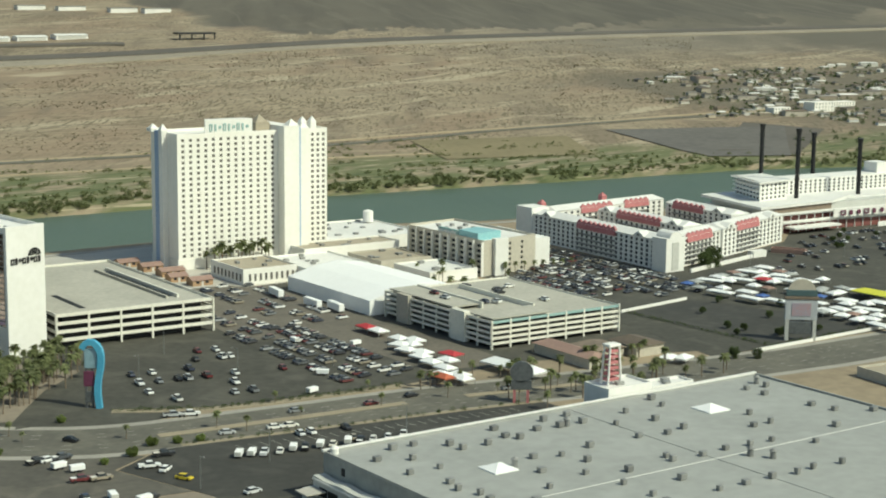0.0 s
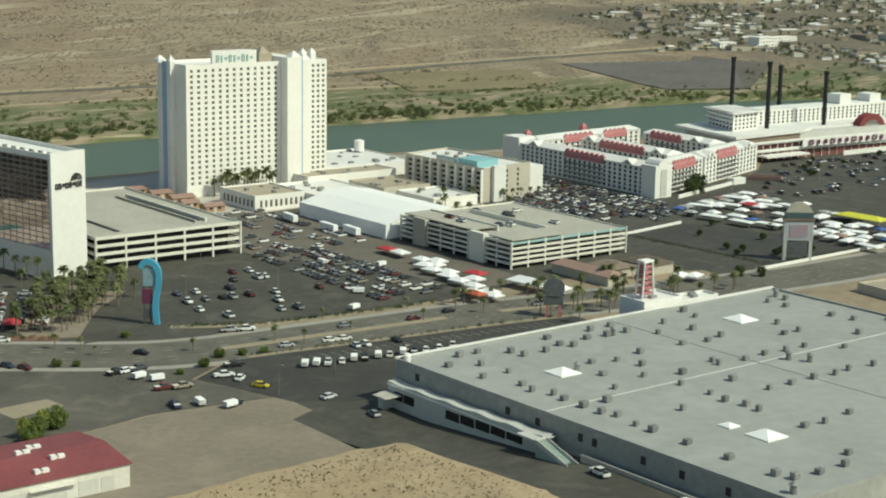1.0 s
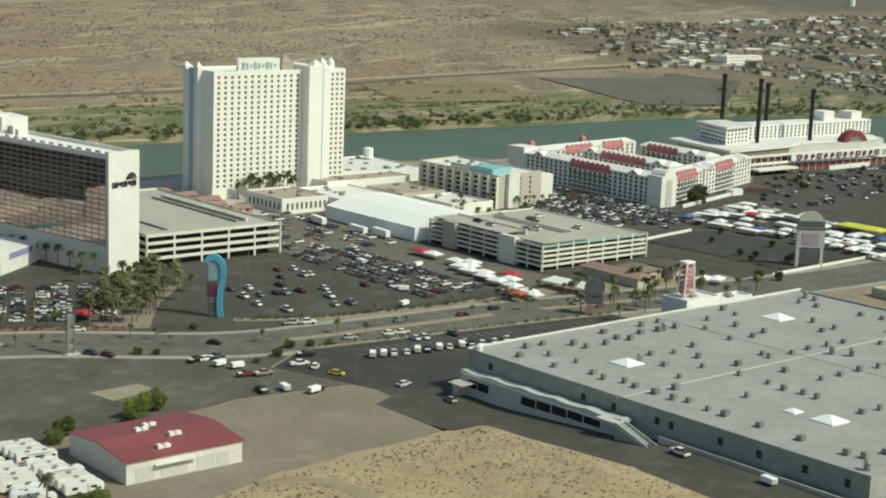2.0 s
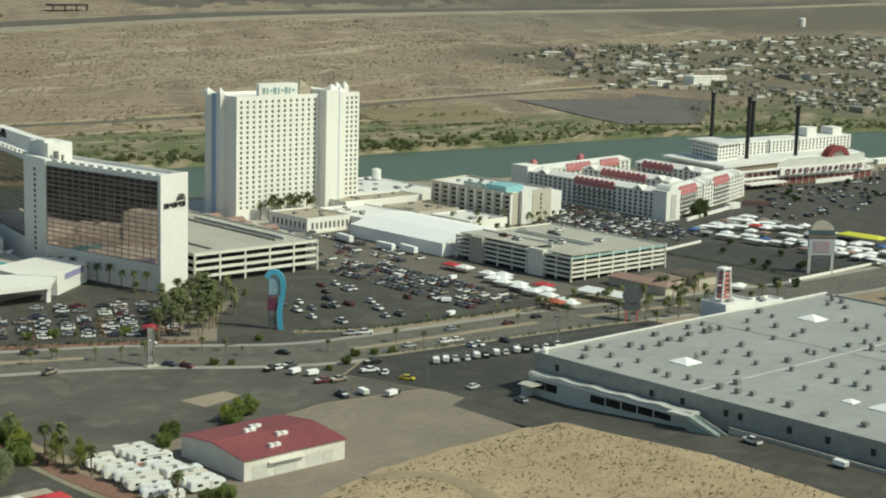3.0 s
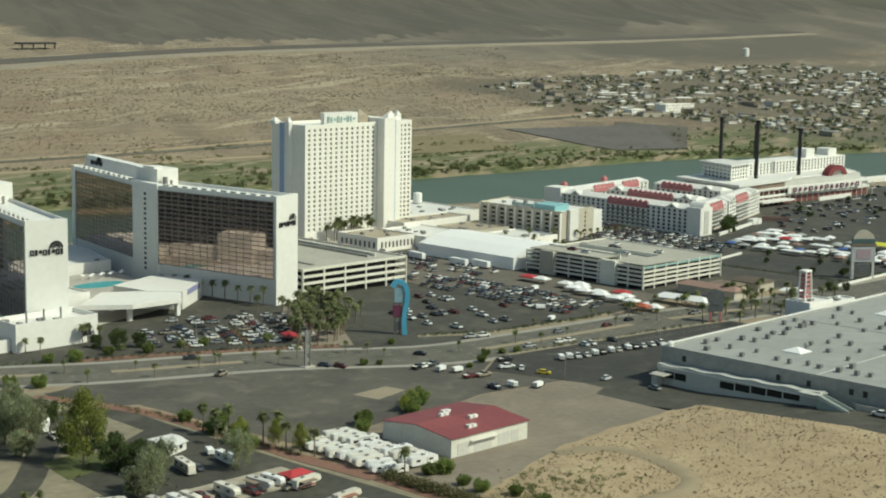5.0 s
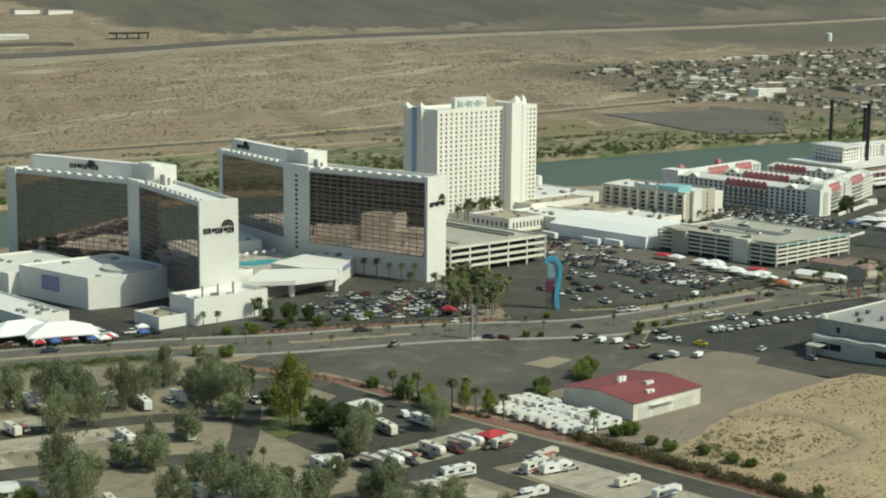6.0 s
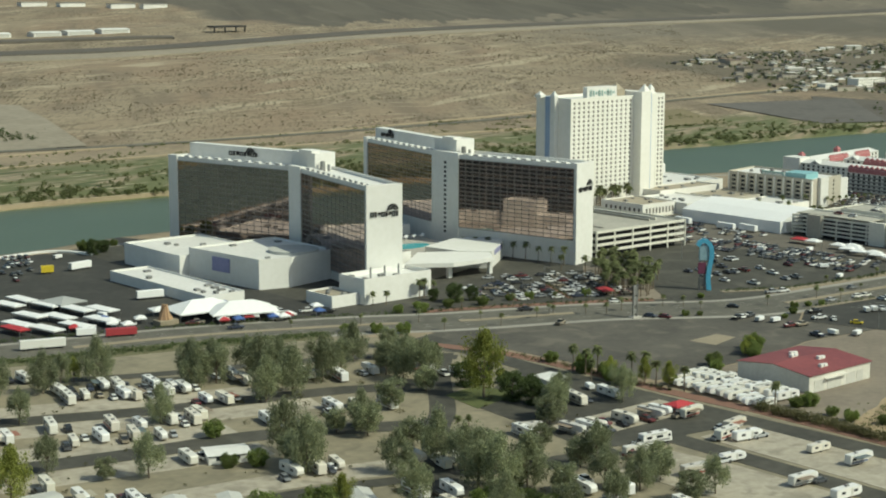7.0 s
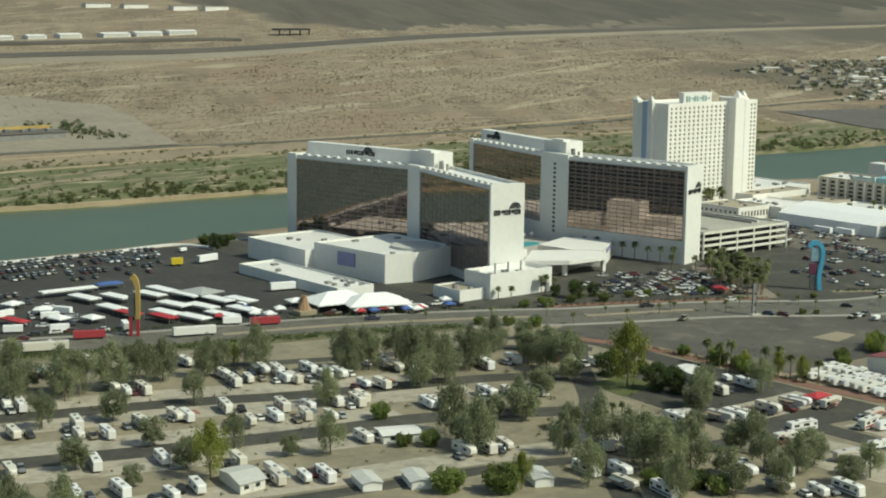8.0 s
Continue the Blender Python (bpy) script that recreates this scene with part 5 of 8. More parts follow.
# ---- the white inn with red mansards ----
def inn_wing(t, p0, p1, deep, h, cols, label="", red=(), ridge=2.4, gables=()):
    """One wing: a windowed front from p0 to p1, plain sides, a white pitched roof and red mansard panels on the front."""
    a, b = Vector(p0), Vector(p1)
    d = (b - a).normalized()
    n = Vector((d.y, -d.x))
    c, e = b - n * deep, a - n * deep
    bm = B()
    spots = wall(bm, p0, p1, 0, h, cols, 6, 2.5, 1.8, 0.5, edge=1.5, low=0.6, high=0.8)
    shell(bm, [p0, p1, tuple(c), tuple(e)], 0, h, skip=(0,), top=False)
    wing = part("wing", bm, "white", t)
    panes(wing, spots, 2.5, 1.8, "glass", "window")
    bm = B()
    ext = 0.5
    f0, f1, g1, g0 = a + n * ext, b + n * ext, c - n * ext, e - n * ext
    r0, r1 = (a + e) / 2 + d * 3, (b + c) / 2 - d * 3
    v = [bm.verts.new((q.x, q.y, h - 0.05)) for q in (f0, f1, g1, g0)] + [bm.verts.new((q.x, q.y, h + ridge)) for q in (r0, r1)]
    for q in ((0, 1, 5, 4), (1, 2, 5), (2, 3, 4, 5), (3, 0, 4), (3, 2, 1, 0)):
        bm.faces.new([v[k] for k in q])
    part("roof", bm, "roof_white", t)
    turn = math.degrees(math.atan2(d.y, d.x))
    for u in gables:
        q = a + d * u
        bm = B()
        fr = [bm.verts.new(v) for v in ((-4.5, -0.7, h - 0.6), (4.5, -0.7, h - 0.6), (4.5, -0.7, h + 0.4), (0, -0.7, h + 3.0), (-4.5, -0.7, h + 0.4))]
        bk = [bm.verts.new((v.co.x, 6.0, v.co.z)) for v in fr]
        bm.faces.new(fr)
        for j in range(5):
            bm.faces.new((fr[j], bk[j], bk[(j + 1) % 5], fr[(j + 1) % 5]))
        bmesh.ops.recalc_face_normals(bm, faces=bm.faces)
        gable = part("gable", bm, "roof_white", t, at=pose(q.x, q.y, 0, 0, 0, turn))
        part("gable_vent", box(B(), -1.3, 1.3, -0.85, -0.72, h - 0.1, h + 1.4), "vent", gable)
    for u0, u1 in red:
        q = a + d * u0
        w = u1 - u0
        bm = B()
        k = max(3, round(w / 5))
        for i in range(k):
            x0, x1 = w * i / k, w * (i + 1) / k
            m = (x0 + x1) / 2
            vs = [bm.verts.new(p) for p in ((x0, -0.9, h - 3.2), (x1, -0.9, h - 3.2), (x1, -0.1, h + 0.9), (m, 0.0, h + 2.6), (x0, -0.1, h + 0.9))]
            bm.faces.new(vs)
            vb = [bm.verts.new((p.co.x, 1.2, p.co.z)) for p in vs]
            for j in range(5):
                bm.faces.new((vs[j], vb[j], vb[(j + 1) % 5], vs[(j + 1) % 5]))
        bmesh.ops.remove_doubles(bm, verts=bm.verts, dist=0.001)
        bmesh.ops.recalc_face_normals(bm, faces=bm.faces)
        part("mansard", bm, "tile_red", t, "red shingled mansard", at=pose(q.x, q.y, 0, 0, 0, turn))
        for j in range(4):
            part("balcony", box(B(), 0.3, w - 0.3, -1.3, 0.0, 2.2 + j * 2.9, 3.0 + j * 2.9), "vent", t, at=pose(q.x, q.y, 0, 0, 0, turn))


inn = thing("inn", 455, 185, label="white six-storey inn with red mansards and small windows", category="hotel")
inn_wing(inn, (398, 246), (392, 118), 16, 17.5, 26, red=((52, 90),), gables=(20, 112))
inn_wing(inn, (402, 113.5), (455, 130), 16, 17.0, 11, red=((14, 44),), gables=(7,))
inn_wing(inn, (455, 128.5), (533, 154), 17, 17.5, 15, red=((18, 48),), gables=(9, 66))
inn_wing(inn, (446, 234), (441, 148), 15, 17.5, 16, red=((20, 64),), gables=(9, 76))
inn_wing(inn, (509, 238), (503, 170), 15, 17.5, 12, red=((8, 40),), gables=(54,))
inn_wing(inn, (415, 240), (520, 252), 16, 17.5, 18, red=((24, 54), (66, 90)))
bm = box(B(), 389, 403, 106.5, 118.5, 0, 19.5)
tube(bm, (396, 106.6, 19.0), (396, 118.4, 19.0), 4.4, 4.4, 14)
part("corner_tower", bm, "white", inn, "white corner tower with a rounded top")
part("corner_recess", box(B(), 393.5, 398.5, 106.2, 106.45, 1, 17), "wall_light", inn)
bm = box(B(), 396, 410, 240, 256, 0, 21)
part("corner_tower", bm, "white", inn)
for x, y in ((412, 250), (470, 258)):
    part("cupola", pyramid(box(B(), x - 2, x + 2, y - 2, y + 2, 17, 22), x, y, 22, 3.2, 2.5), "tile_red", inn)
w = thing("garden_wall", 470, 108, label="white garden wall along the inn", category="wall", kind="structure")
part("wall_run", prism(B(), [(402, 99), (475, 119), (475, 120.2), (402, 100.2)], 0, 2.2), "white", w)
part("gate_house", box(B(), 470, 481, 117, 122, 0, 4), "white", w)

# ---- the casino built as a river steamer ----
boat = thing("steamboat_casino", 636, 205, label="white casino shaped like a river steamboat with black funnels", category="casino")
DECK = [(540, 178), (604, 177), (690, 169), (722, 170), (735, 180), (738, 200), (734, 244), (552, 248)]


def grown(k, cx=640, cy=208):
    return [(cx + (x - cx) * k, cy + (y - cy) * (1 + (k - 1) * 2.4)) for x, y in DECK]


part("hull", prism(B(), DECK, 0, 6.0), "deck_red", boat, "dark red lower deck")
part("deck_roof", prism(B(), grown(1.02), 6.0, 7.0), "roof_white", boat)
part("deck_wall", prism(B(), grown(0.96), 7.0, 11.5), "deck_red", boat, "dark red gallery wall")
part("deck_roof", prism(B(), grown(1.01), 11.5, 12.6), "roof_white", boat)
part("deck_wall", prism(B(), grown(0.95), 12.6, 17.6), "wall_light", boat, "shaded gallery wall")
part("upper_roof", prism(B(), [(534, 174), (606, 177), (642, 192), (642, 246), (549, 246)], 17.6, 19.4), "roof_white", boat, "broad white upper deck roof")
part("gallery_band", prism(B(), [(536, 175.5), (606, 178.5), (606, 179.3), (536, 176.3)], 13.0, 17.4), "house_brown", boat, "dark upper gallery")
part("side_roof", prism(B(), [(632, 187), (722, 182), (732, 196), (732, 240), (632, 240)], 17.6, 18.8), "roof_white", boat)
for k in range(25):
    x = 542 + k * 7.6
    y = 176.4 if x < 604 else 176.4 - (x - 604) * 0.085
    for z0, z1 in ((0, 6.0), (7.0, 11.5)):
        part("gallery_post", tube(B(), (x, y, z0), (x, y, z1), 0.35, 0.35, 6), "white", boat)
for z in (7.0, 12.6):
    part("gallery_rail", prism(B(), [(541, 175.4), (604, 174.6), (690, 167.4), (690, 167.8), (604, 175.0), (541, 175.8)], z, z + 1.5), "white", boat)
bm = B()
a = wall(bm, (596, 214), (744, 206), 18.8, 29.6, 32, 4, 2.1, 1.6, 0.4, edge=1, low=0.3, high=0.9)
shell(bm, [(596, 214), (744, 206), (746, 226), (598, 234)], 18.8, 29.6, skip=(0,))
sup = part("superstructure", bm, "white", boat)
panes(sup, a, 2.1, 1.6, "glass", "window")
bm = B()
PILOT = [(571, 235), (556, 197), (586, 201), (594, 232)]
a = wall(bm, PILOT[0], PILOT[1], 19.4, 31.4, 7, 4, 3.4, 1.6, 0.5, edge=1, low=0.3, high=0.6)
b = wall(bm, PILOT[1], PILOT[2], 19.4, 31.4, 6, 4, 2.4, 1.7, 0.4, edge=1, low=0.3, high=0.6)
shell(bm, PILOT, 19.4, 31.4, skip=(0, 1))
sup = part("pilot_house", bm, "white", boat)
panes(sup, a, 3.4, 1.6, "glass", "window")
panes(sup, b, 2.4, 1.7, "glass", "window")
for z in (23.2, 26.4, 29.4, 31.8):
    part("balcony_band", prism(B(), [(569.4, 236), (553.8, 195.4), (556.2, 196.0), (571, 235)], z - 0.5, z + 0.5), "roof_white", boat)
part("pilot_roof", prism(B(), [(568, 237), (552.6, 194.6), (588, 199), (596, 234)], 31.4, 32.3), "roof_white", boat)
for x, z in ((690, 37.0), (726, 35.5)):
    part("roof_house", box(B(), x, x + 13, 212, 224, 29.6, z), "white", boat)
for x, y, z1 in ((597, 236.5, 66.9), (590.6, 196.5, 66.9), (651.7, 238.3, 58.3), (648.8, 192.9, 58)):
    bm = tube(B(), (x, y, 17), (x, y, z1 - 4), 1.6, 1.5, 12)
    tube(bm, (x, y, z1 - 4), (x, y, z1), 1.6, 2.1, 12)
    for k in range(4):
        tube(bm, (x, y, 17 + (z1 - 17) * (0.3 + 0.18 * k)), (x, y, 17 + (z1 - 17) * (0.3 + 0.18 * k) + 0.7), 1.9, 1.9, 12)
    part("funnel", bm, "black", boat, "tall black funnel")
# paddle wheel cover and the band of sign shapes
bm = B()
ring = [(15 * math.cos(k * math.pi / 16), 15 * math.sin(k * math.pi / 16)) for k in range(17)]
lo = [bm.verts.new((x, 0, z)) for x, z in ring]
hi = [bm.verts.new((x, 7, z)) for x, z in ring]
inner = [bm.verts.new((x * 0.7, 0, z * 0.7)) for x, z in ring]
for k in range(16):
    bm.faces.new((lo[k], lo[k + 1], hi[k + 1], hi[k]))
    bm.faces.new((inner[k], inner[k + 1], lo[k + 1], lo[k]))
bmesh.ops.recalc_face_normals(bm, faces=bm.faces)
wheel = part("wheel_box", bm, "wheel_red", boat, "dark red half-round paddle wheel cover", at=pose(685, 177, 11.5, 0, 0, -5))
for k in range(17):
    a = k * math.pi / 16
    part("spoke", tube(B(), (0, 0.6, 0), (10.6 * math.cos(a), 0.6, 10.6 * math.sin(a)), 0.4, 0.4, 5), "wall_light", wheel)
bm = B()
mid = bm.verts.new((0, 1.4, 0))
arc = [bm.verts.new((x * 0.71, 1.4, z * 0.71)) for x, z in ring]
for k in range(16):
    bm.faces.new((mid, arc[k], arc[k + 1]))
part("wheel_back", bm, "pink_roof", wheel)
band = part("sign_band", prism(B(), [(602, 172.2), (704, 164.8), (704.2, 166.0), (602.2, 173.4)], 8.2, 13.8), "white", boat, "white band with dark red shapes")
letters(band, (606, 171.4), (700, 164.6), 9.4, 3.4, 13, "maroon", gap=0.35)
part("entrance_canopy", prism(B(), [(560, 168), (604, 167), (604, 177), (560, 178)], 3.4, 4.6), "roof_white", boat)
part("entrance_wall", box(B(), 640, 690, 166, 166.6, 0, 3.4), "white", boat)

plain_hall("river_dock_hall", "long low white dock building on the river", [(800, 214), (980, 196), (982, 206), (802, 224)], 4, "white", "roof_white", 0)
plain_hall("market_kiosk", "low brown-roofed kiosk in the car park", [(494, 126), (505, 108), (511, 112), (500, 130)], 3, "pink_roof", "pink_roof", 0)

# ---- signs and small buildings along the boulevard ----
# blue ribbon sign
t = thing("ribbon_sign", 0, 0, label="tall curling bright blue ribbon sign with dark panels", category="sign")
path = [(0.2, 0), (-0.2, 3), (-0.4, 6), (-0.3, 9), (0.1, 12), (0.7, 15), (1.1, 18), (1.1, 20.5), (0.7, 22.6), (-0.3, 24.4), (-1.8, 25.6), (-3.6, 25.8), (-5.2, 24.9), (-6.2, 23.2)]
bm = B()
rows = []
for i, (x, z) in enumerate(path):
    x2, z2 = path[min(i + 1, len(path) - 1)]
    x1, z1 = path[max(i - 1, 0)]
    dn = Vector((z2 - z1, -(x2 - x1))).normalized() * 1.15
    rows.append([bm.verts.new((x + s * dn.x, y, z + s * dn.y)) for s, y in ((-1, -1.1), (1, -1.1), (1, 1.1), (-1, 1.1))])
for a, b in zip(rows, rows[1:]):
    for i in range(4):
        bm.faces.new((a[i], a[(i + 1) % 4], b[(i + 1) % 4], b[i]))
bm.faces.new(rows[0][::-1])
bm.faces.new(rows[-1])
bmesh.ops.recalc_face_normals(bm, faces=bm.faces)
bm.transform(pose(0, 0, 0, 0, 0, -38))
part("ribbon", bm, "blue", t)
part("board", box(B(), -5.4, -0.4, -0.5, 0.5, 15.5, 23.4, bevel=0.3), "pale_blue", t, "pale blue round-cornered panel", at=pose(0, 0, 0, 0, 0, -38))
part("board", box(B(), -5.8, -1.6, -0.5, 0.5, 8.5, 14.5, bevel=0.2), "maroon", t, "maroon message panel", at=pose(0, 0, 0, 0, 0, -38))
part("board", box(B(), -5.4, -1.8, -0.4, 0.4, 2.2, 6.5, bevel=0.2), "screen", t, at=pose(0, 0, 0, 0, 0, -38))
for x in (-4.8, -2.4):
    part("post", box(B(), x - 0.4, x + 0.4, -0.35, 0.35, 0, 16), "screen", t, at=pose(0, 0, 0, 0, 0, -38))

# slim pole sign at the empty lot
t = thing("pole_sign", -81, -23, label="slim grey pole sign with stacked panels", category="sign")
part("base", box(B(), -84, -78, -25, -21, 0, 0.6, bevel=0.15), "concrete", t, "white concrete base")
for x in (-1.5, 1.0):
    part("post", box(B(), -81 + x - 0.3, -81 + x + 0.3, -23.4, -22.6, 0, 15.8), "vent", t)
for z0, z1 in ((11, 15.5), (6, 10), (2, 4)):
    part("panel", box(B(), -82.8, -80.2, -23.2, -22.5, z0, z1, bevel=0.15), "vent", t)

# arched pylon sign
t = thing("pylon_sign", 320, -60, label="grey two-legged pylon sign with an arched top", category="sign")
bm = B()
arch = [(-9, 24), (9, 24)] + [(9 * math.cos(k * math.pi / 10), 24 + 7 * math.sin(k * math.pi / 10)) for k in range(1, 10)]
front = [bm.verts.new((x, -0.8, z)) for x, z in arch]
back = [bm.verts.new((x, 0.8, z)) for x, z in arch]
bm.faces.new(front)
bm.faces.new(back[::-1])
for i in range(len(arch)):
    bm.faces.new((front[i], back[i], back[(i + 1) % len(arch)], front[(i + 1) % len(arch)]))
bmesh.ops.recalc_face_normals(bm, faces=bm.faces)
PY = pose(320, -60, 0, 0, 0, -38) @ Matrix.Diagonal((0.74, 1, 0.94, 1))
part("arch", bm, "beige", t, "tan domed top", at=PY)
part("band", box(B(), -9.6, 9.6, -1.0, 1.0, 22.4, 25.6, bevel=0.2), "teal_dark", t, "dark teal band", at=PY)
part("cornice", box(B(), -10.6, 10.6, -1.2, 1.2, 20.8, 22.3, bevel=0.2), "house_brown", t, "brown cornice", at=PY)
part("panel", box(B(), -10, 10, -0.9, 0.9, 10.5, 20.7, bevel=0.3), "pale_grey_panel", t, at=PY)
logo = part("sign_mark", box(B(), -6, 6, -1.1, -0.92, 12.5, 19, bevel=0.05), "faded_red", t, "faded red sign artwork", at=PY)
for x in (-8.5, 8.5):
    part("leg", box(B(), x - 1.1, x + 1.1, -1.0, 1.0, 0, 10.6), "wall_light", t, at=PY)
part("message_board", box(B(), -7.2, 7.2, -0.7, 0.7, 3.5, 9.5, bevel=0.2), "screen", t, at=PY)

# red and white lattice tower on the mall's white entrance block
plain_hall("mall_entrance", "white entrance block on the mall's boulevard side", [(136, -138.6), (157, -138.4), (157, -124), (136, -125)], 18.6, "white", "roof_white", 1)
plain_hall("mall_entrance_wing", "lower white entrance wing beside the mall", [(157.2, -138.4), (178, -138.2), (178, -130), (157.2, -128)], 16.6, "white", "roof_white", 2)
LX, LY, LZ = 144, -130.5, 17.7
t = thing("lattice_tower", LX, LY, LZ, label="tapered white frame tower with red cross bars", category="tower")
for sx in (-1, 1):
    for sy in (-1, 1):
        part("leg", tube(B(), (LX + sx * 3.1, LY + sy * 2.0, LZ), (LX + sx * 2.1, LY + sy * 1.6, LZ + 14.6), 0.45, 0.4, 6), "white", t)
for i in range(6):
    z = LZ + 1.6 + i * 2.1
    w = 2.8 - 0.07 * (z - LZ)
    part("cross_bar", box(B(), LX - w, LX + w, LY - 1.6, LY + 1.6, z, z + 1.0, bevel=0.1), "tile_red", t, "red cross bar")
part("cap", box(B(), LX - 2.9, LX + 2.7, LY - 2.1, LY + 2.1, LZ + 14.3, LZ + 15.3, bevel=0.2), "white", t)

# roadside board near the mall
t = thing("billboard", 141, -81, label="dark rounded billboard on red posts", category="sign")
bm = B()
prism(bm, [(4.6 * math.cos(a * 0.3927), 4.6 * math.sin(a * 0.3927) * 0.95) for a in range(16)], -0.5, 0.5)
bm.transform(pose(141, -81, 12.5, 90, 0, -35))
part("board", bm, "screen", t)
part("panel", box(B(), -4, 4, -0.5, 0.5, 5.5, 9.2), "screen", t, at=pose(141, -81, 0, 0, 0, -35))
for x in (-2.6, 2.6):
    part("post", box(B(), x - 0.5, x + 0.5, -0.4, 0.4, 0, 9), "tile_red", t, at=pose(141, -81, 0, 0, 0, -35))

# restaurant with pale red tile roofs beside the garage
t = thing("restaurant", 215, -32, label="low restaurant with pale red tiled roofs", category="building")
for x0, x1, y0, y1, h in ((200, 211, -52, -14, 4.6), (212, 230, -40, -24, 4.2), (232, 248, -46, -28, 5.0)):
    part("wall", box(B(), x0, x1, y0, y1, 0, h), "beige", t)
    bm = B()
    xm = (x0 + x1) / 2
    v = [bm.verts.new(q) for q in ((x0 - 1, y0 - 1, h), (x1 + 1, y0 - 1, h), (x1 + 1, y1 + 1, h), (x0 - 1, y1 + 1, h), (xm, y0 + 3, h + 2), (xm, y1 - 3, h + 2))]
    for q in ((0, 1, 4), (1, 2, 5, 4), (2, 3, 5), (3, 0, 4, 5), (3, 2, 1, 0)):
        bm.faces.new([v[k] for k in q])
    part("roof", bm, "pink_roof" if x0 < 210 else "house_brown", t)
plain_hall("roadside_house", "low tan flat-roofed roadside house", [(285, -150), (330, -156), (332, -128), (288, -122)], 4.5, "beige", "tan_roof", 5)
plain_hall("roadside_house", "low tan flat-roofed roadside house", [(340, -160), (380, -164), (382, -136), (343, -132)], 4.5, "beige", "tan_roof", 5)
# low walls round the hedged lot
for a, b in (((292, 33), (344, 41)), ((284, -66), (392, -62)), ((392, -62), (470, -30))):
    d = (Vector(b) - Vector(a)).normalized()
    n = Vector((-d.y, d.x)) * 0.5
    w = thing("boundary_wall", *a, label="low white boundary wall of the car park", category="wall", kind="structure")
    part("wall_run", prism(B(), [a, b, tuple(Vector(b) + n), tuple(Vector(a) + n)], 0, 1.5), "white", w)

# gold boot-shaped sign beside the riverside lot
t = thing("tower_sign", -348, 112, label="tall gold curved sign with a dark panel on red legs", category="sign")
TS = pose(-348, 112, 0, 0, 0, -40)
bm = B()
path = [(0.6, 8), (0.7, 14), (0.8, 20), (0.5, 24), (-0.5, 26.5), (-1.9, 27.6)]
rows = [[bm.verts.new((x + s * 0.95, y, z + s * (0.9 if z > 23 else 0))) for s, y in ((-1, -1), (1, -1), (1, 1), (-1, 1))] for x, z in path]
for a, b in zip(rows, rows[1:]):
    for i in range(4):
        bm.faces.new((a[i], a[(i + 1) % 4], b[(i + 1) % 4], b[i]))
bm.faces.new(rows[0][::-1])
bm.faces.new(rows[-1])
bmesh.ops.recalc_face_normals(bm, faces=bm.faces)
part("column", bm, "gold", t, at=TS)
part("panel", box(B(), -3.6, -0.4, -0.7, 0.7, 9, 19.5, bevel=0.2), "screen", t, at=TS)
for x in (-2.6, 0.6):
    part("leg", box(B(), x - 0.7, x + 0.7, -0.7, 0.7, 0, 9.5), "red", t, at=TS)

# rock sculpture with a small waterfall
t = thing("rock_sculpture", -259, 108, label="tan sculpted rock ornament on a low plinth", category="sculpture")
bm = B()
for i in range(9):
    a = i * 0.7
    tube(bm, (-259 + 2.4 * math.cos(a), 108 + 1.6 * math.sin(a), 2), (-259 + 1.0 * math.cos(a), 108 + 0.8 * math.sin(a), 6 + 3.5 * ((i * 5) % 4) / 3), 1.6, 0.7, 6)
part("rock", bm, "clay", t)
part("plinth", box(B(), -264, -254, 104, 111, 0, 2.4, bevel=0.2), "sand_pad", t)
# ---- small buildings of the caravan park ----
def hut(label, pts, h, wall_m, roof_m, ridge=1.6):
    """A small gabled house: walls, roof with eaves, door and windows on the long front."""
    a, b, c, d = (Vector(p) for p in pts)
    mid = (a + b + c + d) / 4
    t = thing("hut", mid.x, mid.y, label=label, category="hut")
    bm = B()
    shell(bm, pts, 0, h, top=False)
    e0, e1 = (a + d) / 2, (b + c) / 2
    for p, q, e in ((d, a, e0), (b, c, e1)):
        bm.faces.new([bm.verts.new(v) for v in ((p.x, p.y, h), (q.x, q.y, h), (e.x, e.y, h + ridge))])
    part("wall", bm, wall_m, t)
    bm = B()
    u = (b - a).normalized() * 0.6
    n = Vector((u.y, -u.x))
    top = [bm.verts.new((p.x, p.y, z)) for p, z in ((a - u + n, h - 0.1), (b + u + n, h - 0.1), (e1 + u, h + ridge + 0.1), (e0 - u, h + ridge + 0.1), (c + u - n, h - 0.1), (d - u - n, h - 0.1))]
    bm.faces.new((top[0], top[1], top[2], top[3]))
    bm.faces.new((top[3], top[2], top[4], top[5]))
    part("roof", bm, roof_m, t)
    for k in (0.25, 0.7):
        q = a + (b - a) * k + n * 0.06
        part("window", box(B(), -0.9, 0.9, -0.05, 0.05, 1.4, 2.7), "glass", t, at=pose(q.x, q.y, 0, 0, 0, math.degrees(math.atan2(u.y, u.x))))
    q = a + (b - a) * 0.48 + n * 0.06
    part("door", box(B(), -0.6, 0.6, -0.05, 0.05, 0, 2.6), "shed_door", t, at=pose(q.x, q.y, 0, 0, 0, math.degrees(math.atan2(u.y, u.x))))
    return t


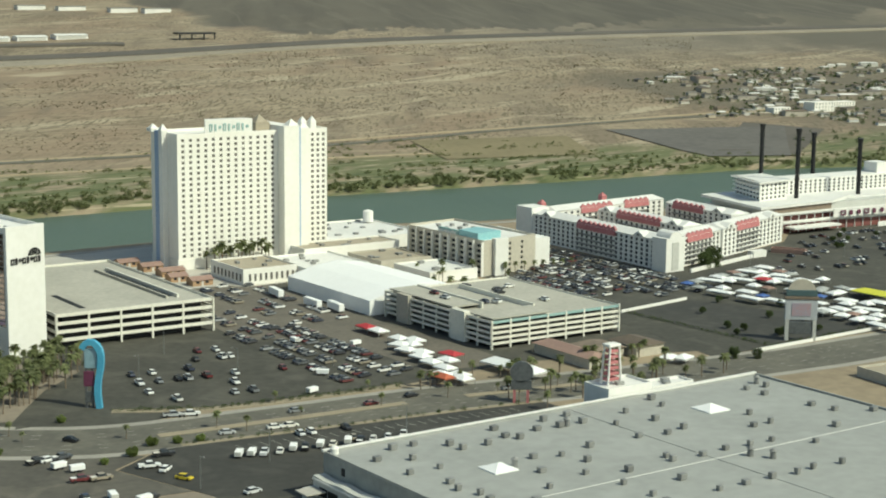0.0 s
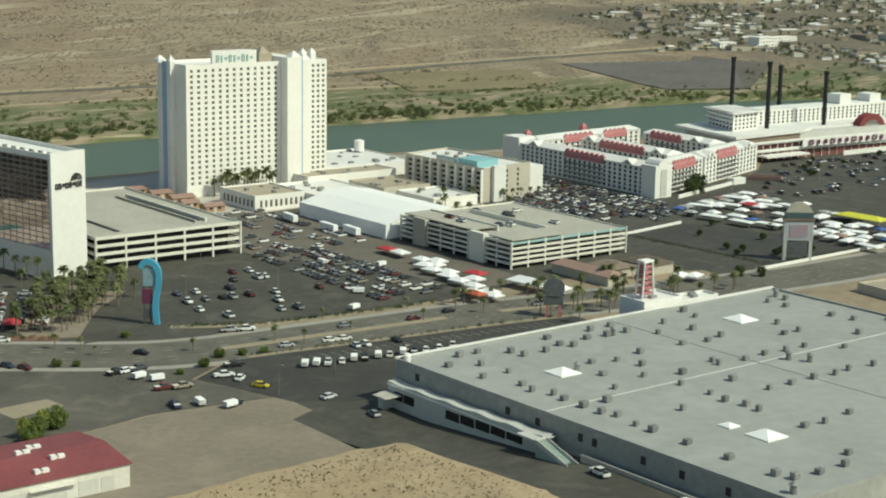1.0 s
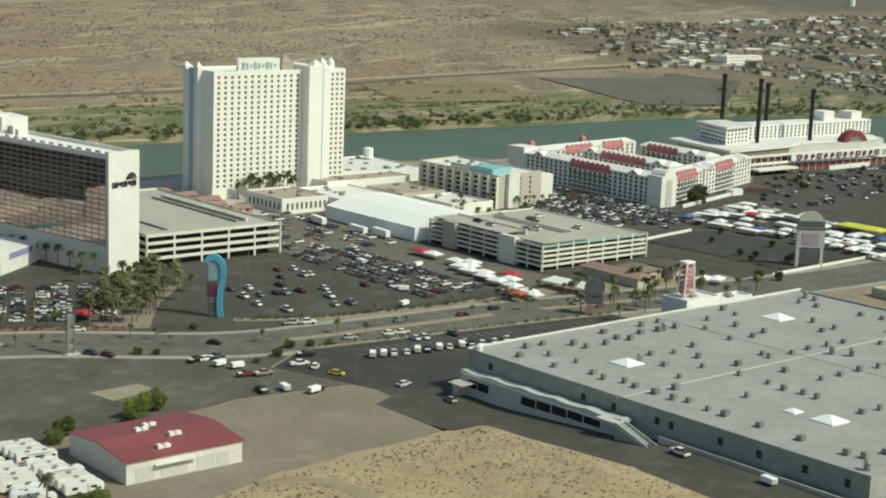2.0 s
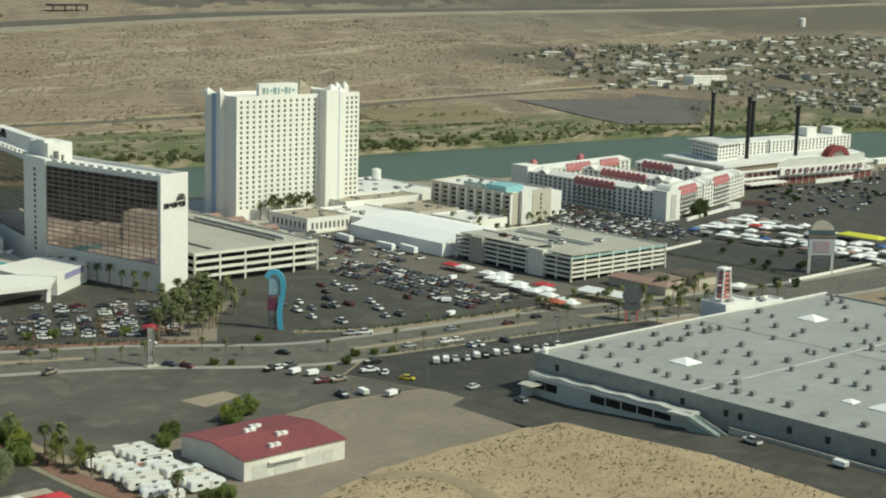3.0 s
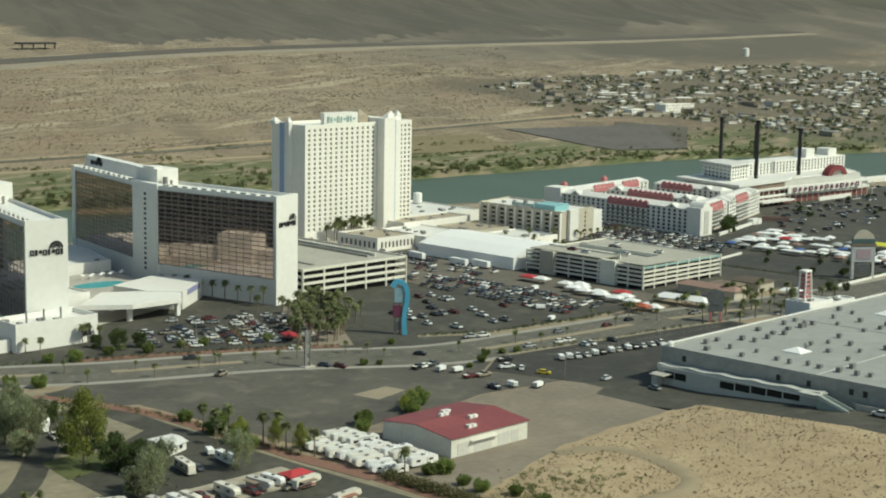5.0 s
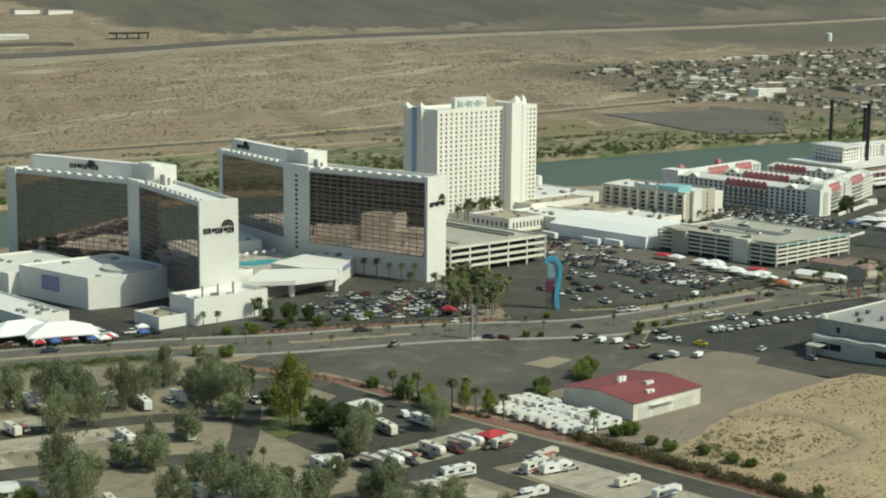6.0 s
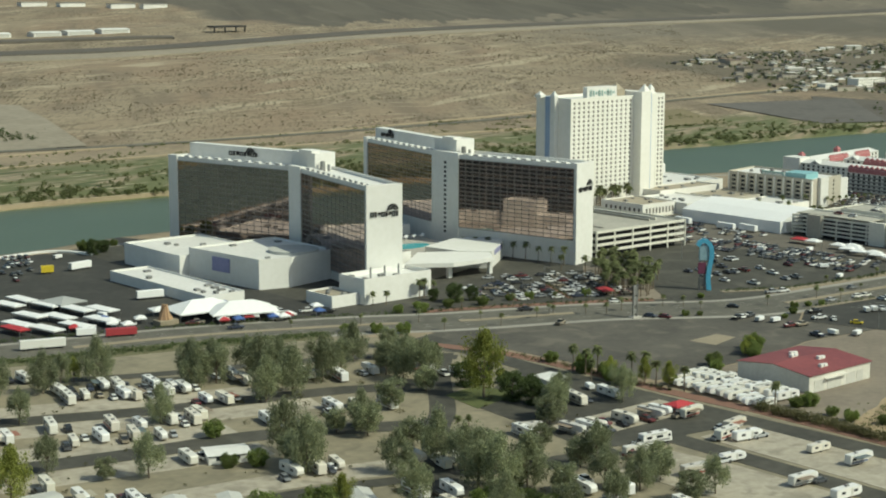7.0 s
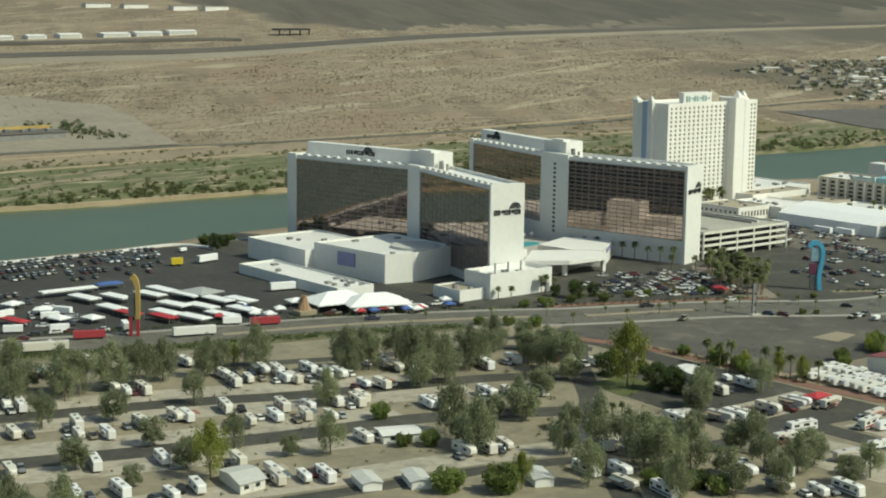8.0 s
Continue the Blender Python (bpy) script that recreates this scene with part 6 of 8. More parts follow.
hut("small white flat-roofed service building", [(-366, -94), (-353, -99), (-349, -89), (-362, -84)], 3.3, "white", "roof_white", 0.5)
hut("pale grey hut with a metal roof", [(-436.5, -112), (-426.5, -111), (-423, -95), (-433, -94)], 3.5, "shed_wall", "wall_light", 1.2)
hut("white site office with a low pale roof", [(-210, -98), (-199, -94), (-197, -83), (-207, -83)], 3.2, "white", "roof_white", 0.4)
for x, y, a in ((-399, -128, 70), (-385, -136, 66), (-352, -158, 66)):
    m = pose(x, y, 0, 0, 0, a)
    c = [tuple((m @ Vector(q))[:2]) for q in ((-6.5, -3.2, 0), (6.5, -3.2, 0), (6.5, 3.2, 0), (-6.5, 3.2, 0))]
    hut("white mobile home with a shallow roof", c, 2.9, "white", "wall_light", 0.6)

# low pink-roofed pavilions at the foot of the cream hotel
for x, y, w, d in ((138, 284, 12, 8), (144, 266, 12, 9), (147, 246, 14, 9), (142, 228, 10, 8), (148, 212, 12, 8)):
    hut("small pavilion with a pinkish tile roof", rect(x - w / 2, x + w / 2, y - d / 2, y + d / 2), 3.2, "clay", "pink_roof", 1.6)

# boulevard details: planted medians, lane lines, crossings
for a, b in ((20, 34), (36, 42), (50, 60), (62, 70)):
    strip("median", DRIVE[a:b], 4.5, 0.28, "sand_pad", "tan gravel median with a concrete kerb", category="median")
lines = B()
for off in (4.6, 9.2):
    for side in (0, 1):
        edge = strip_points(DRIVE, off * 2)[side]
        for k in range(0, len(edge) - 1, 1):
            p, q = Vector(edge[k]), Vector(edge[k + 1])
            if -420 < p.x < 420:
                d = q - p
                n = Vector((-d.y, d.x)).normalized() * 0.18
                a, b = p + d * 0.1, p + d * 0.4
                lines.faces.new([lines.verts.new((w.x, w.y, 0.14)) for w in (a - n, b - n, b + n, a + n)])
me = bpy.data.meshes.new("lane_lines")
lines.to_mesh(me)
me.materials.append(M["line_paint"])
tagged(new("lane_lines", me), "worn pale dashed lane lines on asphalt", "road marking", kind="stuff")
# stall lines on the sealed lot beside the mall
for k in range(26):
    x = 20 + k * 4.5
    strip("stall_line", [(x, -73.5 - k * 0.45), (x + 0.8, -79.5 - k * 0.45)], 0.3, 0.09, "line_paint", "pale parking stall line", category="road marking")
# street lamps along the boulevard and in the lots
def lamp():
    t = thing("street_lamp", 0, 0, label="grey steel street lamp with one arm", category="street lamp", group="street lamps", plan=False)
    part("post", tube(B(), (0, 0, 0), (0, 0, 11), 0.16, 0.1, 6), "steel", t)
    part("arm", tube(B(), (0, 0, 10.8), (2.4, 0, 11.2), 0.08, 0.06, 5), "steel", t)
    part("head", box(B(), 2.0, 3.0, -0.2, 0.2, 11.1, 11.3), "vent", t)
    return t


lamp_ob = lamp()
for i, (x, y) in enumerate(((-13, -112), (30, 30), (70, 20), (110, 10), (60, 70), (-90, 45), (-60, 60), (-300, 240), (-350, 260), (-400, 240), (340, 100), (450, 100), (520, 90), (600, 120), (20, -98), (80, -92))):
    m = pose(x, y, 0.1, 0, 0, (x * 7) % 360)
    if i == 0:
        lamp_ob.matrix_basis = m
    else:
        copy_thing(lamp_ob, m)
# ---- plants ----
def leaves_mesh(name, centres, count, spread, size, material, seed, flat=0.6, hang=0.0):
    """A crown: many small leaf blades round the given clump centres (x, y, z, radius)."""
    r = np.random.RandomState(seed)
    c = np.array(centres, float)
    n = np.maximum(6, (count * (c[:, 3] / spread) ** 2).astype(int))
    c = np.repeat(c, n, axis=0)
    k = len(c)

    def unit(v):
        return v / np.linalg.norm(v, axis=1)[:, None]

    p = unit(r.normal(size=(k, 3))) * c[:, 3:] * r.uniform(0.3, 1.1, (k, 1)) * np.array([1, 1, flat]) + c[:, :3]
    a, b = unit(r.normal(size=(k, 3)) * (1 - hang) + np.array([0, 0, -1.6]) * hang), r.normal(size=(k, 3))
    b = unit(b - a * (a * b).sum(1)[:, None])
    s = size * r.uniform(0.6, 1.3, (k, 1))
    verts = np.stack([p - a * s, p + b * s * 0.45, p + a * s, p - b * s * 0.45], 1).reshape(-1, 3).tolist()
    faces = np.arange(4 * k).reshape(-1, 4).tolist()
    me = bpy.data.meshes.new(name)
    me.from_pydata(verts, [], faces)
    me.materials.append(M[material])
    return me


def tree(label, kind, h, wide, material, seed, category="tree", clear=0.18):
    """A broadleaf tree at the origin: tapered trunk with limbs, crown of leaf clumps with gaps."""
    r = random.Random(seed)
    t = thing("tree", 0, 0, label=label, category=category, plan=False)
    bm = tube(B(), (0, 0, -0.3), (0.02 * h, 0.01 * h, h * 0.45), h * 0.022, h * 0.013, 8)
    tips = []
    for k in range(7):
        a = k * 2.4 + r.random()
        z0 = h * r.uniform(0.2, 0.45)
        tip = (math.cos(a) * wide * r.uniform(0.25, 0.46), math.sin(a) * wide * r.uniform(0.25, 0.46), h * r.uniform(0.5, 0.85))
        tube(bm, (0.015 * h, 0.007 * h, z0), tip, h * 0.009, h * 0.003, 6)
        tips.append(tip)
    tube(bm, (0.02 * h, 0.01 * h, h * 0.44), (0, 0, h * 0.9), h * 0.012, h * 0.003, 6)
    part("trunk", bm, "bark", t)
    centres = [(*tip, wide * r.uniform(0.13, 0.2)) for tip in tips]
    for k in range(34):
        z = r.uniform(clear, 0.97)
        prof = math.sin(min(1, (z - clear) / (1 - clear) * 1.15 + 0.12) * math.pi) ** 0.6 if kind != "round" else math.sqrt(max(0.05, 1 - ((z - 0.55) / 0.5) ** 2))
        a, q = r.uniform(0, 6.28), r.uniform(0.3, 1.0) ** 0.6
        centres.append((math.cos(a) * wide * 0.42 * prof * q, math.sin(a) * wide * 0.42 * prof * q, h * z, wide * r.uniform(0.1, 0.19)))
    airy = kind == "tall"
    me = leaves_mesh("crown", centres, 100 if airy else 84, wide * 0.13, 0.4, material, seed, 1.5 if airy else 0.9, 0.6 if airy else 0.2)
    crown = new("crown", me)
    crown.parent = t
    return t


def plant(template, spots):
    """Set copies of a template: (x, y, scale) each; the template itself takes the first place."""
    for i, (x, y, s) in enumerate(spots):
        m = pose(x, y, 0, 0, 0, (x * 37 + y * 11) % 360)
        if i == 0:
            template.matrix_basis = m @ Matrix.Scale(s, 4)
        else:
            copy_thing(template, m @ Matrix.Scale(s / template.scale[0], 4))


TALL_A = [(-418, 31, 1.0), (-393, 29, 1.11), (-352, 34, 0.75), (-451, -4, 0.81), (-390, -7, 0.77), (-411, -68, 0.77), (-388, -93, 0.85), (-303, -2, 0.96), (-283, -17, 1.06), (-269, -27, 1.17), (-339, -99, 1.37), (-287, -91, 1.29), (-241, -57, 1.19), (-335, -122, 1.01), (-321, -139, 1.21), (-238, -127, 0.91), (-314, -179, 1.23), (-271, -179, 0.92), (-201, -126, 0.83), (-285, 3, 0.91), (-284, -58, 0.92), (-299, -58, 1.29)]
TALL_B = [(-423, 37, 1.17), (-404, 31, 1.21), (-381, 32, 0.99), (-363, 27, 0.94), (-339, 28, 1.05), (-351, -39, 0.84), (-312, -2, 0.98), (-288, -10, 1.05), (-290, -36, 1.45), (-238, -7, 0.95), (-273, -66, 1.25), (-270, -82, 1.4), (-346, -121, 1.33), (-320, -115, 1.03), (-307, -141, 1.05), (-314, -169, 1.12), (-303, -180, 1.02), (-277, -204, 0.8), (-235, -33, 0.98), (-255, -38, 0.95)]
SMALL = [(-431, 51, 1.03), (-426, -10, 1.06), (-431, -47, 0.92), (-400, -86, 0.68), (-435, -77, 0.96), (-465, -57, 0.99), (-459, -84, 0.67), (-264, -201, 0.9), (-311, -206, 0.9), (-414, 99, 0.88), (-274, -175, 0.92), (-328, -134, 1.1)]
CROWDED = {(-235, -33), (-284, -58), (-328, -134), (-320, -115), (-287, -91), (-335, -122), (-255, -38), (-270, -82), (-299, -58), (-273, -66), (-321, -139)}
TALL_A, TALL_B, SMALL = ([(x, y, min(s, 1.1)) for x, y, s in k if (x, y) not in CROWDED] for k in (TALL_A, TALL_B, SMALL))
SMALL += [(-222, -32, 1.0), (-236, -33, 1.1), (-262, -20, 1.0), (-245, -130, 1.0), (-275, -78, 1.05), (-304, -100, 1.1), (-248, -66, 0.9), (-300, -120, 0.9), (-290, -150, 0.95), (-283, -160, 0.9), (-297, -190, 0.9), (-268, -150, 0.8), (-256, -192, 0.85), (-274, -222, 0.9), (-310, -90, 0.8), (-226, -14, 0.8), (-210, 4, 0.8)]
TALL_A += [(-229, -31, 0.85), (-243, -35, 0.8), (-256, -22, 0.85), (-300, -215, 0.8), (-262, -222, 0.7), (-285, -196, 0.8), (-227, -118, 0.8)]
# a thin row between the lanes and the roadside bank, and beyond the park's west end
rt = random.Random(41)
for k in range(16):
    u = rt.random()
    (TALL_A if k % 3 else SMALL).append((-520 + u * 95, 112 - u * 30 + rt.uniform(-60, 4), rt.uniform(0.6, 0.95)))
for k in range(20):
    rt.choice((TALL_A, TALL_B, SMALL)).append((rt.uniform(-560, -475), rt.uniform(-120, 70), rt.uniform(0.65, 1.0)))
for k in range(5):
    rt.choice((TALL_A, TALL_B, SMALL)).append((rt.uniform(-345, -290), rt.uniform(-215, -150), rt.uniform(0.7, 1.0)))
# further trees between the pitches
TALL_B += [(-304, -38, 1.0), (-243, -46, 1.0), (-324, -141, 0.85), (-310, 5, 1.0), (-297, 10, 0.86), (-299, -90, 0.8)]
SMALL += [(-343, -110, 1.0), (-326, -98, 0.9)]
DARK = [(-215, -30, 0.8), (-222, -24, 0.9), (-231, -70, 1.0), (-232, -98, 1.05), (-230, -107, 0.9), (-224, -72, 0.9), (-222, -98, 0.8), (-122, 60, 0.9), (-112, 58, 0.7), (-128, 70, 0.6), (-190, 300, 0.9), (-180, 305, 0.7), (428, 108, 1.1), (420, 106, 0.9), (268, -70, 0.5), (276, -76, 0.45), (-316, -196, 0.6), (-216, -75, 0.55), (-306, -177, 0.8)]
YELLOW = [(-362, -161, 0.6), (-237, -87, 1.3), (-435, -92, 0.95), (-104, -107, 0.35), (-97, -104, 0.36), (-173, -112, 0.5), (-178, -98, 0.45), (-170, -122, 0.5), (-345, 36, 0.5)]
plant(tree("tall grey-green eucalyptus tree with an airy crown", "tall", 17.5, 13, "leaf_grey", 3), TALL_A)
plant(tree("tall grey-green eucalyptus tree with drooping limbs", "tall", 16.5, 14, "leaf_grey", 8), TALL_B)
plant(tree("small grey-green tree among caravans", "round", 11, 11, "leaf_grey", 13, clear=0.25), SMALL)
plant(tree("dense dark green broadleaf tree", "round", 10, 11, "leaf_dark", 21, clear=0.12), DARK)
plant(tree("yellow-green tree with a full crown", "tall", 19, 14, "leaf_yellow", 34), YELLOW)

BUSH = [(-179, -84, 0.9), (-174, -92, 0.8), (-180, -100, 0.9), (-170, -76, 0.8), (-182, -108, 0.8), (-166, -120, 0.6), (-104, -112, 0.7), (-100, -107, 0.9), (-136, -118, 0.7), (-176, -62, 0.7), (-60, 30, 0.6), (-88, 42, 0.6), (-98, 46, 0.5), (-116, 46, 0.7), (-132, 54, 0.6), (-20, -12, 0.4), (-60, -36, 0.45), (-54, -40, 0.35), (-70, -30, 0.3), (-5, -58, 0.5), (4, -60, 0.4), (12, -62, 0.4), (-16, -66, 0.5), (-28, -70, 0.35)]
BUSH += [(-383, -149, 1.2), (-369, -160, 1.4), (-129, -111, 0.85), (-91, -102, 1.0), (-152, -176, 0.8), (-346, -66, 0.9), (-362, -100, 0.7), (-354, -105, 0.85), (-196, 30, 0.7), (-188, 20, 0.8), (-206, 40, 0.6), (-150, 52, 0.7), (-160, 58, 0.6), (-145, 62, 0.5), (-186, 318, 0.9), (-176, 316, 0.6), (-164, 322, 0.6), (-157, -174, 0.6), (-318, -194, 0.9), (-326, -184, 0.9), (-315, -203, 0.9), (-157, -190, 0.55), (-158, -199, 0.65), (-153, -210, 0.6), (-154, -223, 0.6), (-153, -230, 0.5), (-160, -246, 0.5), (-161, -262, 0.45)]
plant(tree("rounded green bush on bare ground", "round", 6.5, 9, "leaf_bush", 61, "bush", clear=0.05), BUSH)


def palm(label, h, seed, skirt=False):
    r = random.Random(seed)
    t = thing("palm_tree", 0, 0, label=label, category="palm tree", plan=False)
    bm = tube(B(), (0, 0, -0.2), (0.15, 0.1, h * 0.5), 0.34, 0.27, 8)
    tube(bm, (0.15, 0.1, h * 0.5), (0.1, 0.2, h), 0.27, 0.24, 8)
    part("trunk", bm, "bark", t)
    verts, faces = [], []
    for k in range(34):
        a, lift = k * 2.39996, r.uniform(-0.75, 1.15)
        length = r.uniform(2.3, 3.3)
        prev = None
        for j in range(5):
            u = j / 4
            rad = length * u * math.cos(lift * (1 - 0.3 * u))
            z = h + length * (u * math.sin(lift) - 0.55 * u * u)
            w = 0.55 * math.sin(math.pi * (0.15 + 0.8 * u)) + 0.05
            c = (0.1 + math.cos(a) * rad, 0.2 + math.sin(a) * rad, z)
            side = (-math.sin(a) * w, math.cos(a) * w)
            i = len(verts)
            verts += [(c[0] - side[0], c[1] - side[1], c[2] - 0.2 * w), c, (c[0] + side[0], c[1] + side[1], c[2] - 0.2 * w)]
            if prev is not None:
                faces += [(prev, prev + 1, i + 1, i), (prev + 1, prev + 2, i + 2, i + 1)]
            prev = i
    me = bpy.data.meshes.new("crown")
    me.from_pydata(verts, [], faces)
    me.materials.append(M["leaf_palm"])
    crown = new("crown", me)
    crown.parent = t
    if skirt:
        part("skirt", tube(B(), (0.1, 0.2, h - 2.6), (0.1, 0.2, h - 0.1), 0.5, 0.85, 8), "dead_frond", t, "dry brown frond skirt")
    return t


M["dead_frond"] = leaf_mat("dead_frond", (0.16, 0.12, 0.07), (0.26, 0.2, 0.12))
r = random.Random(5)
rowp = [(-181, -80, 1.0), (-181, -87, 0.95), (-177, -90, 1.05), (-173, -105, 1.0), (-169, -109, 1.05), (-174, -119, 0.95), (-171, -131, 0.9), (-165, -170, 0.9), (-187, -96, 0.8), (-287, -121, 0.62), (-281, -122, 0.7), (-275, -121, 0.6), (-291, -124, 0.55)]
grove = []
for k in range(78):
    u, v = r.random(), r.random()
    x, y = -44 + 54 * u + r.uniform(-4, 4), 12 + 66 * u
    grove.append((x + (v - 0.5) * 26, y - (v - 0.5) * 12, r.uniform(0.7, 1.1)))
grove += [(x + r.uniform(-3, 3), y + r.uniform(-3, 3), r.uniform(0.75, 1.1)) for x, y in ((-20, 88), (-14, 68), (-7, 55), (7, 52), (13, 47), (16, 88), (-13, 64), (-18, 49), (-15, 36), (-1, 34), (18, 79), (20, 96), (10, 70), (-2, 46), (4, 62), (15, 60))]
kerbside = [(-142, 5, 0.6), (-118, 6, 0.55), (-106, 7, 0.5), (-94, -3, 0.55), (-86, -9, 0.6), (-50, -13, 0.6), (-43, -20, 0.55), (-169, 14, 0.6), (-158, 80, 0.7), (-153, 76, 0.75), (32, -59, 0.6), (-130, 46, 0.6), (-105, 36, 0.6), (-86, 26, 0.6), (-70, 18, 0.55), (60, -30, 0.5), (100, -34, 0.5)]
median = [(p[0], p[1] + 0.5, 0.42 + 0.12 * (i % 3)) for i, p in enumerate(DRIVE[28:72:3])]
front = [(x, 247 + (x * 7) % 5, 1.0 + 0.15 * ((x * 3) % 4)) for x in range(172, 214, 3)]
plant(palm("tall fan palm with a dry skirt", 10.5, 4, True), rowp + grove[:39] + [(-129, 79, 0.85), (-126, 79, 0.9), (-119.5, 79, 0.7), (-153, 76, 0.6)])
plant(palm("fan palm beside the boulevard", 9.5, 9), grove[39:] + median + kerbside + [(r.uniform(150, 245), -47 + r.uniform(-3, 5), r.uniform(0.55, 0.9)) for k in range(16)] + [(r.uniform(118, 150), -40 + r.uniform(-4, 6), r.uniform(0.5, 0.8)) for k in range(6)] + [(r.uniform(140, 250), -72 - r.uniform(0, 24), r.uniform(0.6, 1.0)) for k in range(26)])
plant(palm("tall palm before the hotel front", 10, 15), front + [(-20 + k * 1.75, 168 - k * 8.6, 0.85 + 0.08 * (k % 3)) for k in range(9)] + [(r.uniform(240, 290), r.uniform(110, 180), r.uniform(0.6, 1.0)) for k in range(12)] + [(300 + k * 6, 140 + (k * 17) % 9, 0.7) for k in range(9)] + [(r.uniform(185, 240), -62 - r.uniform(0, 14), 0.8) for k in range(8)])
lot_trees = [(r.uniform(300, 380), r.uniform(-52, 30), r.uniform(0.28, 0.4)) for k in range(14)] + [(r.uniform(540, 720), r.uniform(40, 170), r.uniform(0.3, 0.42)) for k in range(26)]
plant(tree("small round car park tree", "round", 10, 11, "leaf_dark", 55, clear=0.2), lot_trees)


def scatter(name, label, spots, size, material, per=9, seed=1, flat=0.7, blade=0.4):
    """Low shrubs that nobody could count, as one object: leaf blades in clumps at (x, y, z, radius)."""
    me = leaves_mesh(name, spots, per, size, size * blade, material, seed, flat)
    return tagged(new(name, me), label, "shrubs", kind="stuff")


def along(line, step, off=0.0, jitter=0.6):
    out = []
    for a, b in zip(line, line[1:]):
        d = Vector(b) - Vector(a)
        k = max(1, int(d.length / step))
        n = Vector((-d.y, d.x)).normalized()
        for i in range(k):
            p = Vector(a) + d * (i + r.random()) / k + n * (off + r.uniform(-jitter, jitter))
            out.append((p.x, p.y))
    return out


strip("planting_strip", smooth_line([(-198, 8), (-184, -26), (-178, -50), (-176, -98), (-176, -128), (-173, -165)]), 7, 0.16, "red_gravel", "reddish gravel planting strip", category="planting")
strip("planting_strip", smooth_line([(-150, 52), (-118, 40), (-60, 12), (-42, 0)]), 6, 0.16, "red_gravel", "reddish gravel planting strip", category="planting")
strip("planting_strip", smooth_line([(2, -7), (36, -24), (80, -30), (118, -32)]), 5, 0.16, "sand_pad", "tan gravel planting strip", category="planting")
strip("planting_strip", smooth_line([(4, -63), (47, -69), (113, -77), (150, -83)]), 3, 0.18, "sand_pad", "tan gravel planting strip", category="planting")
strip("planting_strip", smooth_line([(-520, 142), (-409, 103), (-340, 80), (-270, 61), (-215, 40)]), 15, 0.14, "verge", "scrubby olive roadside strip", category="planting")
strip("planting_strip", [(-172, -166), (-172, -250), (-172, -335)], 7, 0.15, "red_gravel", "reddish gravel strip under a hedge", category="planting")
for k in (1, 4, 7):
    a, b = -110 + k * 8.4 + 5.8, 48 - k * 3.9 - 2
    strip("planting_strip", [(a, b), (a + 17, b + 34)], 2.4, 0.2, "red_gravel", "narrow reddish gravel island between car rows", category="planting")
hedge = [(x, y, 1.5, r.uniform(1.7, 3.0)) for x, y in along([(-170, -165), (-170, -335)], 0.6, 0, 2.8)]
scatter("hedge", "dense brownish green hedge along the street", hedge, 2.0, "leaf_hedge", 60, 2, 0.8, 0.2)
low = [(x, y, 0.7, r.uniform(0.7, 1.6)) for x, y in along([(2, -7), (36, -24), (80, -30), (118, -32)], 1.3, 0, 1.8) + along([(-150, 52), (-118, 40), (-60, 12), (-42, 0)], 1.8, 0, 2.2) + along([(-184, -26), (-178, -50), (-176, -98), (-176, -128)], 1.6, 0, 2.2) + along([(4, -63), (47, -69), (113, -77), (150, -83)], 3.5) + along([(294, 31), (300, -62), (384, -58)], 2.0) + along([(-96, 42), (-79, 76)], 2.5) + along([(-71, 30), (-54, 64)], 2.5) + along([(-46, 19), (-29, 53)], 2.5)]
scatter("shrub_border", "low green and brown shrubs in planting strips", low, 0.9, "leaf_dark", 30, 3, 0.8, 0.28)
berm = [(x, y, 0.8, r.uniform(0.8, 1.7)) for x, y in along([(-520, 180), (-409, 146), (-340, 122), (-270, 103), (-212, 80), (-160, 56)], 1.8, 0, 2.0)]
berm += [(x, y, 0.8, r.uniform(0.9, 2.2)) for x, y in along([(-520, 142), (-409, 103), (-340, 80), (-270, 61), (-215, 40)], 0.6, 0, 4.5)]
scatter("roadside_shrubs", "low dark green shrubs on a roadside bank", berm, 1.2, "leaf_dark", 24, 4, 0.7, 0.28)
dry = []
for k in range(5200):
    x, y = r.uniform(-160, -16), r.uniform(-345, -184)
    if y < -182 - 24 * max(0, 1 - (x + 164) / 77):
        dry.append((x, y, 1.0 + lane_rise(x, y), r.uniform(0.14, 0.42) * (1 + r.random() ** 5)))
under = [(r.uniform(-345, -222), r.uniform(-225, -10), 0.7, r.uniform(0.6, 1.8)) for k in range(300)]
under = [q for q in under if abs(q[1] - (q[0] + 222) * 1.25 + 45) > 9 and noise.noise((q[0] / 22, q[1] / 22, 3)) > 0.02]
under += [(r.uniform(-480, -345), r.uniform(-135, 20), 0.6, r.uniform(0.4, 1.1)) for k in range(90)]
scatter("park_undergrowth", "low olive bushes between caravan pitches", under, 1.2, "leaf_hedge", 30, 14, 0.7, 0.28)
scatter("dry_scrub", "scattered dry scrub on pale sand", dry, 0.4, "scrub", 12, 5, 0.7, 0.45)
garden = [(r.gauss(-135, 14), r.gauss(-214, 11), 1.2, r.uniform(0.5, 1.5)) for k in range(150)]
scatter("scrub_patch", "green and yellow scrub beside the hedge", garden, 0.9, "leaf_bank", 26, 6, 0.7, 0.3)

def on_far_lot(x, y):
    return 780 < x < 1120 and 600 - (x - 800) * 0.5 - 8 < y < 752 - (x - 865) * 0.19 and y > 526 + (x - 932) * 0.94 - 8


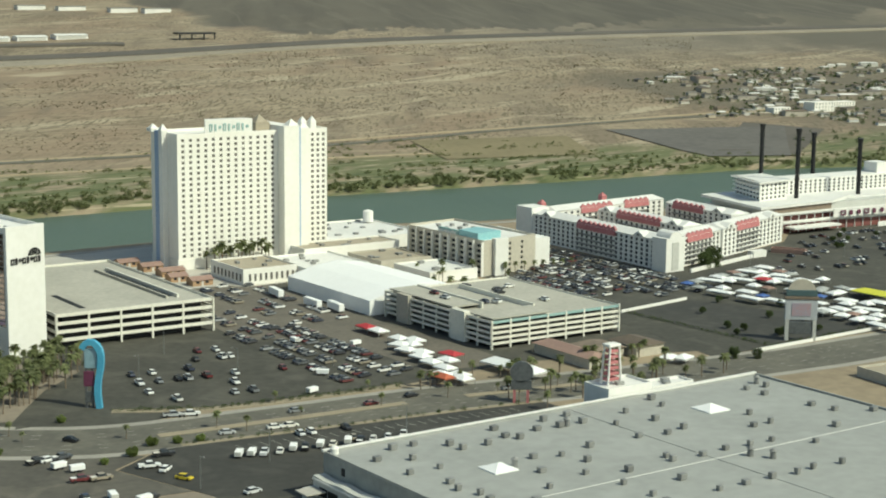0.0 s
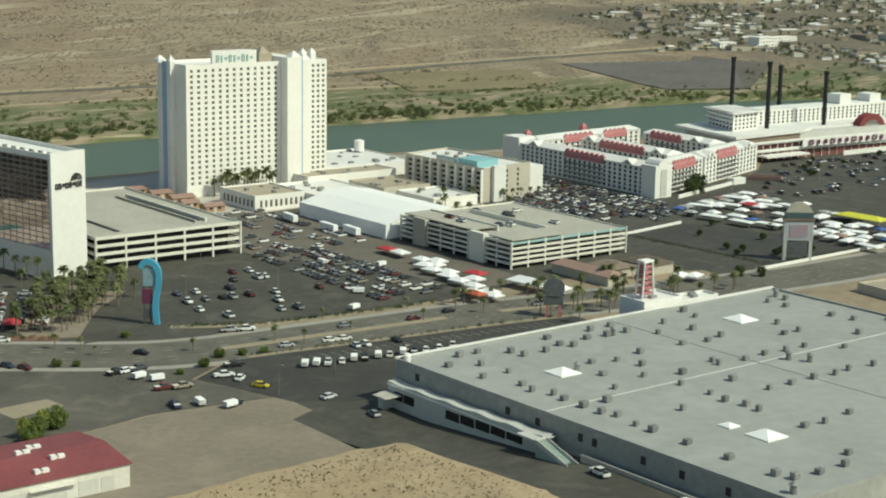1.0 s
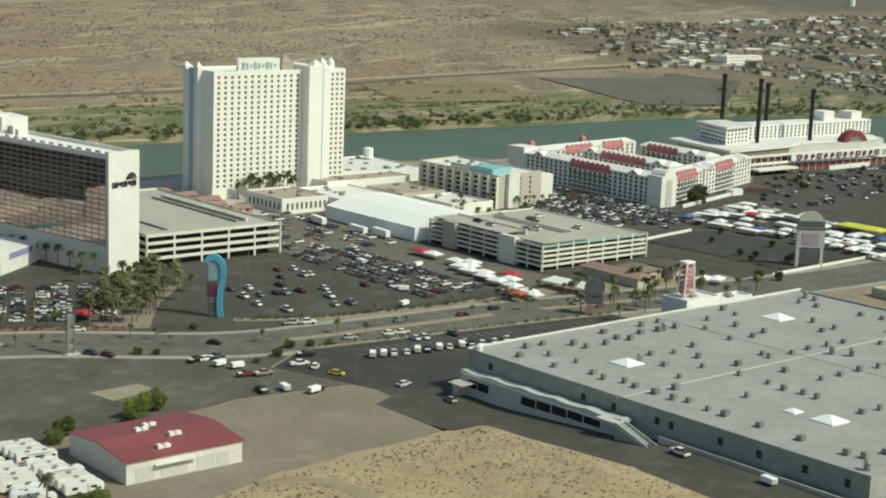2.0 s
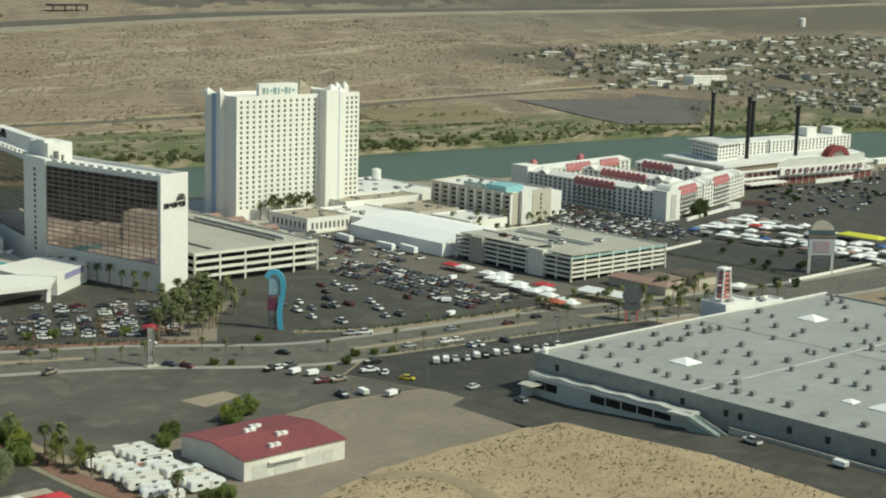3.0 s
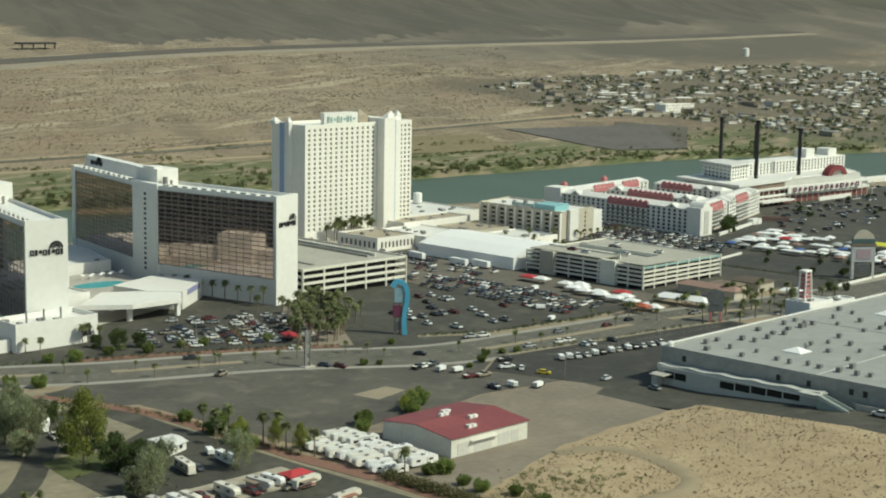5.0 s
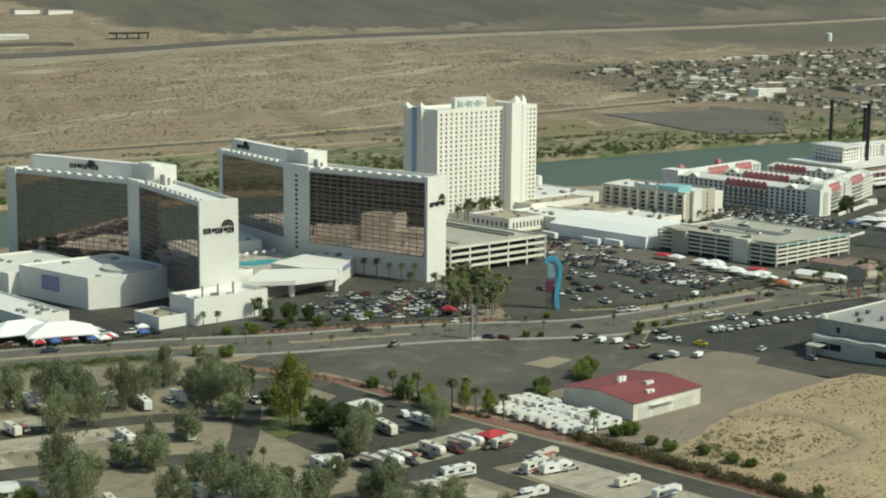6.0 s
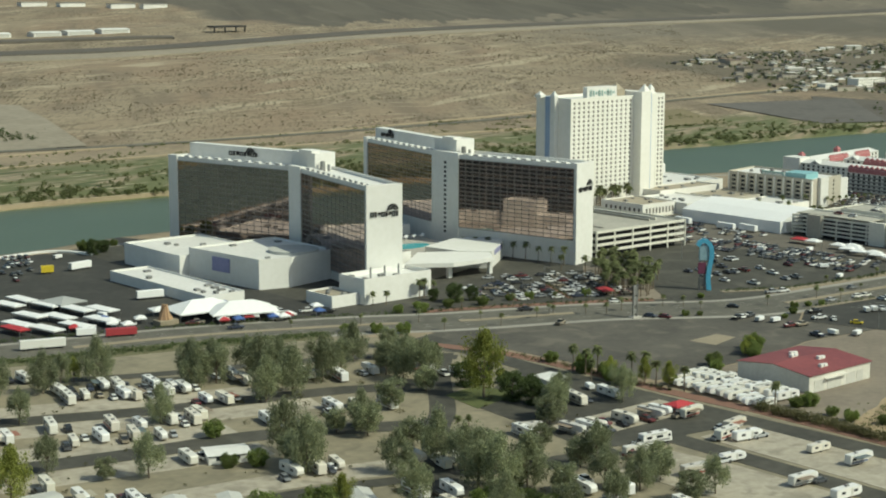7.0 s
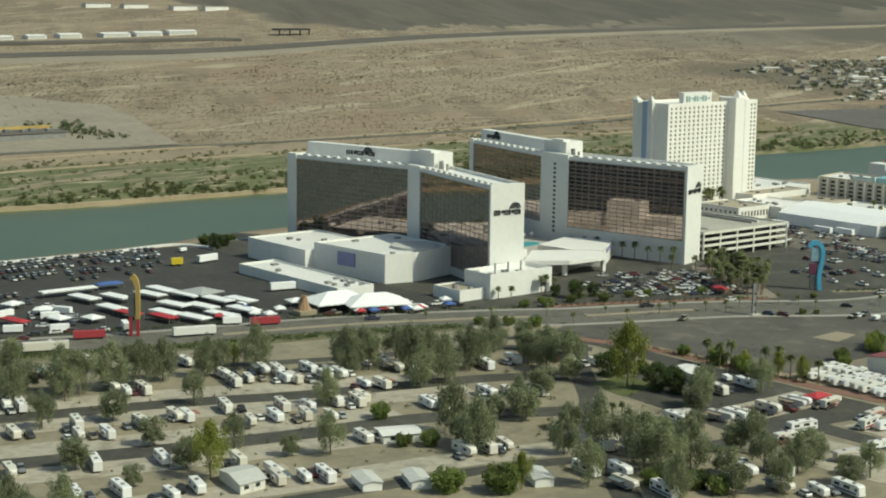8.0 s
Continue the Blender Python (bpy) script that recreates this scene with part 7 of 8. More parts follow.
# far bank growth: dense near the water, thinning out up the slope
bank = []
for k in range(1500):
    x = r.uniform(-420, 1150)
    off = abs(r.gauss(0, 1)) * 26 + 2
    y = bank_far(x) + off
    if noise.noise((x / 45, off / 20, 4)) > -0.25 and not on_far_lot(x, y):
        s = r.uniform(1.2, 3.6) * (0.75 if x > 650 else 1)
        bank.append((x, y, ground_at(x, y) + s * 0.45, s))
scatter("riverbank_shrubs", "grey-green willow and tamarisk growth along the river", bank, 2.4, "leaf_bank", 46, 7, 0.75, 0.36)
plain = []
for k in range(4200):
    x, off = r.uniform(-450, 1000), r.uniform(40, 265)
    y = bank_far(x) + off
    if noise.noise((x / 60, y / 30, 9)) > 0.08 and not on_far_lot(x, y):
        s = r.uniform(0.8, 2.4) * (1 + 0.9 * r.random() ** 3)
        plain.append((x, y, ground_at(x, y) + s * 0.35, s))
scatter("plain_shrubs", "patchy green shrubs on the river plain", plain, 2.2, "leaf_bank", 22, 8, 0.6, 0.34)
scrub = []
for k in range(15000):
    u = r.random() ** 0.8
    y = 780 + u * 1000
    x = r.uniform(-150 + (y - 780) * 0.35, 1000 + (y - 780) * 1.0)
    if noise.noise((x / 110, y / 160, 2)) + 0.6 * noise.noise((x / 24, y / 60, 7)) > 0.0:
        s = r.uniform(0.4, 1.0) * (1 + 0.8 * r.random() ** 4) * (1 + 0.4 * u)
        scrub.append((x, y, ground_at(x, y) + s * 0.4, s))
scatter("desert_scrub", "sparse dark creosote scrub on the desert slope", scrub, 1.2, "scrub", 10, 9, 0.7, 0.5)
# ---- vehicles ----
def wheels(t, spots, rad, wide=0.26, n=10):
    """Wheels in pairs on their axles, the axles tied by a shaft: one connected body."""
    bm, mids = B(), []

    def ring(x, y, q):
        return [bm.verts.new((x + math.cos((k + 0.5) * math.tau / n) * q, y, rad + math.sin((k + 0.5) * math.tau / n) * q)) for k in range(n)]

    for x in sorted({p[0] for p in spots}):
        half = max(abs(p[1]) for p in spots if p[0] == x)
        lo, hi = half - wide / 2, half + wide / 2
        rings = [ring(x, y, q) for y, q in ((-hi, rad * 0.55), (-hi, rad), (-lo, rad), (-lo, 0.09), (-0.06, 0.09), (0.06, 0.09), (lo, 0.09), (lo, rad), (hi, rad), (hi, rad * 0.55))]
        for i, (p, q) in enumerate(zip(rings, rings[1:])):
            for k in range(n):
                if i != 4 or k not in (n - 1, n // 2 - 1):
                    bm.faces.new((p[k], p[(k + 1) % n], q[(k + 1) % n], q[k]))
        bm.faces.new(rings[0])
        bm.faces.new(rings[-1])
        p, q = rings[4], rings[5]
        mids.append(((p[n - 1], p[0], q[0], q[n - 1]), (p[n // 2], p[n // 2 - 1], q[n // 2 - 1], q[n // 2])))
    for (fore, _), (_, aft) in zip(mids, mids[1:]):
        for k in range(4):
            bm.faces.new((fore[k], fore[(k + 1) % 4], aft[(k + 1) % 4], aft[k]))
    bm.faces.new(mids[0][1])
    bm.faces.new(mids[-1][0])
    bmesh.ops.recalc_face_normals(bm, faces=bm.faces)
    part("running_gear", bm, "tyre", t, "black rubber wheels on their axles")


def loft(bm, sections, mi=0):
    """A body through cross-sections (x, half width low, half width high, z low, z high)."""
    rows = [[bm.verts.new(v) for v in ((x, -a, z0), (x, -b, z1), (x, b, z1), (x, a, z0))] for x, a, b, z0, z1 in sections]
    for p, q in zip(rows, rows[1:]):
        for i in range(4):
            bm.faces.new((p[i], p[(i + 1) % 4], q[(i + 1) % 4], q[i])).material_index = mi
    bm.faces.new(rows[0][::-1])
    bm.faces.new(rows[-1])
    bmesh.ops.recalc_face_normals(bm, faces=bm.faces)
    return bm


def car():
    t = thing("car", 0, 0, label="parked car standing on asphalt", category="car", group="parked cars", plan=False)
    bm = loft(B(), [(-2.25, 0.72, 0.7, 0.4, 0.8), (-2.1, 0.86, 0.82, 0.3, 0.98), (-0.8, 0.9, 0.84, 0.28, 0.98), (0.9, 0.9, 0.84, 0.28, 0.94), (2.0, 0.86, 0.78, 0.3, 0.82), (2.3, 0.74, 0.68, 0.4, 0.68)])
    loft(bm, [(-1.2, 0.62, 0.58, 1.42, 1.47), (-0.9, 0.66, 0.6, 1.42, 1.5), (0.4, 0.66, 0.6, 1.42, 1.49), (0.6, 0.6, 0.56, 1.41, 1.46)])
    part("body", bm, "car_paint", t)
    part("glasshouse", loft(B(), [(-1.9, 0.74, 0.7, 0.96, 0.98), (-1.2, 0.79, 0.6, 0.95, 1.43), (0.55, 0.79, 0.6, 0.93, 1.43), (1.35, 0.76, 0.72, 0.92, 0.94)]), "glass", t, "dark car windows")
    wheels(t, ((-1.4, -0.8), (-1.4, 0.8), (1.4, -0.8), (1.4, 0.8)), 0.33)
    return t


def pickup():
    t = thing("pickup", 0, 0, label="parked pickup truck on asphalt", category="pickup", group="parked pickups", plan=False)
    bm = loft(B(), [(-2.8, 0.92, 0.9, 0.5, 1.15), (0.2, 0.95, 0.92, 0.45, 1.15), (1.4, 0.95, 0.9, 0.45, 1.12), (2.7, 0.88, 0.82, 0.5, 1.02), (2.85, 0.8, 0.76, 0.6, 0.9)])
    loft(bm, [(-0.9, 0.72, 0.66, 1.76, 1.82), (0.7, 0.72, 0.66, 1.76, 1.82)])
    part("body", bm, "car_paint", t)
    part("glasshouse", loft(B(), [(-1.1, 0.86, 0.82, 1.13, 1.15), (-0.95, 0.86, 0.68, 1.13, 1.78), (0.7, 0.86, 0.68, 1.12, 1.78), (1.4, 0.84, 0.8, 1.11, 1.13)]), "glass", t, "dark cab windows")
    part("bed", box(B(), -2.65, -1.2, -0.78, 0.78, 1.16, 1.18), "dark", t)
    wheels(t, ((-1.8, -0.86), (-1.8, 0.86), (1.8, -0.86), (1.8, 0.86)), 0.4)
    return t


def trailer():
    t = thing("caravan", 0, 0, label="white travel trailer with dark windows", category="caravan", group="caravans", plan=False)
    bm = loft(B(), [(-5.1, 1.1, 1.05, 0.9, 2.6), (-4.8, 1.24, 1.2, 0.6, 2.95), (3.7, 1.24, 1.2, 0.6, 3.0), (4.5, 1.15, 1.0, 1.0, 2.6), (4.7, 1.05, 0.9, 1.3, 2.2)])
    part("body", bm, "rv_paint", t)
    for y in (-1.24, 1.24):
        for x, w in ((-2.6, 1.4), (2.0, 1.4)):
            part("window", box(B(), x - w / 2, x + w / 2, y - 0.03, y + 0.03, 1.6, 2.25), "glass", t)
    part("door", box(B(), 0.3, 1.0, -1.28, -1.22, 0.75, 2.6), "shed_door", t)
    part("air_conditioner", box(B(), -0.6, 0.5, -0.45, 0.45, 3.05, 3.4, bevel=0.1), "vent", t)
    wheels(t, ((-0.4, -1.05), (-0.4, 1.05)), 0.36)
    return t


def fifth_wheel():
    t = thing("caravan", 0, 0, label="cream fifth-wheel caravan with a raised nose and slide-out", category="caravan", group="long caravans", plan=False)
    bm = loft(B(), [(-5.3, 1.2, 1.15, 0.7, 3.1), (-5.1, 1.25, 1.2, 0.55, 3.3), (2.4, 1.25, 1.2, 0.55, 3.35), (2.5, 1.25, 1.2, 1.55, 3.4), (4.4, 1.2, 1.1, 1.6, 3.3), (5.0, 1.0, 0.8, 1.9, 2.7)])
    part("body", bm, "rv_cream", t)
    part("slide_out", box(B(), -3.4, -0.4, 1.2, 1.95, 0.95, 2.75, bevel=0.05), "rv_cream", t)
    for x, y, w in ((-1.9, 1.97, 1.6), (-3.6, -1.25, 1.7), (-0.4, -1.25, 1.5)):
        part("window", box(B(), x - w / 2, x + w / 2, y - 0.03, y + 0.03, 1.6, 2.35), "glass", t)
    part("stripe", box(B(), -5.0, 2.3, -1.275, -1.245, 0.7, 1.3), "rv_stripe", t)
    part("air_conditioner", box(B(), -2.4, -1.3, -0.45, 0.45, 3.3, 3.65, bevel=0.1), "vent", t)
    part("awning", box(B(), -4.4, 1.4, -3.5, -1.24, 2.72, 2.8), "awning_cloth", t, "brown canvas awning")
    wheels(t, ((-2.0, -1.05), (-2.0, 1.05)), 0.38)
    return t


def motorhome():
    t = thing("motorhome", 0, 0, label="white motorhome with a dark windscreen", category="motorhome", group="motorhomes", plan=False)
    bm = loft(B(), [(-5.0, 1.2, 1.15, 0.6, 3.0), (-4.8, 1.25, 1.2, 0.5, 3.2), (4.3, 1.25, 1.2, 0.5, 3.25), (4.9, 1.22, 1.05, 0.5, 2.9), (5.1, 1.15, 0.95, 0.6, 1.3)])
    part("body", bm, "rv_paint", t)
    part("windscreen", loft(B(), [(4.86, 1.1, 1.0, 1.4, 2.75), (5.08, 1.1, 0.9, 1.35, 1.4)]), "glass", t)
    for y in (-1.25, 1.25):
        for x, w in ((-3.0, 1.8), (0.6, 2.2), (4.0, 0.8)):
            part("window", box(B(), x - w / 2, x + w / 2, y - 0.03, y + 0.03, 1.75, 2.5), "glass", t)
        part("stripe", box(B(), -4.7, 4.2, y - 0.015, y + 0.015, 0.8, 1.35), "rv_stripe", t)
    part("air_conditioner", box(B(), -2.6, -1.5, -0.45, 0.45, 3.2, 3.55, bevel=0.1), "vent", t)
    part("air_conditioner", box(B(), 1.6, 2.7, -0.45, 0.45, 3.2, 3.55, bevel=0.1), "vent", t)
    part("awning", tube(B(), (-2.5, -1.32, 3.0), (3.0, -1.32, 3.0), 0.1, 0.1, 6), "grey_canvas", t)
    wheels(t, ((-2.6, -1.08), (-2.6, 1.08), (3.2, -1.08), (3.2, 1.08)), 0.45)
    return t


def box_truck(material="canvas", label="white box truck trailer", length=12.0, h=3.9):
    t = thing("truck_trailer", 0, 0, label=label, category="trailer", plan=False)
    part("box", box(B(), -length / 2, length / 2, -1.28, 1.28, 0.8, h, bevel=0.08), material, t)
    part("chassis", box(B(), -length / 2 + 0.4, length / 2 - 0.3, -0.6, 0.6, 0.55, 1.0), "dark", t)
    part("door", box(B(), -length / 2 - 0.05, -length / 2 + 0.02, -1.15, 1.15, 1.0, h - 0.15), "wall_light", t)
    wheels(t, [(x, y) for x in ((-length / 2 + 1.5, length / 2 - 1.6) if length < 10 else (-length / 2 + 1.5, -length / 2 + 2.7, length / 2 - 1.6)) for y in (-1.0, 1.0)], 0.45)
    return t


def frame_body(a, b, h, w):
    """Four posts joined by eave rails, as one welded body."""
    us, vs, ws = (-a, -a + w, a - w, a), (-b, -b + w, b - w, b), (0, h - w, h)
    solid = {(i, j, 1) for i in range(3) for j in range(3) if (i, j) != (1, 1)} | {(i, j, 0) for i in (0, 2) for j in (0, 2)}
    bm, made = B(), {}

    def vert(i, j, k):
        if (i, j, k) not in made:
            made[i, j, k] = bm.verts.new((us[i], vs[j], ws[k]))
        return made[i, j, k]

    quads = {(-1, 0, 0): ((0, 0, 0), (0, 0, 1), (0, 1, 1), (0, 1, 0)), (1, 0, 0): ((1, 0, 0), (1, 1, 0), (1, 1, 1), (1, 0, 1)), (0, -1, 0): ((0, 0, 0), (1, 0, 0), (1, 0, 1), (0, 0, 1)), (0, 1, 0): ((0, 1, 0), (0, 1, 1), (1, 1, 1), (1, 1, 0)), (0, 0, -1): ((0, 0, 0), (0, 1, 0), (1, 1, 0), (1, 0, 0)), (0, 0, 1): ((0, 0, 1), (1, 0, 1), (1, 1, 1), (0, 1, 1))}
    for i, j, k in sorted(solid):
        for (di, dj, dk), q in quads.items():
            if (i + di, j + dj, k + dk) not in solid:
                bm.faces.new([vert(i + x, j + y, k + z) for x, y, z in q])
    return bm


def stall(material, label, length=6.0, wide=6.0, h=2.6, peak=1.4):
    """A market canopy: hipped cloth top with a valance on four poles."""
    t = thing("market_canopy", 0, 0, label=label, category="canopy", plan=False)
    bm = B()
    a, b = length / 2, wide / 2
    rdg = max(0.0, a - b) if a > b else 0.0
    v = [bm.verts.new(q) for q in ((-a, -b, h), (a, -b, h), (a, b, h), (-a, b, h), (-rdg, 0, h + peak), (rdg + 0.01, 0, h + peak), (-a, -b, h - 0.5), (a, -b, h - 0.5), (a, b, h - 0.5), (-a, b, h - 0.5))]
    for q in ((0, 1, 5, 4), (1, 2, 5), (2, 3, 4, 5), (3, 0, 4), (6, 7, 1, 0), (7, 8, 2, 1), (8, 9, 3, 2), (9, 6, 0, 3)):
        bm.faces.new([v[i] for i in q])
    part("cloth", bm, material, t)
    bm = frame_body(a, b, h - 0.02, 0.14)
    part("pole_frame", bm, "steel", t)
    return t


def set_out(template, spots, size=1.35):
    """Copies of a template at (x, y, degrees); it takes the first place itself."""
    for i, (x, y, a) in enumerate(spots):
        m = pose(x, y, 0.13 + lane_rise(x, y), 0, 0, a) @ Matrix.Scale(size, 4)
        if i == 0:
            template.matrix_basis = m
        else:
            copy_thing(template, m @ Matrix.Scale(1 / size, 4))


r = random.Random(77)
cars, pickups, caravans, homes = [], [], [], []


def fill(p0, p1, gap, chance, turn, back=True):
    """A row of parking places from p0 to p1 with some of them taken."""
    a, b = Vector(p0), Vector(p1)
    k = int((b - a).length / gap)
    for i in range(k):
        if r.random() < chance:
            q = a + (b - a) * (i + 0.5) / k
            (pickups if r.random() < 0.25 else cars).append((q.x + r.uniform(-0.3, 0.3), q.y + r.uniform(-0.4, 0.4), turn + r.choice((0, 180)) + r.uniform(-3, 3)))


# in front of the towers
for k in range(9):
    a, b = -110 + k * 8.4 + (k % 2) * 1.6, 48 - k * 3.9
    fill((a, b), (a + 17, b + 34), 3.8, 0.78, -26)
for k in range(2, 9):
    a, b = -110 + k * 8.4 + (k % 2) * 1.6 + 18, 48 - k * 3.9 + 38
    fill((a, b), (a + 10, b + 20), 3.8, 0.7, -26)
# the main lot: sparse in front
for k in range(6):
    y = -8 + k * 15
    fill((16 + k * 3, y + 4), (92, y - 4), 4.0, 0.3, 82)
# mall lot and service lane
fill((30, -71), (66, -77), 4.2, 0.4, 80)
for q in ((24, -59, -12), (59, -89, 75), (-1, -125, 10), (-119, -11, 23), (-75, -27, -70), (-71, -33, -70), (0, -150, 80), (8, -250, 82), (-62, 8, -25), (60, -46, -8), (90, -52, -5), (110, -50, 0), (-110, 22, -25), (-240, 78, -20), (150, -62, -8), (-27, -38, -60), (18, -27, -20), (24, -29, -20)):
    pickups.append(q) if r.random() < 0.4 else cars.append(q)
set_out(car(), cars)
set_out(pickup(), pickups)
# pale work vehicles on the vacant lot and in one row before the mall
for build, label, group, spots in (
        (pickup, "white pickup parked on worn asphalt", "white pickups", [(-47, -57, 13), (-38, -57, 8), (-42, -84, -8), (-36, -86, -2), (-49, -104, 80), (-32, -114, 20), (-17, -82, -15), (-7, -72, -12), (23, -89, 52), (38, -91, 56), (59, -94, 50), (76, -96, 54)]),
        (car, "white car parked on worn asphalt", "white cars", [(-43, -57, 10), (-14, -88, 40), (28.5, -90, 55), (48.5, -92.5, 50), (64, -94.5, 53), (70, -95, 57), (42, -62, -12), (48, -63, -8)])):
    t = build()
    t.children[0].data = t.children[0].data.copy()
    t.children[0].data.materials[0] = M["rv_paint"]
    tagged(t, label, "pickup" if build is pickup else "car", group)
    set_out(t, spots)

# the mass of cars further off, as one body
cars, pickups = [], []
for k, y in enumerate((320, 304, 296, 280, 272, 256)):
    fill((-420, y + 2), (-222 - k * 6, y - 4), 4.0, (0.75, 0.75, 0.65, 0.5, 0.4, 0.3)[k], 85)
for y in (230, 215):
    fill((-430, y), (-345, y), 4.2, 0.5, 85)
for x in (101, 112, 124, 133):
    fill((x, -18), (x + 2, 92), 4.0, 0.62, 5)
for x in (112, 124, 140, 152, 166):
    fill((x, 92), (x + 2, 200), 4.2, 0.45, 5)
for x in (306, 316, 330, 340, 354, 364, 376):
    fill((x, 52 if x > 330 else 70), (x + 3, 225), 4.0, 0.74, 8)
for k, y in enumerate((66, 78, 96, 108, 128, 140, 152)):
    fill((430 + k * 20, y), (820, y + 4), 4.3, 0.26, 85)
fill((745, 190), (860, 180), 4.2, 0.5, 80)
verts, faces, slots = [], [], []
car_me = [bpy.data.meshes[o.data.name] for o in next(o for o in scene.objects if o.name == "car").children[:2]]
for x, y, a in cars + pickups:
    m = pose(x, y, 0.13, 0, 0, a) @ Matrix.Scale(1.35, 4)
    for slot, me in enumerate(car_me):
        n0 = len(verts)
        verts += [tuple(m @ v.co) for v in me.vertices]
        faces += [tuple(n0 + i for i in f.vertices) for f in me.polygons]
        slots += [slot] * len(me.polygons)
mass = bpy.data.meshes.new("far_cars")
mass.from_pydata(verts, [], faces)
mass.materials.append(M["island_paint"])
mass.materials.append(M["glass"])
mass.polygons.foreach_set("material_index", slots)
tagged(new("far_cars", mass), "rows of parked cars in distant car parks", "cars", kind="stuff")
# garage roofs carry a few cars at their own height
roof_cars = [(212, 40, 14.4 - 1.6, 88), (216, 36, 12.8, 92), (232, 55, 12.3, 3), (236, 62, 12.3, 2), (240, 30, 12.3, 90), (246, 66, 12.3, 4), (196, 50, 14.4, 90), (198, 62, 14.4, 90), (228, 78, 12.3, 1)]
roof_car = car()
tagged(roof_car, "parked car on a garage roof", "car", "roof cars")
for i, (x, y, z, a) in enumerate(roof_cars):
    if i == 0:
        roof_car.matrix_basis = pose(x, y, 12.3, 0, 0, a) @ Matrix.Scale(1.35, 4)
    else:
        copy_thing(roof_car, pose(x, y, z, 0, 0, a))

# caravan park: rows of pitches on both sides of the lanes
PITCH_A = [(-449, 30), (-446, 24), (-415, 65), (-403, 22), (-397, 19), (-405, 29), (-359, 22), (-362, 9), (-354, 11), (-342, 18), (-338, 14), (-342, 3), (-340, -1), (-326, 9), (-321, 2), (-320, -5), (-294, 1), (-295, -11), (-292, -20), (-262, -29), (-246, -28), (-464, -8), (-441, -11), (-446, -22)]
PITCH_B = [(-438, -28), (-422, -24), (-407, -22), (-404, -25), (-386, -23), (-388, -43), (-378, -44), (-368, -34), (-368, -49), (-359, -38), (-348, -39), (-336, -41), (-321, -63), (-320, -68), (-284, -67), (-485, -51), (-459, -59), (-438, -66), (-419, -83), (-466, -89), (-455, -101), (-445, -100), (-480, -86), (-420, -108)]
PITCH_C = [(-412, -112), (-406, -115), (-417, -101), (-369, -86), (-343, -122), (-335, -123), (-308, -144), (-334, -162), (-325, -169), (-335, -181), (-330, -193), (-289, -184), (-292, -194), (-283, -201), (-297, -213), (-290, -222), (-282, -228), (-270, -17), (-276, -13), (-274, -74), (-221, -53), (-430, 65), (-393, 74), (-360, 49)]
PITCH_D = [(-251, -205), (-230, -203), (-225 - 8, -234), (-222 - 12, -251), (-191 - 8, -215), (-200, -232), (-206, -190)]
PITCH_F = [(-327, -4), (-341, -45), (-322, -24), (-317, -29), (-293, -65), (-351, -120), (-311, -135), (-263, -137), (-361, -56), (-219, -32)]
PITCH_E = [(-500, 10), (-492, 40), (-505, -40), (-478, 52), (-520, 20), (-510, -10), (-530, 45), (-224, -37), (-206, -19)]
for k, (x, y) in enumerate(PITCH_A + PITCH_B + PITCH_C + PITCH_E + PITCH_F):
    a = 78 + r.uniform(-6, 6) + (180 if r.random() < 0.4 else 0)
    (homes if k % 3 == 1 else caravans).append((x, y, a))
YARD_RV = [(-210, -149, -87), (-203, -147, -87), (-197, -157, 4), (-222, -147, -94), (-235, -145, -92), (-247, -145, -88), (-241, -147, -95), (-210, -184, 8), (-198, -178, 6), (-234, -172, -10), (-248, -176, -10), (-216, -116, -104), (-199, -117, -100)]
for k, q in enumerate(YARD_RV):
    (homes if k in (7, 9, 11) else caravans).append(q)
for k, (x, y) in enumerate(PITCH_D):
    caravans.append((x, y, -8 + r.uniform(-5, 5)))
caravans += [(-259, -134, 160), (-304, -141, 172), (-296, -150, 168)]
for k in range(15):
    if k < 12 and r.random() < 0.85:
        caravans.append((-163 + r.uniform(-1.2, 1.2) - 0.25 * k, -116 - k * 4.5, 172 + r.uniform(-5, 5)))
        (homes if k % 4 == 0 else caravans).append((-149.5 - 0.1 * k, -115 - k * 4.5, -8 + r.uniform(-3, 3)))
longs = [q for k, q in enumerate(caravans) if k % 5 in (1, 3) and q[0] < -185]
shorts = [q for q in caravans if q not in longs]
set_out(trailer(), shorts[::2], 1.22)
small = trailer()
tagged(small, "small white travel trailer with dark windows", "caravan", "small caravans")
set_out(small, shorts[1::2], 1.02)
set_out(fifth_wheel(), longs, 1.12)
set_out(motorhome(), homes, 1.25)
extra = []
for x, y, a in caravans + homes:
    if x < -185 and r.random() < 0.8:
        s = r.choice((-1, 1))
        extra.append((x + s * 4.8 + r.uniform(-0.4, 0.4), y + r.uniform(-4, 4), a + r.uniform(-8, 8)))
park_car = car()
tagged(park_car, "car parked beside a caravan", "car", "caravan park cars")
set_out(park_car, extra[::2])
park_pick = pickup()
tagged(park_pick, "pickup parked beside a caravan", "pickup", "caravan park pickups")
set_out(park_pick, extra[1::2])

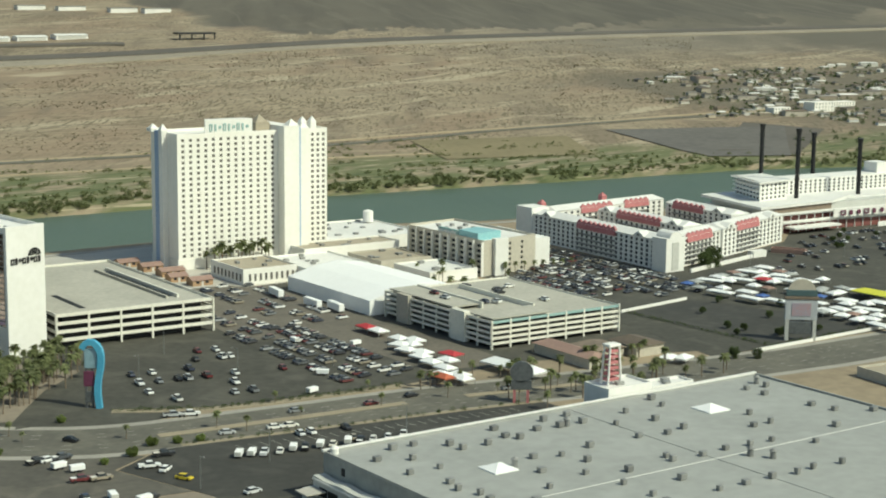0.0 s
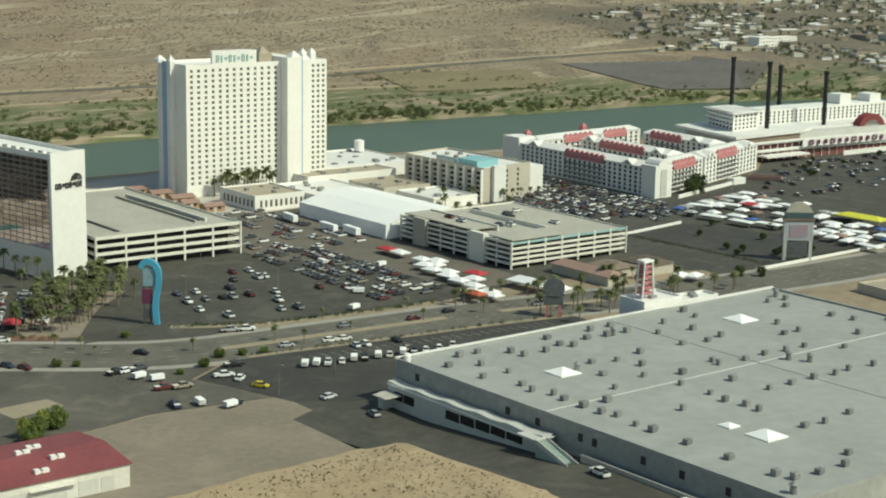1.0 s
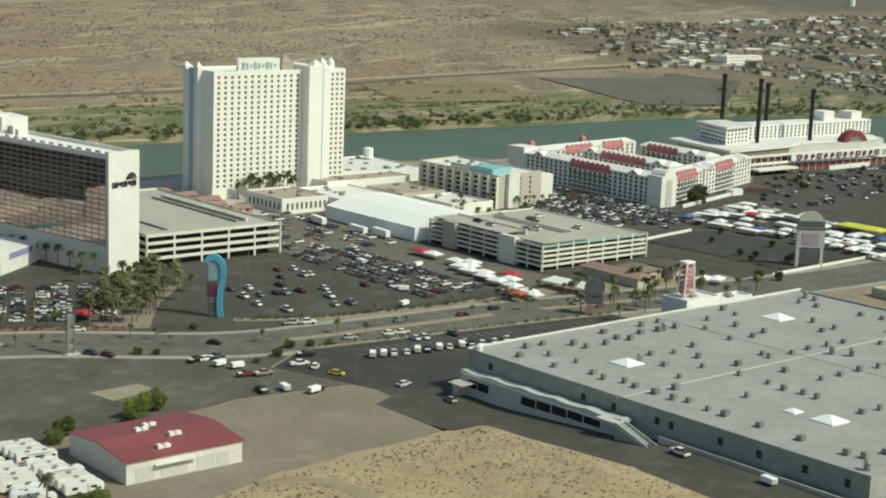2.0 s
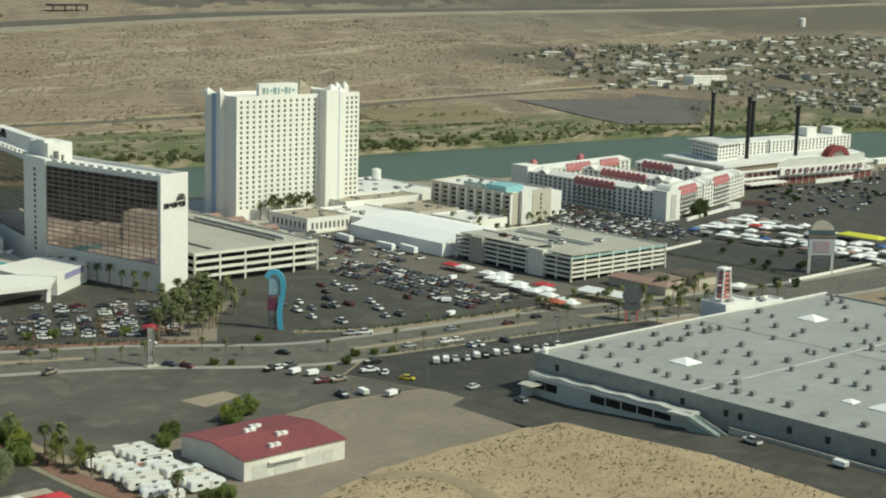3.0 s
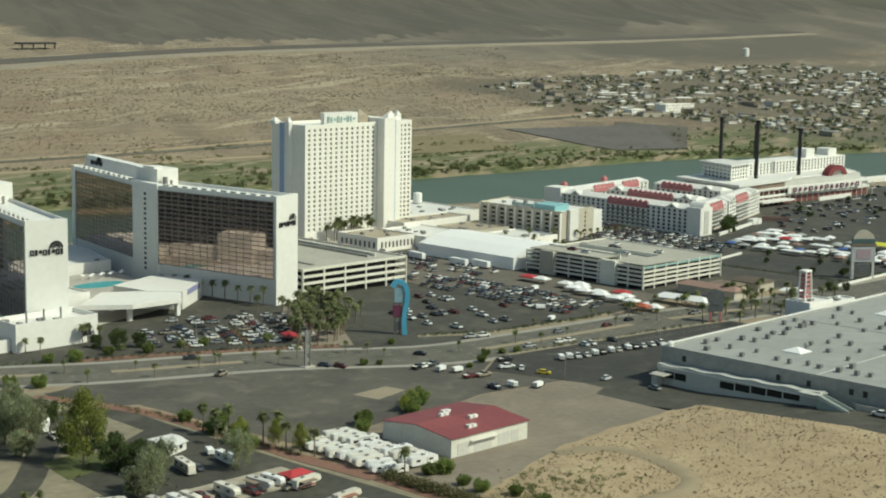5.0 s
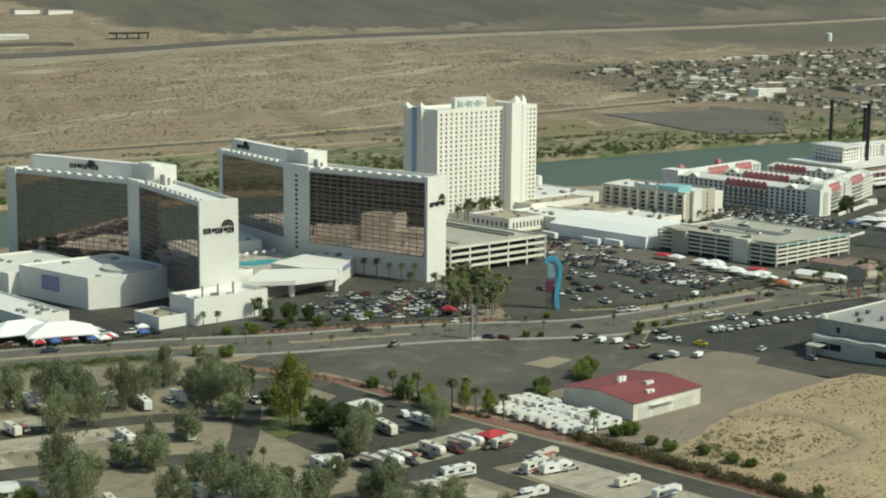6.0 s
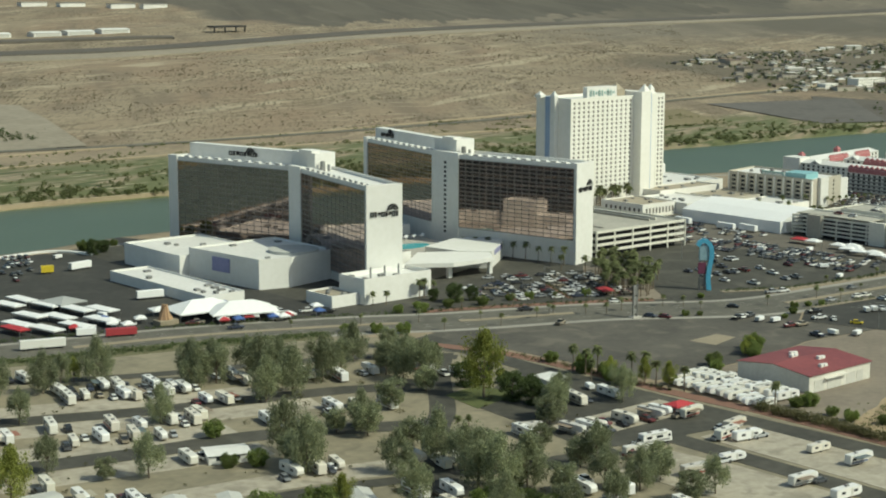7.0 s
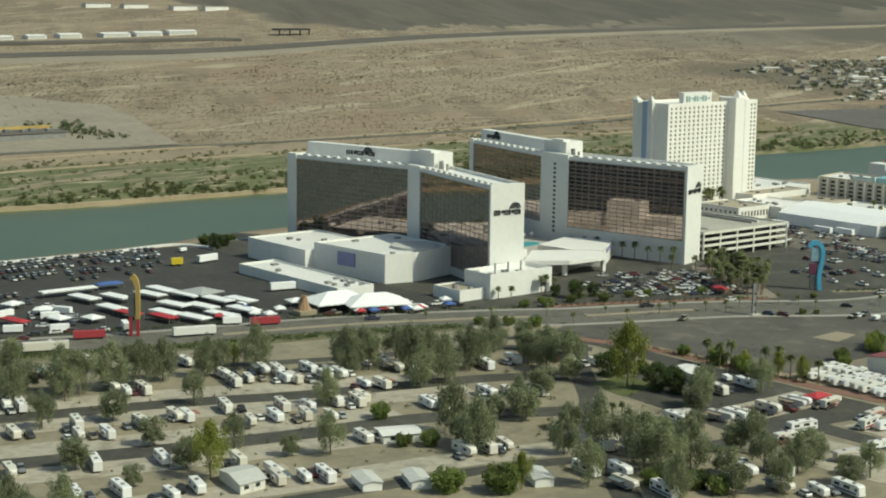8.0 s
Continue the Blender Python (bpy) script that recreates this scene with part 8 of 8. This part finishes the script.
# white trucks, trailers and vans on the lots
set_out(box_truck(), [(166, 160, -97), (168, 126, -91), (173, 112, -95), (-233, 165, -13), (-219, 262, 10)], 1.15)
van = box_truck("canvas", "small white enclosed cargo trailer", 5.2, 2.6)
tagged(van, group="cargo trailers")
set_out(van, [(14, -87, 52), (18.5, -88, 50), (33.5, -90.5, 54), (43.5, -92, 52), (54, -93.5, 55), (-43, -67, 10), (-39, -73, -5), (-41, -107, 80), (99, 0, -35), (80, -24, 16), (-274, 140, -80), (-212, 301, 10), (-197, -105, -115), (9, -284, 85), (-34, -115, 10), (140, 40, 10), (120, 60, 90)], 0.95)
set_out(box_truck("red", "red show truck trailer on asphalt", 14), [(-368, 119, -22), (-288, 98, -20)], 1.0)
set_out(box_truck("yellow", "yellow delivery truck beside the river", 6), [(-239, 262, -15)], 1.15)
set_out(box_truck("rv_paint", "white semitrailer with a long box", 17), [(-327, 97, -18), (-395, 107, -20)], 1.15)
yc = car()
yc.children[0].data = yc.children[0].data.copy()
yc.children[0].data.materials[0] = M["yellow"]
tagged(yc, "bright yellow car on dark asphalt", "car", "yellow cars")
set_out(yc, [(-13, -100, -58)])

# market canopies: white roofs in loose rows, with dark gaps between them
def canopies(material, label, length, wide, h, peak, spots):
    t = stall(material, label, length, wide, h, peak)
    tagged(t, group="market canopies")
    set_out(t, spots, 1.0)


yard = []
for i in range(9):
    y = 70 + i * 2
    while y > -62:
        x = 366 + i * 9 + r.uniform(-2.5, 2.5) + max(0, -y) * 0.1
        step = r.choice((6, 7, 9, 9, 13, 17)) + r.uniform(-0.5, 0.5)
        if r.random() < 0.74 and not (x > 414 and -38 < y < 4) and x < 446 + r.uniform(-10, 6):
            yard.append((x, y - step / 2, -84 + r.choice((0, 0, 90)) * (step < 10) + r.uniform(-16, 16), step))
        y -= step + r.uniform(1.0, 4.5)
canopies("canvas", "long white market canopy on poles", 15, 6.0, 3.0, 0.7, [q[:3] for q in yard if q[3] > 15])
canopies("canvas", "white market canopy with a ridged top", 11, 6.0, 2.8, 1.1, [q[:3] for q in yard if 11 < q[3] <= 15])
canopies("canvas", "small white market canopy with a peaked top", 7, 6, 2.8, 1.4, [q[:3] for k, q in enumerate(yard) if q[3] <= 11 and k % 4 not in (0, 1)])
canopies("grey_canvas", "grey market canopy with a peaked top", 7, 6, 2.8, 1.0, [q[:3] for k, q in enumerate(yard) if q[3] <= 11 and k % 4 == 1])
canopies("blue_canvas", "blue market canopy with a peaked top", 6, 6, 2.8, 1.0, [q[:3] for k, q in enumerate(yard) if q[3] <= 11 and k % 12 == 0])
canopies("pink_roof", "dull red market canopy with a peaked top", 7, 6, 2.8, 1.0, [q[:3] for k, q in enumerate(yard) if q[3] <= 11 and k % 12 == 4])
canopies("yellow_canvas", "bright yellow market canopy on poles", 30, 12, 4.6, 1.6, [(426, -17, -86)])
canopies("canvas", "white market canopy beside the garage", 9, 6.5, 2.8, 1.4, [(159, 33, -88), (157, 20, -88), (163, 26, -88), (152, 22, -70), (139, -44, -84), (136, -34, -80), (149, 12, -75), (147, -2, -80), (145, -13, -82), (144, -25, -84), (142, -38, -84), (152, 4, -80), (237, -61, 20), (242, -65, 20), (160, 52, -88), (153, -14, -84)])
canopies("canvas", "long white gabled canopy beside the garage", 32, 9, 3.4, 2.2, [(168, -41, -82)])
canopies("red_canvas", "red market canopy on poles", 10, 7, 2.8, 1.2, [(161, -5, -80), (160, 62, -88), (-50, 26, 64), (-195, -149, 0), (412, 52, -80)])
canopies("orange_canvas", "rust red market canopy on poles", 11, 6, 4.0, 1.4, [(131, -41, -84)])
# rows of canopies on the riverside lot
rows = [(-316, 190), (-288, 194), (-299, 186), (-285, 174), (-303, 156), (-279, 154), (-316, 141), (-294, 144), (-311, 124), (-297, 122), (-282, 126), (-270, 147), (-330, 197), (-331, 166)]
canopies("canvas", "white flat market canopy on a riverside lot", 19, 7.0, 3.0, 0.5, [(x, y, -82 + r.uniform(-3, 3)) for x, y in rows])
canopies("canvas", "long white flat market canopy", 30, 6.5, 3.2, 0.5, [(-328, 218, -2)])
canopies("canvas", "white market canopy with a peaked top", 9, 8, 2.8, 1.4, [(-360, 181, -36), (-363, 158, -73), (-350, 150, -80), (-212, 112, 0), (-208, 100, 0), (-250, 128, -10), (-366, 202, 20)])
canopies("red_canvas", "red market canopy on a riverside lot", 16, 6, 3.0, 0.8, [(-331, 150, -80), (-322, 133, -82), (-382, 165, -78)])
canopies("blue_canvas", "blue market canopy on poles", 14, 7, 3.0, 0.8, [(-222, 125, 10), (-303, 222, -4)])
canopies("grey_canvas", "grey square market canopy on poles", 18, 16, 3.5, 2.0, [(-277, 173, -80)])
big = stall("canvas", "large white peaked festival tent", 36, 24, 4.5, 5.0)
set_out(big, [(-224, 97, -20), (-236, 112, -8)], 0.9)
show = box_truck("canvas", "white show trailer among the stalls", 8, 3.4)
tagged(show, group="show trailers")
set_out(show, [(-363, 168, -20), (-378, 184, 15), (-352, 176, -60), (-390, 150, -25), (-372, 140, -20), (-345, 128, 70), (-300, 108, -22)], 1.1)
# small stalls and parked vehicles between the festival tents and the boulevard
clutter = []
for k in range(44):
    u = r.random()
    x = -300 + u * 116
    clutter.append((x, 99 - (x + 266) * 0.41 + r.uniform(0, 9 if -254 < x < -206 else 24), r.choice((-20, 70, 160)) + r.uniform(-12, 12)))
for k in range(40):
    clutter.append((r.uniform(-410, -345), r.uniform(118, 208), r.choice((-20, 70, 160)) + r.uniform(-12, 12)))
clutter = [q for q in clutter if abs(q[0] + 259) > 7]
canopies("canvas", "small white pop-up canopy", 5.5, 5.5, 2.6, 1.4, clutter[:12])
canopies("blue_canvas", "small blue pop-up canopy", 5.0, 5.0, 2.6, 1.3, clutter[12:16])
canopies("red_canvas", "small red pop-up canopy", 5.0, 5.0, 2.6, 1.3, clutter[16:20])
fest = pickup()
tagged(fest, "pickup parked among festival stalls", "pickup", "festival vehicles")
set_out(fest, clutter[20:30])
fest = car()
tagged(fest, "car parked among festival stalls", "car", "festival vehicles")
set_out(fest, clutter[30:])
# ---- across the river ----
def patch(name, quad, nx, ny, material, label, lift=0.6, category="field"):
    """A field or paved area laid on the far slope between four corners."""
    a, b, c, d = (Vector(p) for p in quad)
    bm = B()
    grid = []
    for i in range(nx + 1):
        for j in range(ny + 1):
            p = (a * (1 - i / nx) + b * i / nx) * (1 - j / ny) + (d * (1 - i / nx) + c * i / nx) * j / ny
            grid.append(bm.verts.new((p.x, p.y, ground_at(p.x, p.y) + lift)))
    for i in range(nx):
        for j in range(ny):
            k = i * (ny + 1) + j
            bm.faces.new((grid[k], grid[k + ny + 1], grid[k + ny + 2], grid[k + 1])).smooth = True
    bmesh.ops.recalc_face_normals(bm, faces=bm.faces)
    return tagged(part(name, bm, material), label, category, kind="structure")


patch("far_car_park", [(850, 545), (930, 512), (1120, 650), (1085, 738)], 10, 8, "tarmac", "brown-grey asphalt yard across the river", 0.8, "car park")
patch("far_car_park", [(846, 545), (925, 515), (1100, 690), (890, 748)], 14, 10, "far_asphalt", "wide empty asphalt car park across the river", 0.9, "car park")
patch("tan_field", [(610, 640), (760, 610), (820, 725), (650, 760)], 10, 8, "field_tan", "dry tan field across the river", 0.8)
patch("sand_field", [(-90, 842), (92, 818), (195, 1160), (100, 1300)], 12, 14, "sand_pale", "pale graded sand field across the river", 0.9)
strip("far_road", smooth_line([(-600, 850), (-81, 836), (130, 799), (393, 774), (623, 769), (800, 790), (1000, 800), (1200, 800)]), 9, 1.0, "road", "grey road along the desert slope", z0=-2, drape=ground_at)
strip("runway_shoulder", smooth_line([(-700, 1730), (313, 1690), (691, 1690), (1267, 1818), (1900, 1840), (2664, 1850), (3400, 1900)]), [120] * 14 + [90] * 8 + [60] * 8 + [34] * 7, 2.0, "sand_pale", "pale graded airfield shoulder", z0=-8, drape=ground_at)
strip("runway", smooth_line([(-700, 1770), (330, 1735), (718, 1730), (1300, 1865), (1980, 1900), (2700, 1900), (3400, 1950)]), 62, 3.4, "tarmac", "long grey airfield runway", z0=-8, drape=ground_at)
strip("taxiway", smooth_line([(-300, 1960), (427, 1940), (787, 1928), (860, 1910)]), 40, 3.4, "tarmac", "grey airfield taxiway", z0=-8, drape=ground_at)
for k, (x, y, w) in enumerate(((470, 2046, 50), (540, 2050, 34), (600, 2046, 40), (690, 2050, 52), (755, 2052, 52), (825, 2055, 56))):
    z = ground_at(x, y)
    t = thing("hangar", x, y, z, label="pale metal airfield hangar", category="hangar", group="hangars")
    part("wall", box(B(), x - w / 2, x + w / 2, y - 12, y + 14, z - 4, z + 6), "roof_white", t)
    part("door", box(B(), x - w / 2 + 3, x + w / 2 - 3, y - 12.3, y - 12.05, z, z + 5), "wall_light", t)
    bm = B()
    v = [bm.verts.new(q) for q in ((x - w / 2 - 1, y - 13, z + 6), (x + w / 2 + 1, y - 13, z + 6), (x + w / 2 + 1, y + 15, z + 6), (x - w / 2 - 1, y + 15, z + 6), (x - w / 2 - 1, y + 1, z + 8.5), (x + w / 2 + 1, y + 1, z + 8.5))]
    for q in ((0, 1, 5, 4), (2, 3, 4, 5), (1, 2, 5), (3, 0, 4), (3, 2, 1, 0)):
        bm.faces.new([v[i] for i in q])
    part("roof", bm, "roof_white", t)
x, y = 1035, 2000
z = ground_at(x, y)
t = thing("airfield_shed", x, y, z, label="dark open steel shed on the airfield edge", category="shed")
part("roof", box(B(), x - 40, x + 30, y - 12, y + 12, z + 9, z + 12), "dark", t)
for dx in (-38, -15, 8, 28):
    part("post", box(B(), x + dx - 1, x + dx + 1, y - 11, y - 9, z - 3, z + 9), "dark", t)

# houses of the town: the nearer ones singly, those behind as one mass
r = random.Random(11)


def house_parts(x, y, z, w, d, h, turn, rise_):
    walls = box(B(), -w / 2, w / 2, -d / 2, d / 2, -3, h)
    roof = B()
    e = 0.6
    v = [roof.verts.new(q) for q in ((-w / 2 - e, -d / 2 - e, h), (w / 2 + e, -d / 2 - e, h), (w / 2 + e, d / 2 + e, h), (-w / 2 - e, d / 2 + e, h), (-w / 2 + d * 0.2, 0, h + rise_), (w / 2 - d * 0.2, 0, h + rise_))]
    for q in ((0, 1, 5, 4), (1, 2, 5), (2, 3, 4, 5), (3, 0, 4), (3, 2, 1, 0)):
        roof.faces.new([v[k] for k in q])
    m = pose(x, y, z, 0, 0, turn)
    walls.transform(m)
    roof.transform(m)
    return walls, roof


spots = []
for k in range(2600):
    u, v = r.random(), r.random()
    x, y = 1080 + u * 1150, 430 + v * 900
    lower = 800 - (x - 1050) * 0.2 if x < 1200 else 480 + (x - 1200) * 0.28
    if x < 1270 and y > 1000 - (1270 - x) * 0.6:
        continue
    if y < lower or y > 1180 + (x - 1300) * 0.06 or y < bank_far(x) + 120:
        continue
    if noise.noise((x / 130, y / 70, 6)) < -0.22:
        continue
    if any(abs(x - a) < 17 and abs(y - b) < 13 for a, b in spots):
        continue
    spots.append((x, y))
spots.sort(key=lambda p: p[0] * 0.6 + p[1])
mass_walls, mass_roofs = B(), B()
for i, (x, y) in enumerate(spots):
    z = ground_at(x, y)
    w, d, h = r.uniform(8, 15), r.uniform(6, 8.5), r.uniform(2.6, 3.6)
    if r.random() < 0.06:
        w, d, h = w * 2.0, d * 1.6, h * 1.9
    turn = r.choice((0, 90, 0)) + r.uniform(-12, 12) - 20
    a, b = house_parts(x, y, z, w, d, h, turn, r.uniform(0.8, 1.8))
    if i < 70:
        t = thing("house", x, y, z, label="low pale stucco house with a shallow roof", category="house", group="town houses")
        part("wall", a, r.choice(("white", "beige", "house_tan", "house_tan")), t)
        part("roof", b, r.choice(("roof_white", "house_brown", "house_grey", "house_grey", "house_brown", "house_tan")), t)
    else:
        for src, dst, mi in ((a, mass_walls, 0), (b, mass_roofs, 0)):
            tmp = bpy.data.meshes.new("tmp")
            src.to_mesh(tmp)
            src.free()
            dst.from_mesh(tmp)
            bpy.data.meshes.remove(tmp)
if len(mass_walls.verts):
    far_town = tagged(part("far_houses", mass_walls, "mass_house"), "mass of pale town houses on the far slope", "houses", kind="stuff")
    tagged(part("far_roofs", mass_roofs, "mass_roof", far_town), kind="stuff")
town_trees = []
for x, y in spots:
    for k in range(6):
        if r.random() < 0.7:
            px, py, s = x + r.uniform(-18, 18), y + r.uniform(-14, 14), r.uniform(1.6, 3.6)
            town_trees.append((px, py, ground_at(px, py) + s * 0.8, s))
for k in range(160):
    px, py = r.uniform(1000, 1500), r.uniform(380, 640)
    if py > bank_far(px) + 6:
        s = r.uniform(1.6, 4.0)
        town_trees.append((px, py, ground_at(px, py) + s * 0.8, s))
for k in range(70):
    px, py, s = r.uniform(18, 78), r.uniform(880, 1000), r.uniform(1.6, 4.2)
    town_trees.append((px, py, ground_at(px, py) + s * 0.8, s))
scatter("town_trees", "small dark trees between town houses", town_trees, 2.4, "leaf_dark", 24, 12, 0.9, 0.4)
# the pale resort block and a water tower on the slope
for x, y, w, d, h in ((1259, 785, 34, 18, 12), (1205, 800, 28, 14, 7), (1325, 810, 36, 16, 6)):
    z = ground_at(x, y)
    plain = thing("town_block", x, y, z, label="cream three-storey block in the far town", category="building")
    bm = B()
    s = wall(bm, (x - w / 2, y - d / 2), (x + w / 2, y - d / 2), z, z + h, int(w / 5), max(2, int(h / 3.3)), 2.0, 1.5, 0.4, edge=1)
    shell(bm, [(x - w / 2, y - d / 2), (x + w / 2, y - d / 2), (x + w / 2, y + d / 2), (x - w / 2, y + d / 2)], z - 3, z + h, skip=(0,))
    body = part("body", bm, "cream", plain)
    panes(body, s, 2.0, 1.5, "glass", "window")
z = ground_at(2390, 1428)
t = thing("water_tower", 2390, 1428, z, label="small white water tower on the desert slope", category="tower")
part("tank", tube(B(), (2390, 1428, z - 2), (2390, 1428, z + 16), 7, 7, 12), "white", t)
part("tank_cap", tube(B(), (2390, 1428, z + 16), (2390, 1428, z + 18), 7, 2, 12), "white", t)
for k, (x, y) in enumerate(((1086, 2690), (1180, 2640), (1243, 2610), (1010, 2720))):
    z = ground_at(x, y)
    t = thing("depot", x, y, z, label="white depot sheds at the foot of the hills", category="shed")
    part("wall", box(B(), x - 30, x + 30, y - 10, y + 10, z - 4, z + 8), "roof_white", t)
    part("roof", box(B(), x - 31, x + 31, y - 11, y + 11, z + 8, z + 9), "vent", t)
z = ground_at(0, 920)
t = thing("yellow_depot", 0, 920, z, label="low grey depot with a dull yellow roof edge", category="building")
part("body", box(B(), -60, 18, 905, 940, z - 3, z + 6), "house_grey", t)
part("roof", box(B(), -61, 19, 904, 941, z + 6, z + 7), "far_asphalt", t)
part("roof_edge", box(B(), -40, 19.5, 941.2, 944, z + 7, z + 10), "gold", t, "dull yellow roof edge")
for k in range(5):
    part("roof_unit", box(B(), -50 + k * 13, -44 + k * 13, 912 + k % 2 * 9, 917 + k % 2 * 9, z + 7, z + 9.5, bevel=0.3), "vent", t)
# ---- the whole place at the model's size ----
for ob in list(scene.objects):
    if ob.parent is None and ob.type not in {"CAMERA", "LIGHT"}:
        ob.matrix_basis = Matrix.Scale(S, 4) @ ob.matrix_basis
